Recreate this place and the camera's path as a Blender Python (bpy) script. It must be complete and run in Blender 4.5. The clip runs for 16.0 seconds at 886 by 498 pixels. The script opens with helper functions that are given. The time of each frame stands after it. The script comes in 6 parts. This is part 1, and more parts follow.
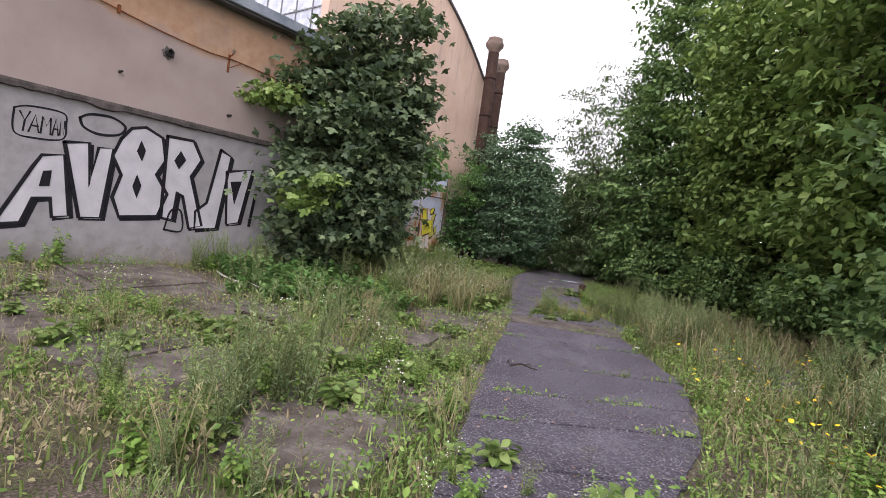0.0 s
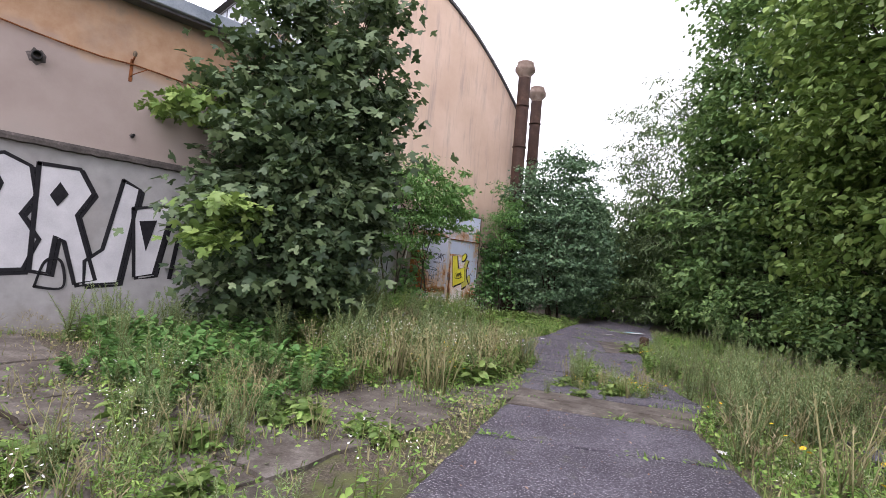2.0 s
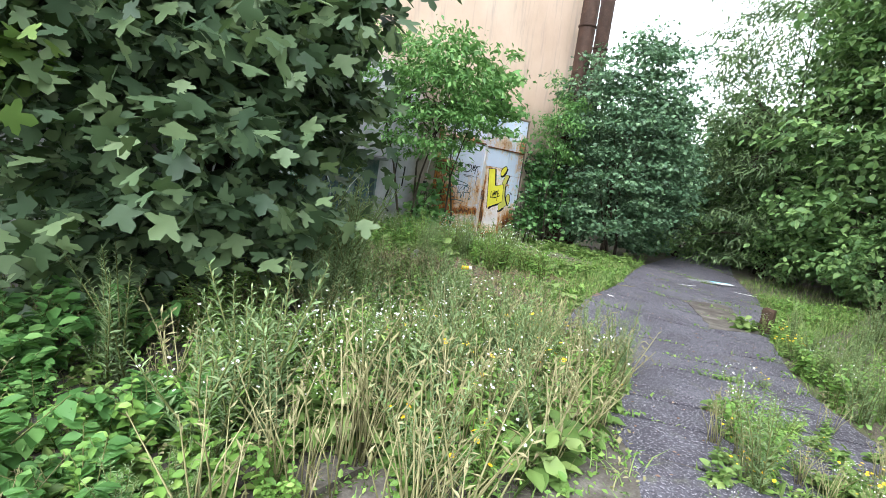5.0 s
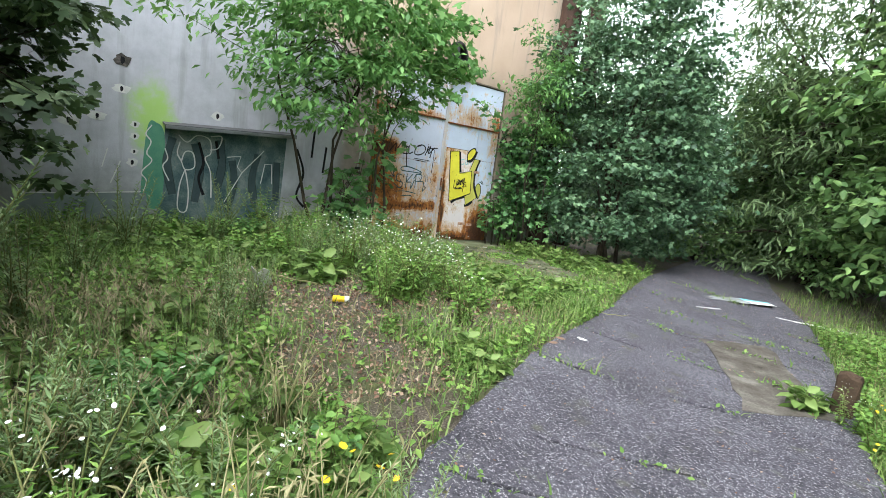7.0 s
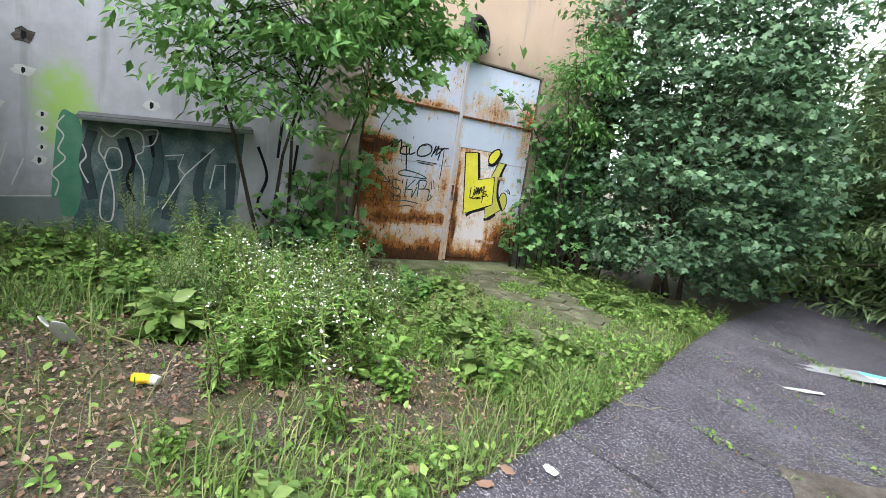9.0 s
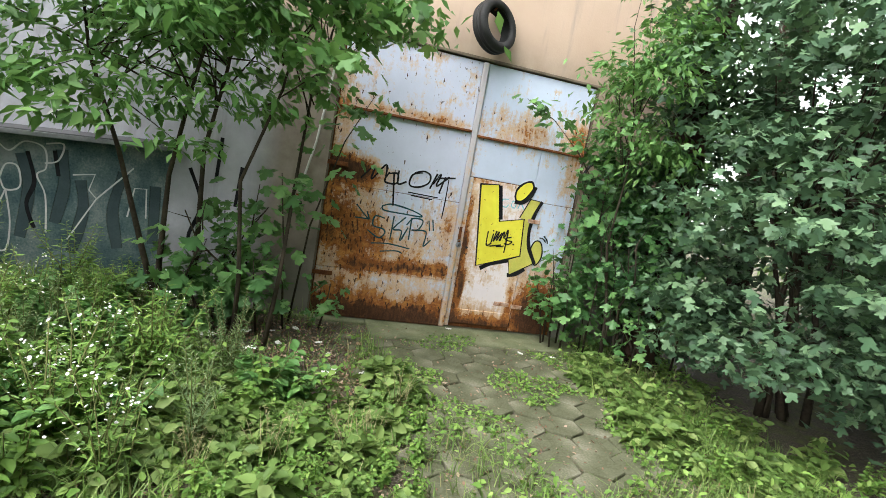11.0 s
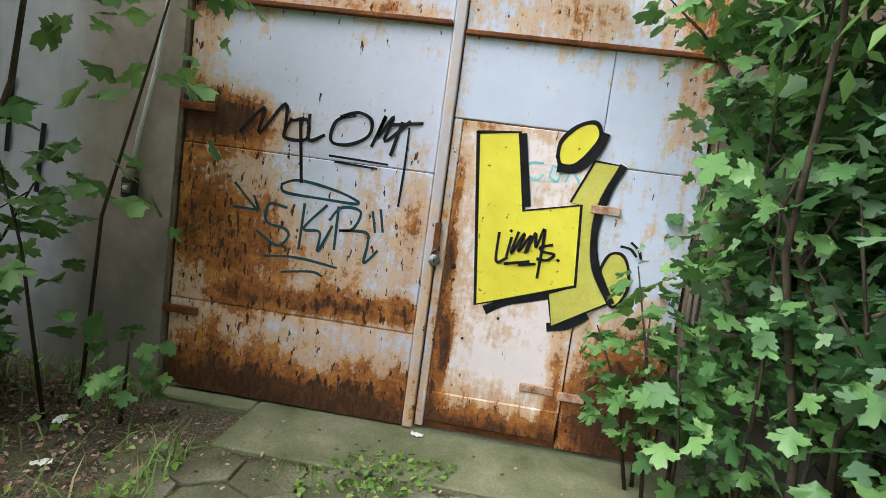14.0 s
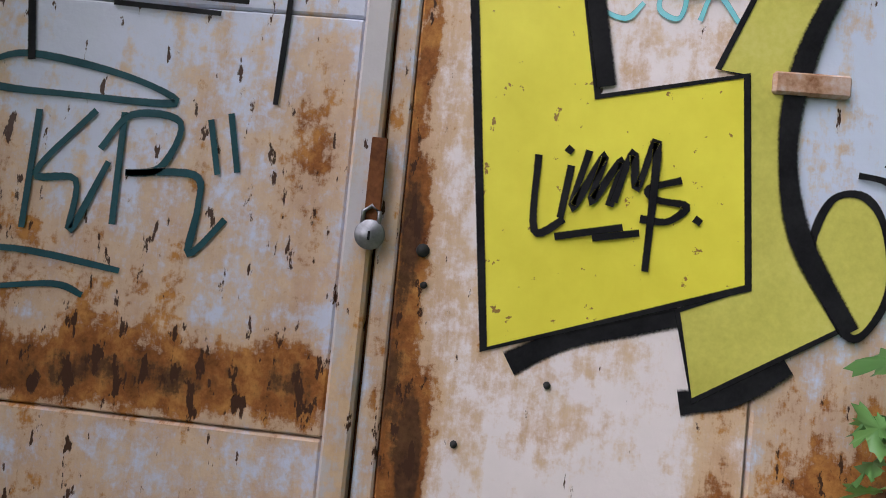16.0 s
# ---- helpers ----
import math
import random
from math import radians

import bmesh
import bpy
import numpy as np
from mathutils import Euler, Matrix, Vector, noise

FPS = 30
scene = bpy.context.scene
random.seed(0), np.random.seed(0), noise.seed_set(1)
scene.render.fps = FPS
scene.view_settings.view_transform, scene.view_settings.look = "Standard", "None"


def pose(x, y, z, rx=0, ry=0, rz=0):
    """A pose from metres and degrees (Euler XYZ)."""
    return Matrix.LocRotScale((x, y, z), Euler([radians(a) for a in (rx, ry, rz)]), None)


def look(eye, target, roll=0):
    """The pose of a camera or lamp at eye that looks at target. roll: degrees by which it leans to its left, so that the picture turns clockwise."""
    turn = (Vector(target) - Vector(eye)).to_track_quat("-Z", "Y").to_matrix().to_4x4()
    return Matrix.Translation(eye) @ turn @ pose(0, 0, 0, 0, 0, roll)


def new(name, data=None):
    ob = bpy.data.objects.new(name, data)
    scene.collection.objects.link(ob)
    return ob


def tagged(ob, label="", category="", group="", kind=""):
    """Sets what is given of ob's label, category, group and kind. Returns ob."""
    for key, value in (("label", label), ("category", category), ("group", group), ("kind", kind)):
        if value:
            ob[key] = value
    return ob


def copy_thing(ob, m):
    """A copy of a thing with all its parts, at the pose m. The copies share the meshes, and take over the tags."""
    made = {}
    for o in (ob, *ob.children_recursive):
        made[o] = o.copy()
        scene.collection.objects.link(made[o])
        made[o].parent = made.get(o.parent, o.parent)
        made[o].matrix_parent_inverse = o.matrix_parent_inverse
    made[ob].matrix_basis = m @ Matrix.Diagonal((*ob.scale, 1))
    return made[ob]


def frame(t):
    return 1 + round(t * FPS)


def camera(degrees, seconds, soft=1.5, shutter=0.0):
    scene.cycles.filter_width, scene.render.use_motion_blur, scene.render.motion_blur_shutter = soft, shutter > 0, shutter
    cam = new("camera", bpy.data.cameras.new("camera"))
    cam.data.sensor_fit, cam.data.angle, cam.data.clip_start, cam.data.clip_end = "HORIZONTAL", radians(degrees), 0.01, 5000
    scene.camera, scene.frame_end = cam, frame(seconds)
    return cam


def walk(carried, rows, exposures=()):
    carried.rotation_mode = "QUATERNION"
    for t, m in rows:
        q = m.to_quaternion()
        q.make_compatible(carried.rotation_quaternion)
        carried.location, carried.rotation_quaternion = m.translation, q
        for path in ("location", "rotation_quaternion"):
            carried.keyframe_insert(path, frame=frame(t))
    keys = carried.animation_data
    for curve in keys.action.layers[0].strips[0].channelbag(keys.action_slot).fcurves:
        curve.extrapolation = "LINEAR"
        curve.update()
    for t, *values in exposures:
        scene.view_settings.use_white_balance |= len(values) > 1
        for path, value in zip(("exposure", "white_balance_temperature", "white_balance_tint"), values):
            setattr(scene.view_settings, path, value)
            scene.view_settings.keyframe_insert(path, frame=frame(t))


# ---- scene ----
cam = camera(82.1, 16.0, soft=0.8)
PATH = [
    (0, (0.058, 2.119, 1.378), (-1.147, 3.714, 1.295), 7.9),
    (0.5, (-0.045, 2.875, 1.368), (-1.272, 4.454, 1.313), 7.7),
    (1, (-0.206, 3.727, 1.327), (-1.524, 5.231, 1.374), 6.8),
    (1.5, (-0.435, 4.437, 1.305), (-1.811, 5.884, 1.42), 5.9),
    (2, (-0.681, 5.112, 1.28), (-2.101, 6.517, 1.384), 4.9),
    (2.5, (-0.956, 5.78, 1.245), (-2.407, 7.154, 1.322), 4.2),
    (3, (-1.126, 6.36, 1.266), (-2.604, 7.707, 1.31), 4.4),
    (3.2, (-1.209, 6.615, 1.28), (-2.705, 7.942, 1.313), 4.3),
    (5.3, (-3.628, 8.143, 1.505), (-5.092, 9.476, 1.224), 8.2),
    (5.5, (-3.78, 8.516, 1.498), (-5.248, 9.845, 1.217), 8.1),
    (6, (-4.045, 9.42, 1.445), (-5.531, 10.73, 1.171), 7.4),
    (6.5, (-4.366, 10.228, 1.495), (-5.874, 11.509, 1.207), 6.8),
    (7, (-4.636, 10.992, 1.541), (-6.151, 12.263, 1.244), 7.4),
    (7.5, (-4.841, 11.635, 1.55), (-6.389, 12.862, 1.238), 6.9),
    (8, (-5.073, 12.242, 1.553), (-6.681, 13.383, 1.222), 6.3),
    (8.5, (-5.319, 12.829, 1.648), (-6.976, 13.903, 1.331), 7.8),
    (9, (-5.569, 13.362, 1.747), (-7.265, 14.37, 1.421), 8.3),
    (9.5, (-5.834, 13.906, 1.799), (-7.566, 14.853, 1.482), 9.2),
    (9.7, (-5.94, 14.112, 1.844), (-7.691, 15.027, 1.531), 9.8),
    (11.8, (-7.741, 17.215, 1.926), (-9.706, 17.473, 1.664), 9.1),
    (12, (-7.955, 17.401, 1.909), (-9.924, 17.611, 1.629), 9.0),
    (12.5, (-8.454, 17.711, 1.824), (-10.433, 17.788, 1.548), 8.2),
    (13, (-8.925, 18.054, 1.713), (-10.909, 17.98, 1.474), 8.0),
    (13.5, (-9.458, 18.236, 1.626), (-11.443, 18.1, 1.415), 8.1),
    (14, (-10.136, 18.356, 1.555), (-12.119, 18.18, 1.367), 7.7),
    (14.5, (-10.802, 18.504, 1.437), (-12.776, 18.219, 1.293), 7.4),
    (15, (-11.27, 18.419, 1.251), (-13.242, 18.09, 1.196), 6.8),
    (15.5, (-11.706, 18.328, 1.033), (-13.678, 18.036, 1.189), 6.6),
    (16, (-12.146, 18.267, 1.11), (-14.142, 18.158, 1.179), 5.6),
]
EXPOSURES = [(0, -0.38, 6500, 26), (0.5, 0.08, 6400, 27), (1.0, 0.08, 6400, 27), (1.5, -0.06, 6350, 25), (2.5, -0.16, 6350, 23), (3.2, -0.08, 6350, 19), (5.3, 0.75, 6050, 6), (6.5, 0.7, 6150, 4), (9.5, 0.68, 6250, 9), (12, 0.8, 6600, 7), (13, 0.82, 6550, 9), (14, 0.8, 6450, 11), (15.5, 0.5, 6350, 17), (16, 0.28, 6300, 20)]
walk(cam, [(t, look(eye, target, roll)) for t, eye, target, roll in PATH], EXPOSURES)

# ---- world, sun, exposure ----
world = bpy.data.worlds.new("overcast_sky")
scene.world = world
world.use_nodes = True
wn = world.node_tree
wn.nodes.clear()
sky = wn.nodes.new("ShaderNodeTexSky")
sky.sky_type, sky.sun_disc = "NISHITA", False
sky.sun_elevation, sky.sun_rotation = radians(52), radians(150)
sky.air_density, sky.dust_density, sky.ozone_density = 1.0, 1.5, 1.0
soft_sky = wn.nodes.new("ShaderNodeHueSaturation")
soft_sky.inputs["Saturation"].default_value = 0.12
wbg = wn.nodes.new("ShaderNodeBackground")
wbg.inputs["Strength"].default_value = 0.55
wout = wn.nodes.new("ShaderNodeOutputWorld")
wn.links.new(sky.outputs[0], soft_sky.inputs["Color"])
wn.links.new(soft_sky.outputs[0], wbg.inputs[0])
wn.links.new(wbg.outputs[0], wout.inputs[0])
sun_data = bpy.data.lights.new("sun", "SUN")
sun_data.energy, sun_data.angle, sun_data.color = 0.7, radians(30), (1.0, 0.96, 0.9)
sun = new("sun", sun_data)
sun.matrix_world = look((6, -8, 20), (0, 2, 0))

# ---- materials ----
def nodes(name):
    m = bpy.data.materials.new(name)
    m.use_nodes = True
    t = m.node_tree
    return m, t, t.nodes["Principled BSDF"]


def add(t, kind, **kw):
    n = t.nodes.new(kind)
    for k, v in kw.items():
        n.inputs[k.replace("_", " ")].default_value = v
    return n


def noise_of(t, scale, detail=6.0, rough=0.6, coord=None):
    n = add(t, "ShaderNodeTexNoise", Scale=scale, Detail=detail, Roughness=rough)
    if coord is not None:
        t.links.new(coord, n.inputs["Vector"])
    return n.outputs["Fac"]


def ramp(t, fac, stops):
    r = t.nodes.new("ShaderNodeValToRGB")
    e = r.color_ramp.elements
    while len(e) < len(stops):
        e.new(0.5)
    for el, (p, c) in zip(e, stops):
        el.position = p
        el.color = (*c, 1.0) if len(c) == 3 else c
    t.links.new(fac, r.inputs[0])
    return r.outputs[0]


def mixc(t, fac, a, b, mode="MIX"):
    m = t.nodes.new("ShaderNodeMix")
    m.data_type, m.blend_type = "RGBA", mode
    for sock, v in ((m.inputs[0], fac), (m.inputs[6], a), (m.inputs[7], b)):
        if isinstance(v, (int, float)):
            sock.default_value = v
        elif isinstance(v, tuple):
            sock.default_value = (*v, 1.0)
        else:
            t.links.new(v, sock)
    return m.outputs[2]


def calc(t, op, a, b=0.0, clamp=False):
    m = t.nodes.new("ShaderNodeMath")
    m.operation, m.use_clamp = op, clamp
    for sock, v in ((m.inputs[0], a), (m.inputs[1], b)):
        if isinstance(v, (int, float)):
            sock.default_value = v
        else:
            t.links.new(v, sock)
    return m.outputs[0]


def step(t, v, lo, hi):
    """0 under lo, 1 over hi."""
    m = t.nodes.new("ShaderNodeMapRange")
    m.interpolation_type = "SMOOTHSTEP"
    t.links.new(v, m.inputs[0])
    m.inputs[1].default_value, m.inputs[2].default_value = lo, hi
    return m.outputs[0]


def bump(t, bsdf, fac, strength=0.4, dist=0.01):
    b = add(t, "ShaderNodeBump", Strength=strength, Distance=dist)
    t.links.new(fac, b.inputs["Height"])
    t.links.new(b.outputs[0], bsdf.inputs["Normal"])


def objxyz(t):
    c = t.nodes.new("ShaderNodeTexCoord").outputs["Object"]
    s = t.nodes.new("ShaderNodeSeparateXYZ")
    t.links.new(c, s.inputs[0])
    return c, s.outputs[0], s.outputs[1], s.outputs[2]


def rough_mat(name, stops, scale=8.0, fine=60.0, rough=0.85, bumps=0.4, dist=0.01, metal=0.0):
    m, t, b = nodes(name)
    c = t.nodes.new("ShaderNodeTexCoord").outputs["Object"]
    n1, n2 = noise_of(t, scale, coord=c), noise_of(t, fine, 4, coord=c)
    f = calc(t, "ADD", calc(t, "MULTIPLY", n1, 0.7), calc(t, "MULTIPLY", n2, 0.3))
    t.links.new(ramp(t, f, stops), b.inputs["Base Color"])
    b.inputs["Roughness"].default_value, b.inputs["Metallic"].default_value = rough, metal
    b.inputs["Specular IOR Level"].default_value = 0.2
    bump(t, b, f, bumps, dist)
    return m


def leaf_mat(name, dark, mid, light, gloss=0.45, trans=0.2, obj_random=False):
    m, t, b = nodes(name)
    if obj_random:
        r = t.nodes.new("ShaderNodeObjectInfo").outputs["Random"]
    else:
        r = t.nodes.new("ShaderNodeNewGeometry").outputs["Random Per Island"]
    c = t.nodes.new("ShaderNodeTexCoord").outputs["Object"]
    big = noise_of(t, 1.1, 3, coord=c)
    f = calc(t, "ADD", calc(t, "MULTIPLY", r, 0.55), calc(t, "MULTIPLY", big, 0.45))
    col = ramp(t, f, [(0.15, dark), (0.5, mid), (0.85, light)])
    t.links.new(col, b.inputs["Base Color"])
    b.inputs["Roughness"].default_value = gloss
    b.inputs["Specular IOR Level"].default_value = 0.3
    tr = t.nodes.new("ShaderNodeBsdfTranslucent")
    t.links.new(mixc(t, 0.25, col, (0.2, 0.32, 0.04), "MIX"), tr.inputs[0])
    mx = t.nodes.new("ShaderNodeMixShader")
    mx.inputs[0].default_value = trans
    t.links.new(b.outputs[0], mx.inputs[1])
    t.links.new(tr.outputs[0], mx.inputs[2])
    t.links.new(mx.outputs[0], t.nodes["Material Output"].inputs[0])
    return m


M_maple = leaf_mat("maple_leaf", (0.026, 0.048, 0.027), (0.075, 0.12, 0.06), (0.2, 0.27, 0.13), 0.5)
M_maple_gate = leaf_mat("young_maple_leaf", (0.055, 0.145, 0.05), (0.12, 0.27, 0.085), (0.26, 0.46, 0.155), 0.35, 0.3, True)
M_maple_near = leaf_mat("thicket_leaf", (0.034, 0.1, 0.036), (0.08, 0.2, 0.065), (0.18, 0.35, 0.11), 0.45, 0.25)
M_dogwood = leaf_mat("bush_leaf", (0.036, 0.075, 0.042), (0.09, 0.17, 0.09), (0.21, 0.33, 0.175), 0.45, 0.15)
M_hedge = leaf_mat("tree_line_leaf", (0.05, 0.11, 0.036), (0.13, 0.23, 0.075), (0.29, 0.43, 0.15))
M_lime = leaf_mat("light_tree_leaf", (0.07, 0.125, 0.032), (0.17, 0.27, 0.07), (0.33, 0.44, 0.13))
M_willow = leaf_mat("narrow_leaf", (0.065, 0.105, 0.05), (0.14, 0.21, 0.09), (0.25, 0.34, 0.15))
M_rowan = leaf_mat("pinnate_leaf", (0.06, 0.15, 0.04), (0.13, 0.28, 0.08), (0.26, 0.44, 0.14), 0.45, 0.3)
M_grass = leaf_mat("grass_blade", (0.07, 0.12, 0.028), (0.145, 0.24, 0.06), (0.3, 0.38, 0.125), 0.5)
M_grass_dry = leaf_mat("dry_grass", (0.16, 0.15, 0.07), (0.29, 0.27, 0.13), (0.44, 0.4, 0.23), 0.6, 0.2)
M_herb = leaf_mat("herb_leaf", (0.081, 0.172, 0.034), (0.172, 0.310, 0.063), (0.345, 0.483, 0.127), 0.45)
M_mugwort = leaf_mat("mugwort_leaf", (0.11, 0.17, 0.07), (0.2, 0.29, 0.125), (0.36, 0.43, 0.23), 0.6)
M_stem = rough_mat("green_stem", [(0.3, (0.08, 0.11, 0.03)), (0.7, (0.2, 0.2, 0.08))], 10, 60)
M_white = rough_mat("white_petal", [(0.3, (0.7, 0.7, 0.68)), (0.7, (0.85, 0.85, 0.82))], 10, 60, 0.7)
M_yellow = rough_mat("yellow_petal", [(0.3, (0.75, 0.45, 0.02)), (0.7, (0.9, 0.65, 0.03))], 10, 60, 0.6)
M_bark = rough_mat("bark", [(0.3, (0.02, 0.016, 0.012)), (0.7, (0.09, 0.07, 0.05))], 6, 40, 0.9, 0.8, 0.02)
M_asphalt, at, ab = nodes("old_asphalt")
ac = at.nodes.new("ShaderNodeTexCoord").outputs["Object"]
an1, an2, an3 = noise_of(at, 1.4, coord=ac), noise_of(at, 28.0, 4, 0.75, coord=ac), noise_of(at, 62.0, 3, 0.7, coord=ac)
acol = ramp(at, calc(at, "ADD", calc(at, "MULTIPLY", an1, 0.4), calc(at, "MULTIPLY", an2, 0.6)), [(0.34, (0.024, 0.022, 0.03)), (0.5, (0.075, 0.069, 0.088)), (0.66, (0.17, 0.16, 0.19))])
acol = mixc(at, step(at, an3, 0.575, 0.62), acol, (0.42, 0.4, 0.43))
acol = mixc(at, step(at, an3, 0.4, 0.33), acol, (0.02, 0.02, 0.022))
acol = mixc(at, calc(at, "MULTIPLY", step(at, noise_of(at, 3.5, coord=ac), 0.58, 0.72), 0.5), acol, (0.1, 0.1, 0.05))
at.links.new(acol, ab.inputs["Base Color"])
ab.inputs["Roughness"].default_value, ab.inputs["Specular IOR Level"].default_value = 0.7, 0.3
bump(at, ab, calc(at, "ADD", an2, an3), 0.9, 0.012)
M_concrete = rough_mat("worn_concrete", [(0.34, (0.05, 0.042, 0.034)), (0.52, (0.125, 0.11, 0.095)), (0.68, (0.24, 0.22, 0.2))], 3.5, 55, 0.9, 0.8, 0.012)
M_paver = rough_mat("mossy_paver", [(0.36, (0.065, 0.075, 0.038)), (0.52, (0.14, 0.14, 0.09)), (0.66, (0.26, 0.25, 0.19))], 2.0, 60, 0.8, 0.5, 0.008)
M_threshold = rough_mat("algae_concrete", [(0.34, (0.085, 0.1, 0.05)), (0.52, (0.17, 0.185, 0.105)), (0.68, (0.28, 0.28, 0.19))], 2.2, 70, 0.8, 0.35, 0.006)
M_tin = rough_mat("dark_sheet", [(0.3, (0.05, 0.05, 0.055)), (0.7, (0.13, 0.13, 0.14))], 4, 50, 0.5, 0.2)
M_fascia = rough_mat("painted_fascia", [(0.3, (0.13, 0.16, 0.19)), (0.7, (0.3, 0.34, 0.38))], 3, 50, 0.5, 0.2)
M_rubber = rough_mat("tyre_rubber", [(0.3, (0.012, 0.012, 0.012)), (0.7, (0.035, 0.035, 0.035))], 8, 80, 0.6, 0.3)
M_black = rough_mat("black_spray", [(0.3, (0.008, 0.008, 0.01)), (0.7, (0.025, 0.025, 0.028))], 8, 90, 0.55, 0.1)
M_black.node_tree.nodes["Principled BSDF"].inputs["Specular IOR Level"].default_value = 0.05
M_mural_dark = rough_mat("faded_dark_paint", [(0.3, (0.03, 0.052, 0.06)), (0.7, (0.07, 0.1, 0.105))], 4, 60, 0.8, 0.1)
M_teal_line = rough_mat("dark_teal_spray", [(0.3, (0.006, 0.045, 0.06)), (0.7, (0.014, 0.085, 0.105))], 8, 90, 0.55, 0.1)
M_silver = rough_mat("silver_paint", [(0.3, (0.36, 0.36, 0.38)), (0.7, (0.52, 0.52, 0.54))], 3, 70, 0.55, 0.15)
M_rust = rough_mat("rust", [(0.3, (0.06, 0.02, 0.01)), (0.55, (0.2, 0.07, 0.025)), (0.75, (0.36, 0.16, 0.06))], 7, 70, 0.85, 0.5, 0.006)
M_chim = rough_mat("rusty_flue", [(0.3, (0.02, 0.012, 0.01)), (0.55, (0.05, 0.028, 0.02)), (0.75, (0.11, 0.065, 0.045))], 3, 40, 0.75, 0.4)
M_soil = rough_mat("soil", [(0.3, (0.05, 0.038, 0.026)), (0.55, (0.11, 0.085, 0.06)), (0.8, (0.2, 0.16, 0.11))], 3, 60, 0.95, 0.9, 0.03)

M_cyan = rough_mat("light_blue_spray", [(0.3, (0.16, 0.58, 0.68)), (0.7, (0.3, 0.7, 0.76))], 8, 90, 0.55, 0.1)
M_pale = rough_mat("pale_paint", [(0.3, (0.5, 0.5, 0.5)), (0.7, (0.68, 0.68, 0.66))], 8, 90, 0.7, 0.1)
M_mural = rough_mat("faded_teal_paint", [(0.36, (0.035, 0.075, 0.085)), (0.5, (0.1, 0.15, 0.155)), (0.64, (0.24, 0.27, 0.26))], 3.0, 50, 0.8, 0.2)
M_mural_green = rough_mat("faded_green_paint", [(0.3, (0.06, 0.2, 0.15)), (0.7, (0.14, 0.32, 0.2))], 3, 50, 0.8, 0.2)
M_mural_low = rough_mat("faded_blue_paint", [(0.3, (0.15, 0.19, 0.2)), (0.7, (0.25, 0.28, 0.28))], 2, 50, 0.8, 0.2)

M_steel = rough_mat("galvanised_steel", [(0.3, (0.16, 0.16, 0.18)), (0.7, (0.36, 0.36, 0.39))], 20, 90, 0.4, 0.1, 0.003, 0.8)
M_film = rough_mat("clear_film", [(0.3, (0.3, 0.31, 0.33)), (0.7, (0.5, 0.51, 0.53))], 6, 60, 0.25, 0.2)
M_stump = rough_mat("rotten_wood", [(0.3, (0.03, 0.02, 0.014)), (0.55, (0.07, 0.045, 0.03)), (0.75, (0.15, 0.1, 0.07))], 9, 60, 0.9, 0.7, 0.02)


def plaster_annex():
    m, t, b = nodes("annex_plaster")
    c, x, y, z = objxyz(t)
    n1, n2, n3 = noise_of(t, 0.7, coord=c), noise_of(t, 5.0, coord=c), noise_of(t, 45.0, 3, coord=c)
    col = ramp(t, n1, [(0.3, (0.25, 0.2, 0.18)), (0.7, (0.35, 0.295, 0.265))])
    # newer orange coat under the eave with a wavy lower edge
    edge = calc(t, "ADD", z, calc(t, "MULTIPLY", calc(t, "SUBTRACT", n1, 0.5), 1.0))
    up = step(t, edge, 3.62, 3.85)
    col = mixc(t, up, col, ramp(t, n2, [(0.3, (0.32, 0.19, 0.11)), (0.7, (0.42, 0.28, 0.18))]))
    # darker towards the top of the wall, with an uneven edge
    top_dark = step(t, calc(t, "ADD", z, calc(t, "MULTIPLY", n2, 0.5)), 4.55, 4.8)
    col = mixc(t, calc(t, "MULTIPLY", top_dark, 0.75), col, (0.16, 0.13, 0.1))
    # pale grey coat of the lower wall
    low = calc(t, "SUBTRACT", 1.0, step(t, z, 2.46, 2.5))
    col = mixc(t, low, col, ramp(t, n2, [(0.25, (0.21, 0.208, 0.21)), (0.7, (0.3, 0.298, 0.295))]))
    soot = calc(t, "MULTIPLY", step(t, n1, 0.52, 0.7), 0.35)
    col = mixc(t, soot, col, (0.2, 0.18, 0.17))
    splash = calc(t, "MULTIPLY", calc(t, "SUBTRACT", 1.0, step(t, calc(t, "ADD", z, n2), 0.5, 1.1)), 0.6)
    col = mixc(t, splash, col, (0.2, 0.18, 0.15))
    t.links.new(col, b.inputs["Base Color"])
    b.inputs["Roughness"].default_value = 0.9
    bump(t, b, calc(t, "ADD", n2, n3), 0.25, 0.01)
    return m


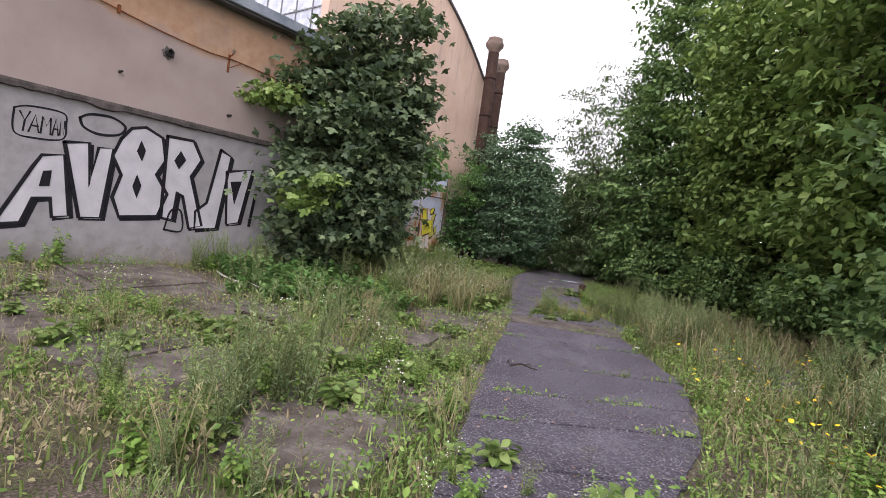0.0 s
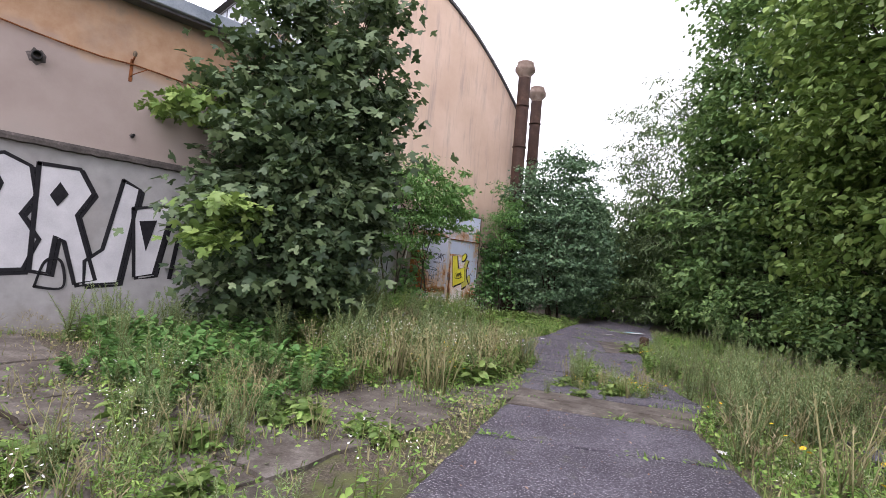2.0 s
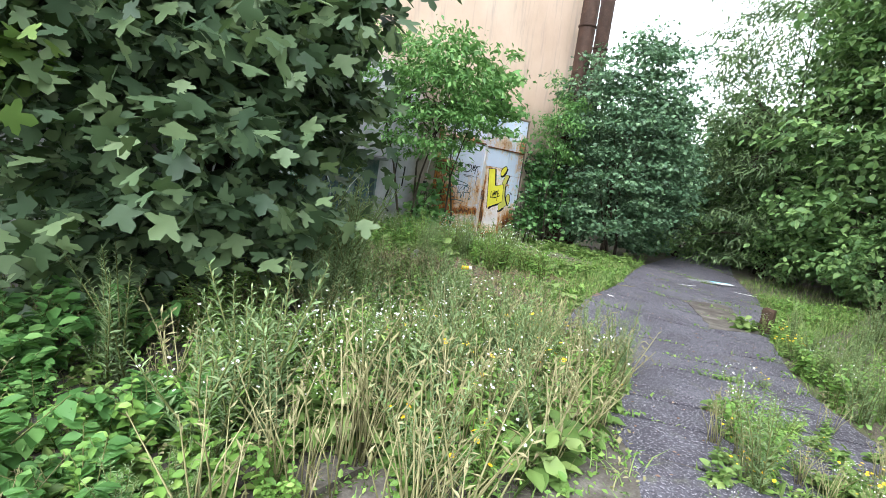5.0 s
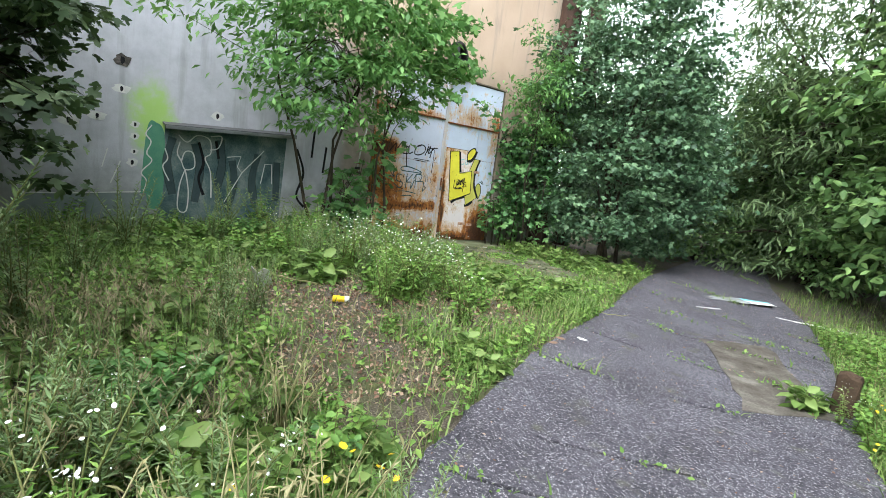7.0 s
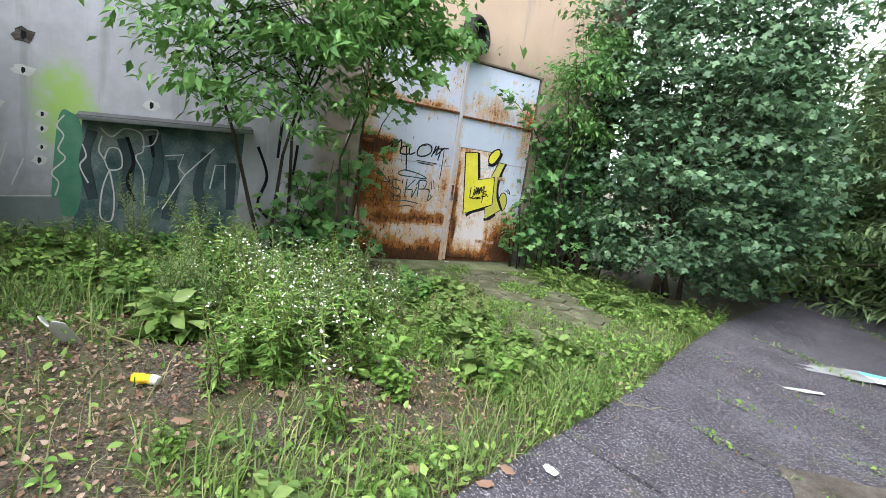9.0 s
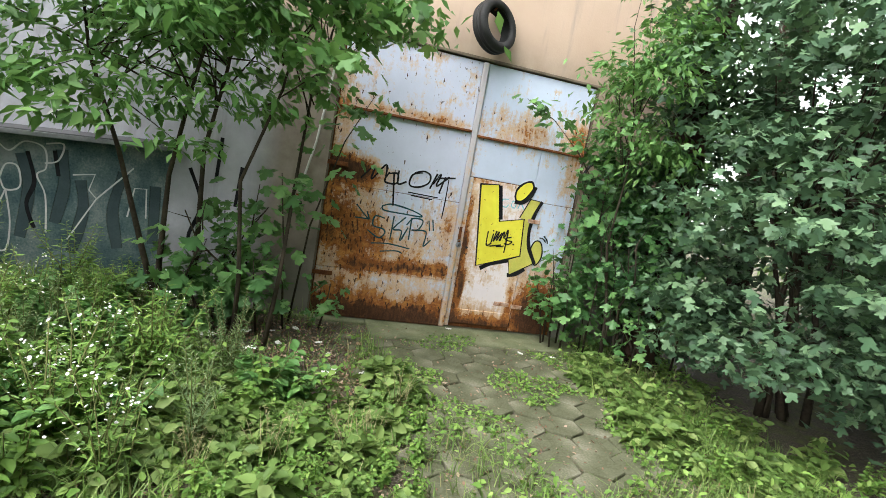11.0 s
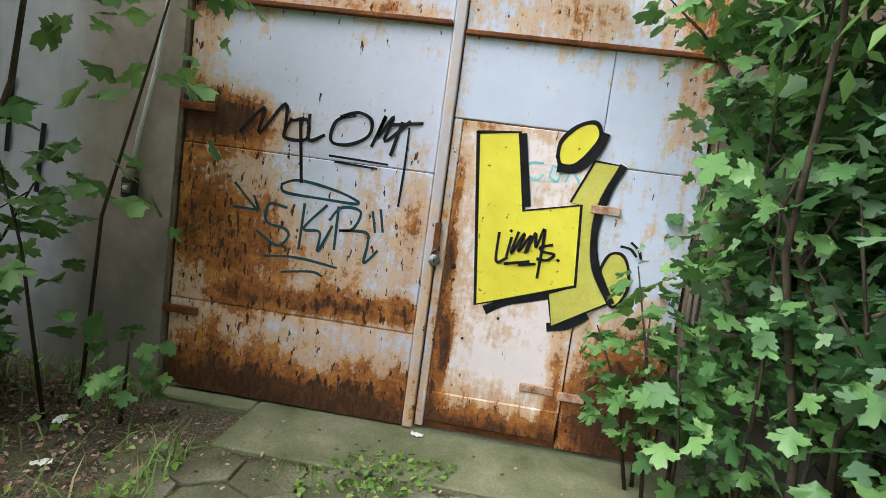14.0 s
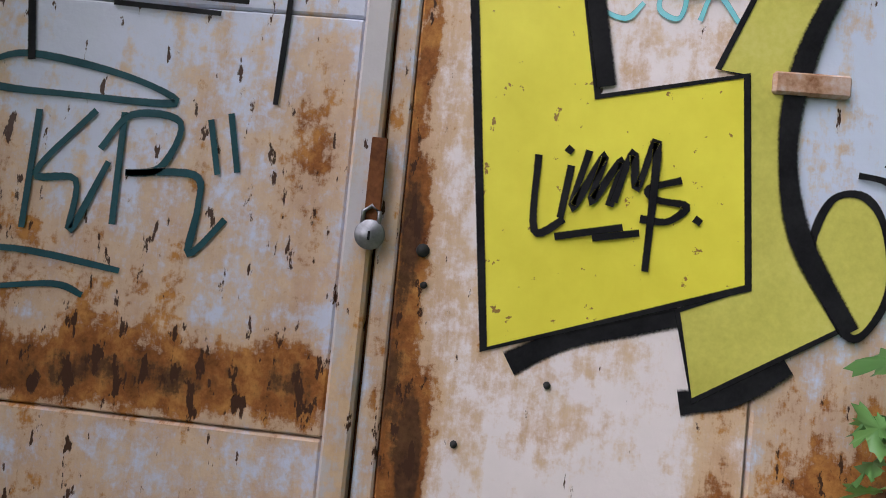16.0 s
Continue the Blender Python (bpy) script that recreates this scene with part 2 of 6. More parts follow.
def plaster_hall():
    m, t, b = nodes("hall_plaster")
    c, x, y, z = objxyz(t)
    n1, n2, n3 = noise_of(t, 0.6, coord=c), noise_of(t, 4.0, coord=c), noise_of(t, 45.0, 3, coord=c)
    col = ramp(t, n1, [(0.3, (0.5, 0.36, 0.27)), (0.7, (0.62, 0.47, 0.37))])
    # grey coat: lower part towards the annex
    side = calc(t, "ADD", calc(t, "ADD", z, calc(t, "MULTIPLY", y, 0.45)), calc(t, "MULTIPLY", calc(t, "SUBTRACT", n1, 0.5), 1.5))
    grey = calc(t, "SUBTRACT", 1.0, step(t, side, 10.1, 10.7))
    col = mixc(t, grey, col, ramp(t, n2, [(0.25, (0.39, 0.39, 0.44)), (0.7, (0.52, 0.52, 0.58))]))
    mp = t.nodes.new("ShaderNodeMapping")
    mp.inputs["Scale"].default_value = (1.0, 2.6, 0.28)
    t.links.new(c, mp.inputs["Vector"])
    rain = step(t, noise_of(t, 1.6, 6, 0.65, coord=mp.outputs[0]), 0.5, 0.72)
    col = mixc(t, calc(t, "MULTIPLY", rain, 0.4), col, (0.2, 0.19, 0.19))
    # brownish bare band beside the gate and dark lower zone
    band = calc(t, "MULTIPLY", step(t, y, 15.3, 15.7), calc(t, "SUBTRACT", 1.0, step(t, z, 3.3, 4.2)))
    col = mixc(t, calc(t, "MULTIPLY", band, 0.85), col, ramp(t, n2, [(0.3, (0.2, 0.15, 0.11)), (0.7, (0.34, 0.27, 0.21))]))
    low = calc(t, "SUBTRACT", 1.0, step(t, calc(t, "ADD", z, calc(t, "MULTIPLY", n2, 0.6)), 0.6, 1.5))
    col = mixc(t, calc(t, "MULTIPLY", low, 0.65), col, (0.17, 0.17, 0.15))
    # sprayed light green cloud
    dy, dz = calc(t, "SUBTRACT", y, 12.45), calc(t, "SUBTRACT", z, 1.75)
    d = calc(t, "ADD", calc(t, "MULTIPLY", calc(t, "POWER", calc(t, "ABSOLUTE", dy), 2.0), 2.6), calc(t, "MULTIPLY", calc(t, "POWER", calc(t, "ABSOLUTE", dz), 2.0), 0.9))
    g = calc(t, "SUBTRACT", 1.0, step(t, calc(t, "ADD", d, calc(t, "MULTIPLY", n2, 1.0)), 0.45, 0.95))
    col = mixc(t, calc(t, "MULTIPLY", g, 0.8), col, (0.38, 0.62, 0.1))
    t.links.new(col, b.inputs["Base Color"])
    b.inputs["Roughness"].default_value = 0.9
    bump(t, b, calc(t, "ADD", n2, n3), 0.25, 0.01)
    return m


def gate_paint(name, pale, base, spots, runs=0.8, chips=0.69):
    """Weathered sheet steel: pale paint that rusts in blotches, streaks and flakes. spots: y, z, width, height, amount of rust."""
    m, t, b = nodes(name)
    c, x, y, z = objxyz(t)
    mp = t.nodes.new("ShaderNodeMapping")
    mp.inputs["Scale"].default_value = (1.0, 6.0, 0.7)
    t.links.new(c, mp.inputs["Vector"])
    n1 = noise_of(t, 2.2, 8, 0.68, coord=c)
    n2 = noise_of(t, 11.0, 8, 0.72, coord=c)
    n3 = noise_of(t, 60.0, 4, coord=c)
    streak = noise_of(t, 2.4, 7, 0.7, coord=mp.outputs[0])
    f = base
    for n, g in ((n1, 1.3), (n2, 1.0), (noise_of(t, 34.0, 6, 0.7, coord=c), 0.5), (streak, runs)):
        f = calc(t, "ADD", f, calc(t, "MULTIPLY", calc(t, "SUBTRACT", n, 0.5), g))
    for sy, sz, ry, rz, amount in spots:
        dy, dz = calc(t, "DIVIDE", calc(t, "SUBTRACT", y, sy), ry), calc(t, "DIVIDE", calc(t, "SUBTRACT", z, sz), rz)
        d = calc(t, "ADD", calc(t, "MULTIPLY", dy, dy), calc(t, "MULTIPLY", dz, dz))
        f = calc(t, "ADD", f, calc(t, "MULTIPLY", calc(t, "POWER", 2.718, calc(t, "MULTIPLY", d, -1.0)), amount))
    paint = ramp(t, n1, [(0.3, pale), (0.7, tuple(min(1, v * 1.15) for v in pale))])
    col = mixc(t, calc(t, "MULTIPLY", step(t, f, 0.14, 0.46), 0.8), paint, ramp(t, n2, [(0.35, (0.5, 0.25, 0.08)), (0.65, (0.68, 0.46, 0.25))]))
    mid = step(t, f, 0.48, 0.66)
    col = mixc(t, mid, col, ramp(t, n2, [(0.34, (0.11, 0.033, 0.01)), (0.5, (0.3, 0.108, 0.027)), (0.64, (0.52, 0.23, 0.06))]))
    dark = step(t, f, 0.82, 1.08)
    col = mixc(t, calc(t, "MULTIPLY", dark, 0.9), col, ramp(t, n3, [(0.3, (0.03, 0.014, 0.009)), (0.7, (0.09, 0.04, 0.02))]))
    mf = t.nodes.new("ShaderNodeMapping")
    mf.inputs["Scale"].default_value = (1.0, 2.3, 0.8)
    t.links.new(c, mf.inputs["Vector"])
    chip = calc(t, "ADD", noise_of(t, 13.0, 5, 0.6, coord=mf.outputs[0]), calc(t, "MULTIPLY", f, 0.12))
    flakes = step(t, chip, chips, chips + 0.035)
    col = mixc(t, flakes, col, (0.06, 0.024, 0.013))
    t.links.new(col, b.inputs["Base Color"])
    r = t.nodes.new("ShaderNodeMapRange")
    r.inputs[3].default_value, r.inputs[4].default_value = 0.45, 0.9
    t.links.new(mid, r.inputs[0])
    t.links.new(r.outputs[0], b.inputs["Roughness"])
    b.inputs["Specular IOR Level"].default_value = 0.3
    bump(t, b, calc(t, "ADD", calc(t, "MULTIPLY", flakes, -0.5), calc(t, "ADD", n1, calc(t, "MULTIPLY", n3, 0.2))), 0.4, 0.012)
    return m


def spray_yellow():
    m, t, b = nodes("yellow_spray")
    c = t.nodes.new("ShaderNodeTexCoord").outputs["Object"]
    n1, n2 = noise_of(t, 2.5, coord=c), noise_of(t, 26.0, 4, coord=c)
    col = ramp(t, n1, [(0.35, (0.74, 0.65, 0.05)), (0.65, (0.88, 0.8, 0.08))])
    col = mixc(t, step(t, n2, 0.66, 0.7), col, (0.3, 0.17, 0.04))
    t.links.new(col, b.inputs["Base Color"])
    b.inputs["Roughness"].default_value = 0.5
    bump(t, b, n2, 0.15, 0.005)
    return m


M_annex, M_hall = plaster_annex(), plaster_hall()
M_gateL = gate_paint("gate_paint_rusted", (0.56, 0.59, 0.72), 0.17, (
    (16.4, 1.25, 0.62, 0.5, 0.62), (16.5, 1.92, 0.42, 0.17, 1.05), (16.25, 2.3, 0.22, 0.6, 0.55), (17.1, 0.03, 1.8, 0.24, 1.25), (17.0, 1.0, 0.9, 0.3, 0.3),
    (17.7, 0.78, 0.45, 0.1, 0.65), (17.2, 0.36, 1.2, 0.28, 0.28), (16.95, 0.74, 0.6, 0.08, 0.4), (17.3, 2.7, 0.8, 0.07, 0.4), (17.85, 1.2, 0.1, 0.6, 0.3), (17.2, 2.3, 0.8, 0.3, -0.3)), 0.6, 0.665)
# first spot: rust of the low right corner, strengthened to include the shade there
M_gateR = gate_paint("gate_paint_pale", (0.55, 0.61, 0.75), 0.03, (
    (19.3, 0.25, 0.45, 0.6, 1.3), (18.5, 2.78, 0.75, 0.28, 0.5), (19.5, 2.75, 0.2, 0.4, 0.6), (19.45, 1.9, 0.12, 0.5, 0.3), (18.06, 1.0, 0.05, 1.5, 0.5)), 0.9)
M_wicket = gate_paint("wicket_paint", (0.78, 0.7, 0.71), 0.2, (
    (18.1, 0.85, 0.14, 1.0, 0.42), (18.1, 0.95, 0.05, 1.3, 0.35), (18.5, 0.1, 0.8, 0.13, 0.85), (18.9, 0.45, 0.06, 0.42, 0.6), (18.17, 0.6, 0.03, 0.17, 1.1), (18.13, 1.2, 0.03, 0.12, 0.6), (18.5, 0.3, 0.5, 0.1, 0.28), (18.4, 2.06, 0.5, 0.06, 0.35)), 0.75)
M_strip = gate_paint("strip_paint", (0.5, 0.47, 0.49), 0.16, ((18.0, 0.9, 0.1, 0.5, 0.3), (18.0, 0.1, 0.1, 0.3, 0.3)))
M_hinge = rough_mat("rusty_hinge", [(0.34, (0.2, 0.08, 0.03)), (0.5, (0.45, 0.27, 0.18)), (0.66, (0.55, 0.47, 0.46))], 14, 70, 0.8, 0.4)
M_spray = spray_yellow()
M_spray_faded = rough_mat("faded_yellow_spray", [(0.3, (0.45, 0.42, 0.08)), (0.55, (0.62, 0.58, 0.13)), (0.75, (0.72, 0.67, 0.22))], 3, 60, 0.5, 0.15)
M_glass, gt, gb = nodes("dusty_glass")
gb.inputs["Base Color"].default_value = (0.55, 0.6, 0.66, 1)
gb.inputs["Roughness"].default_value, gb.inputs["Specular IOR Level"].default_value = 0.18, 0.8
gn = noise_of(gt, 2.0, 5)
gt.links.new(ramp(gt, gn, [(0.35, (0.35, 0.4, 0.46)), (0.65, (0.62, 0.66, 0.7))]), gb.inputs["Base Color"])
M_frame = rough_mat("grey_window_bar", [(0.3, (0.13, 0.14, 0.15)), (0.7, (0.25, 0.26, 0.27))], 5, 60, 0.6)


# ---- mesh helpers ----
def mesh_of(name, verts, faces, mat, smooth=False):
    me = bpy.data.meshes.new(name)
    me.from_pydata([tuple(map(float, v)) for v in verts], [], [tuple(map(int, f)) for f in faces])
    me.materials.append(mat)
    if smooth:
        me.polygons.foreach_set("use_smooth", [True] * len(me.polygons))
    me.update()
    return me


def fast_tris(name, verts, tris, mat):
    me = bpy.data.meshes.new(name)
    verts, tris = np.asarray(verts, np.float32), np.asarray(tris, np.int32)
    me.vertices.add(len(verts))
    me.vertices.foreach_set("co", verts.ravel())
    me.loops.add(tris.size)
    me.loops.foreach_set("vertex_index", tris.ravel())
    me.polygons.add(len(tris))
    me.polygons.foreach_set("loop_start", np.arange(0, tris.size, 3, dtype=np.int32))
    me.materials.append(mat)
    me.update(calc_edges=True)
    me.validate()
    return me


def part(name, data, parent, label=""):
    """Link a mesh as one part under a thing or a part."""
    if isinstance(data, list):
        return [part(name, d, parent, label) for d in data]
    ob = new(name, data)
    ob.parent = parent
    return tagged(ob, label) if label else ob


def empty(name, label, category, group="", kind="", loc=(0, 0, 0)):
    ob = new(name)
    ob.empty_display_size = 0.1
    ob.location = loc
    return tagged(ob, label, category, group, kind)


def bm_mesh(name, bm, mat, smooth=False):
    me = bpy.data.meshes.new(name)
    bm.to_mesh(me)
    bm.free()
    me.materials.append(mat)
    if smooth:
        me.polygons.foreach_set("use_smooth", [True] * len(me.polygons))
    return me


def box(lo, hi, bevel=0.0, m=None):
    """A bmesh box between two corners, its edges bevelled."""
    bm = bmesh.new()
    r = bmesh.ops.create_cube(bm, size=1.0)
    for v in bm.verts:
        v.co = Vector([(a + b) / 2 + c * (b - a) for a, b, c in zip(lo, hi, v.co)])
    if bevel:
        bmesh.ops.bevel(bm, geom=bm.edges[:], offset=bevel, segments=1, affect="EDGES")
    if m is not None:
        bm.transform(m)
    return bm


def box_mesh(name, lo, hi, mat, bevel=0.0, m=None):
    return bm_mesh(name, box(lo, hi, bevel, m), mat)


def tube_data(points, radii, sides=6, close=True):
    """Vertices and triangles of a tapered tube along points."""
    P = [Vector(p) for p in points]
    V, F = [], []
    for i, p in enumerate(P):
        d = (P[min(i + 1, len(P) - 1)] - P[max(i - 1, 0)]).normalized()
        a = d.orthogonal().normalized()
        b = d.cross(a)
        for k in range(sides):
            w = 2 * math.pi * k / sides
            V.append(p + (a * math.cos(w) + b * math.sin(w)) * radii[i])
    for i in range(len(P) - 1):
        for k in range(sides):
            q, r = i * sides + k, i * sides + (k + 1) % sides
            F += [(q, r, r + sides), (q, r + sides, q + sides)]
    if close:
        V += [P[0], P[-1]]
        n = len(P)
        for k in range(sides):
            F.append((len(V) - 2, (k + 1) % sides, k))
            F.append((len(V) - 1, (n - 1) * sides + k, (n - 1) * sides + (k + 1) % sides))
    return V, F


def tubes(name, specs, mat, sides=6):
    V, F = [], []
    for pts, rad in specs:
        v, f = tube_data(pts, rad, sides)
        F += [tuple(i + len(V) for i in t) for t in f]
        V += v
    return fast_tris(name, V, F, mat)


# leaf outlines, one unit long, folded along the rib
LEAF = (np.array([(0, 0, 0), (0.3, 0.38, 0.07), (0.2, 0.75, 0.05), (0, 1, -0.08), (-0.2, 0.75, 0.05), (-0.3, 0.38, 0.07)], float),
        np.array([(0, 1, 2), (0, 2, 3), (0, 3, 4), (0, 4, 5)]))
NARROW = (np.array([(0, 0, 0), (0.11, 0.45, 0.04), (0, 1, -0.1), (-0.11, 0.45, 0.04)], float), np.array([(0, 1, 2), (0, 2, 3)]))


def maple_outline(shoulders):
    """A five-lobed leaf as a fan; shoulders widen and tooth each lobe."""
    pts = [(0, 0.0)]
    lobes = [(108, 0.42), (62, 0.74), (0, 1.0), (-62, 0.74), (-108, 0.42)]
    for i, (a, r) in enumerate(lobes):
        for da, k in (((0, 1.0),), ((17, 0.78), (0, 1.0), (-17, 0.78)), ((24, 0.66), (19, 0.84), (10, 0.8), (0, 1.0), (-10, 0.8), (-19, 0.84), (-24, 0.66)))[shoulders]:
            w = radians(a + da)
            pts.append((math.sin(w) * r * k, 0.3 + math.cos(w) * r * k * 0.7))
        if i < 4:
            w = radians((a + lobes[i + 1][0]) / 2)
            pts.append((math.sin(w) * (0.38 if shoulders else 0.5), 0.3 + math.cos(w) * (0.3 if shoulders else 0.4)))
    P = [(0.0, 0.3, -0.03)] + [(x, y, 0.12 * abs(x) - 0.14 * y * y) for x, y in pts]
    T = [(0, i + 1, i) for i in range(1, len(P) - 1)] + [(0, 1, len(P) - 1)]
    return np.array(P), np.array(T)


MAPLE, MAPLE_LOW, MAPLE_MID = maple_outline(2), maple_outline(0), maple_outline(1)


def turn_mats(yaw, pitch, roll):
    cy, sy, cp, sp, cr, sr = np.cos(yaw), np.sin(yaw), np.cos(pitch), np.sin(pitch), np.cos(roll), np.sin(roll)
    o, z = np.ones_like(cy), np.zeros_like(cy)
    A = np.stack([np.stack([cy, -sy, z], -1), np.stack([sy, cy, z], -1), np.stack([z, z, o], -1)], -2)
    B = np.stack([np.stack([o, z, z], -1), np.stack([z, cp, -sp], -1), np.stack([z, sp, cp], -1)], -2)
    C = np.stack([np.stack([cr, z, sr], -1), np.stack([z, o, z], -1), np.stack([-sr, z, cr], -1)], -2)
    return A @ B @ C


def leaf_cloud(name, pos, yaw, pitch, roll, size, shape, mat):
    V, T = shape
    R = turn_mats(yaw, pitch, roll)
    P = np.einsum("nij,kj->nki", R, V) * size[:, None, None] + pos[:, None, :]
    F = T[None] + (np.arange(len(pos)) * len(V))[:, None, None]
    return fast_tris(name, P.reshape(-1, 3), F.reshape(-1, 3), mat)


def blob(d, seed):
    return noise.noise(Vector(d) * 1.6 + Vector((seed * 7.1, seed * 3.3, 0)))


def crown(rng, seed, centre, radii, clumps, per, leaf, spread, shape, mat, shell=0.5, flat=0.45, gaps=0.3, cut=None):
    """Leaf clumps over an uneven ellipsoid; returns the mesh and the clump centres."""
    C = []
    while len(C) < clumps:
        d = rng.normal(size=3)
        d /= np.linalg.norm(d)
        r = (shell + (1 - shell) * rng.random() ** 0.6) * (1 + 0.5 * blob(d, seed))
        p = np.array(centre) + d * np.array(radii) * r
        if noise.noise(Vector(p) * 0.9 + Vector((seed, 0, 0))) < -gaps or p[2] < 0.15:
            continue
        if cut is not None and not cut(p):
            continue
        C.append(p)
    C = np.array(C)
    n = clumps * per
    base = np.repeat(C, per, 0)
    out = np.repeat(np.arctan2(C[:, 1] - centre[1], C[:, 0] - centre[0]), per) - math.pi / 2
    k = spread * np.repeat(rng.uniform(0.6, 1.3, clumps), per)
    pos = base + rng.normal(size=(n, 3)) * np.stack([k, k, k * flat], -1) * 0.55
    yaw = out + rng.normal(size=n) * 1.5
    return leaf_cloud("crown", pos, yaw, -rng.uniform(-0.15, 1.1, n), rng.normal(size=n) * 0.55,
                      leaf * rng.uniform(0.6, 1.25, n), shape, mat), C


def limbs(rng, base, centre, C, r0, count, stems=1, lean=0.3):
    """Tapered stems and limbs that reach into the crown."""
    specs = []
    pick = C[rng.choice(len(C), min(count, len(C)), replace=False)]
    tops = []
    for s in range(stems):
        top = np.array(centre) + rng.normal(size=3) * lean * np.array((1, 1, 0.4))
        b = np.array(base) + np.append(rng.normal(size=2) * 0.12 * (stems > 1), 0)
        mid = (b * 0.5 + top * 0.5) + rng.normal(size=3) * 0.12
        bend = rng.normal(size=(2, 3)) * 0.07 * np.array((1, 1, 0.3))
        specs.append(([b - np.array((0, 0, 0.1)), b * 0.6 + mid * 0.4 + bend[0], mid, mid * 0.5 + top * 0.5 + bend[1], top], [r0 * 1.25, r0, r0 * 0.75, r0 * 0.55, r0 * 0.35]))
        tops.append((b, mid, top))
    for c in pick:
        b, mid, top = tops[rng.integers(len(tops))]
        f = rng.uniform(0.25, 1.0)
        s = mid * (1 - f) + top * f if c[2] > mid[2] else b * 0.45 + mid * 0.55
        m = (s + c) / 2 + np.array((0, 0, 0.12)) + rng.normal(size=3) * 0.08
        specs.append(([s, m, c], [r0 * 0.35, r0 * 0.2, r0 * 0.06]))
    return tubes("trunk", specs, M_bark, 6)


def tree(name, label, category, base, centre, radii, clumps, per, leaf, spread, shape, mat, seed, r0=0.1, stems=1, count=30, group="", lean=0.3, **kw):
    rng = np.random.default_rng(seed)
    t = empty(name, label, category, group)
    me, C = crown(rng, seed, centre, radii, clumps, per, leaf, spread, shape, mat, **kw)
    part("crown", me, t)
    part("trunk", limbs(rng, base, centre, C, r0, count, stems, lean), t)
    return t

# ---- large structure ----
GX, AX = -13.4, -8.63  # faces of the hall wall and of the annex wall


def sm(a, b, v):
    t = np.clip((v - a) / (b - a), 0, 1)
    return t * t * (3 - 2 * t)


def gz(x, y):
    """Height of the ground."""
    rise = 0.16 * sm(6.3, 8.3, -x) * (1 - sm(14.0, 16.5, y))
    dip = -0.1 * sm(-9.2, -7.2, x) * sm(11.0, 14.0, y)
    return rise + dip


def road_edges(s):
    """Left and right edge of the road at s, 0 at the start and 1 far off."""
    L = np.array([(-1.25, 3.9), (-1.65, 4.8), (-2.6, 6.6), (-4.0, 9.6), (-4.5, 10.6), (-5.5, 11.4), (-6.4, 12.3), (-7.1, 13.6), (-7.8, 15.4), (-8.4, 17.3), (-9.0, 18.8), (-9.9, 21.2), (-11.5, 27.4), (-13.5, 33)])
    R = np.array([(-0.5, 4.2), (-0.42, 6.0), (-0.9, 8.1), (-2.45, 10.45), (-2.65, 11.5), (-3.7, 12.9), (-4.4, 13.9), (-5.0, 15.1), (-5.4, 16.3), (-5.8, 17.6), (-6.3, 19.0), (-7.0, 20.8), (-9.2, 25.0), (-11.5, 33)])
    k = np.linspace(0, 1, len(L))
    f = lambda A: np.array((np.interp(s, k, A[:, 0]), np.interp(s, k, A[:, 1])))
    return f(L), f(R)


ROAD_POLY = [road_edges(i / 39)[0] for i in range(40)] + [road_edges(1 - i / 39)[1] for i in range(40)]


def inside(px, py, poly):
    """Which of many points lie in a polygon."""
    px, py = np.asarray(px), np.asarray(py)
    c = np.zeros(px.shape, bool)
    j = len(poly) - 1
    for i in range(len(poly)):
        (xi, yi), (xj, yj) = poly[i], poly[j]
        hit = ((yi > py) != (yj > py)) & (px < (xj - xi) * (py - yi) / (yj - yi + 1e-9) + xi)
        c ^= hit
        j = i
    return c


def ground_sheet():
    xs = np.concatenate([[-900, -300, -120, -60, -30, -20], np.arange(-16, 6.01, 0.2), [9, 15, 30, 80, 300, 900]])
    ys = np.concatenate([[-900, -300, -80, -25, -8], np.arange(-3, 30.01, 0.2), [35, 45, 70, 150, 400, 900]])
    X, Y = np.meshgrid(xs, ys, indexing="ij")
    N = np.array([[noise.noise((x * 1.3, y * 1.3, 0)) + 0.5 * noise.noise((x * 4, y * 4, 3)) for y in ys] for x in xs])
    Z = gz(X, Y) + 0.025 * N - 0.02
    nx, ny = X.shape
    V = np.stack([X, Y, Z], -1).reshape(-1, 3)
    i = (np.arange(nx - 1)[:, None] * ny + np.arange(ny - 1)[None]).ravel()
    T = np.concatenate([np.stack([i, i + ny, i + ny + 1], -1), np.stack([i, i + ny + 1, i + 1], -1)])
    me = fast_tris("ground", V, T, M_ground)
    me.polygons.foreach_set("use_smooth", [True] * len(me.polygons))
    return tagged(new("ground", me), "bare soil and litter overgrown with moss and weeds", "ground", kind="structure")


def ground_mat():
    m, t, b = nodes("yard_soil")
    c = t.nodes.new("ShaderNodeTexCoord").outputs["Object"]
    n1, n2, n3 = noise_of(t, 0.9, coord=c), noise_of(t, 7.0, coord=c), noise_of(t, 60.0, 5, coord=c)
    soil = ramp(t, n3, [(0.3, (0.032, 0.025, 0.019)), (0.52, (0.11, 0.088, 0.066)), (0.7, (0.27, 0.225, 0.18))])
    moss = ramp(t, n2, [(0.3, (0.05, 0.065, 0.02)), (0.7, (0.13, 0.14, 0.05))])
    col = mixc(t, step(t, calc(t, "ADD", calc(t, "MULTIPLY", n1, 0.6), calc(t, "MULTIPLY", n2, 0.4)), 0.44, 0.6), soil, moss)
    t.links.new(col, b.inputs["Base Color"])
    b.inputs["Roughness"].default_value = 0.95
    bump(t, b, calc(t, "ADD", n2, n3), 0.8, 0.03)
    return m


M_ground = ground_mat()
ground_sheet()


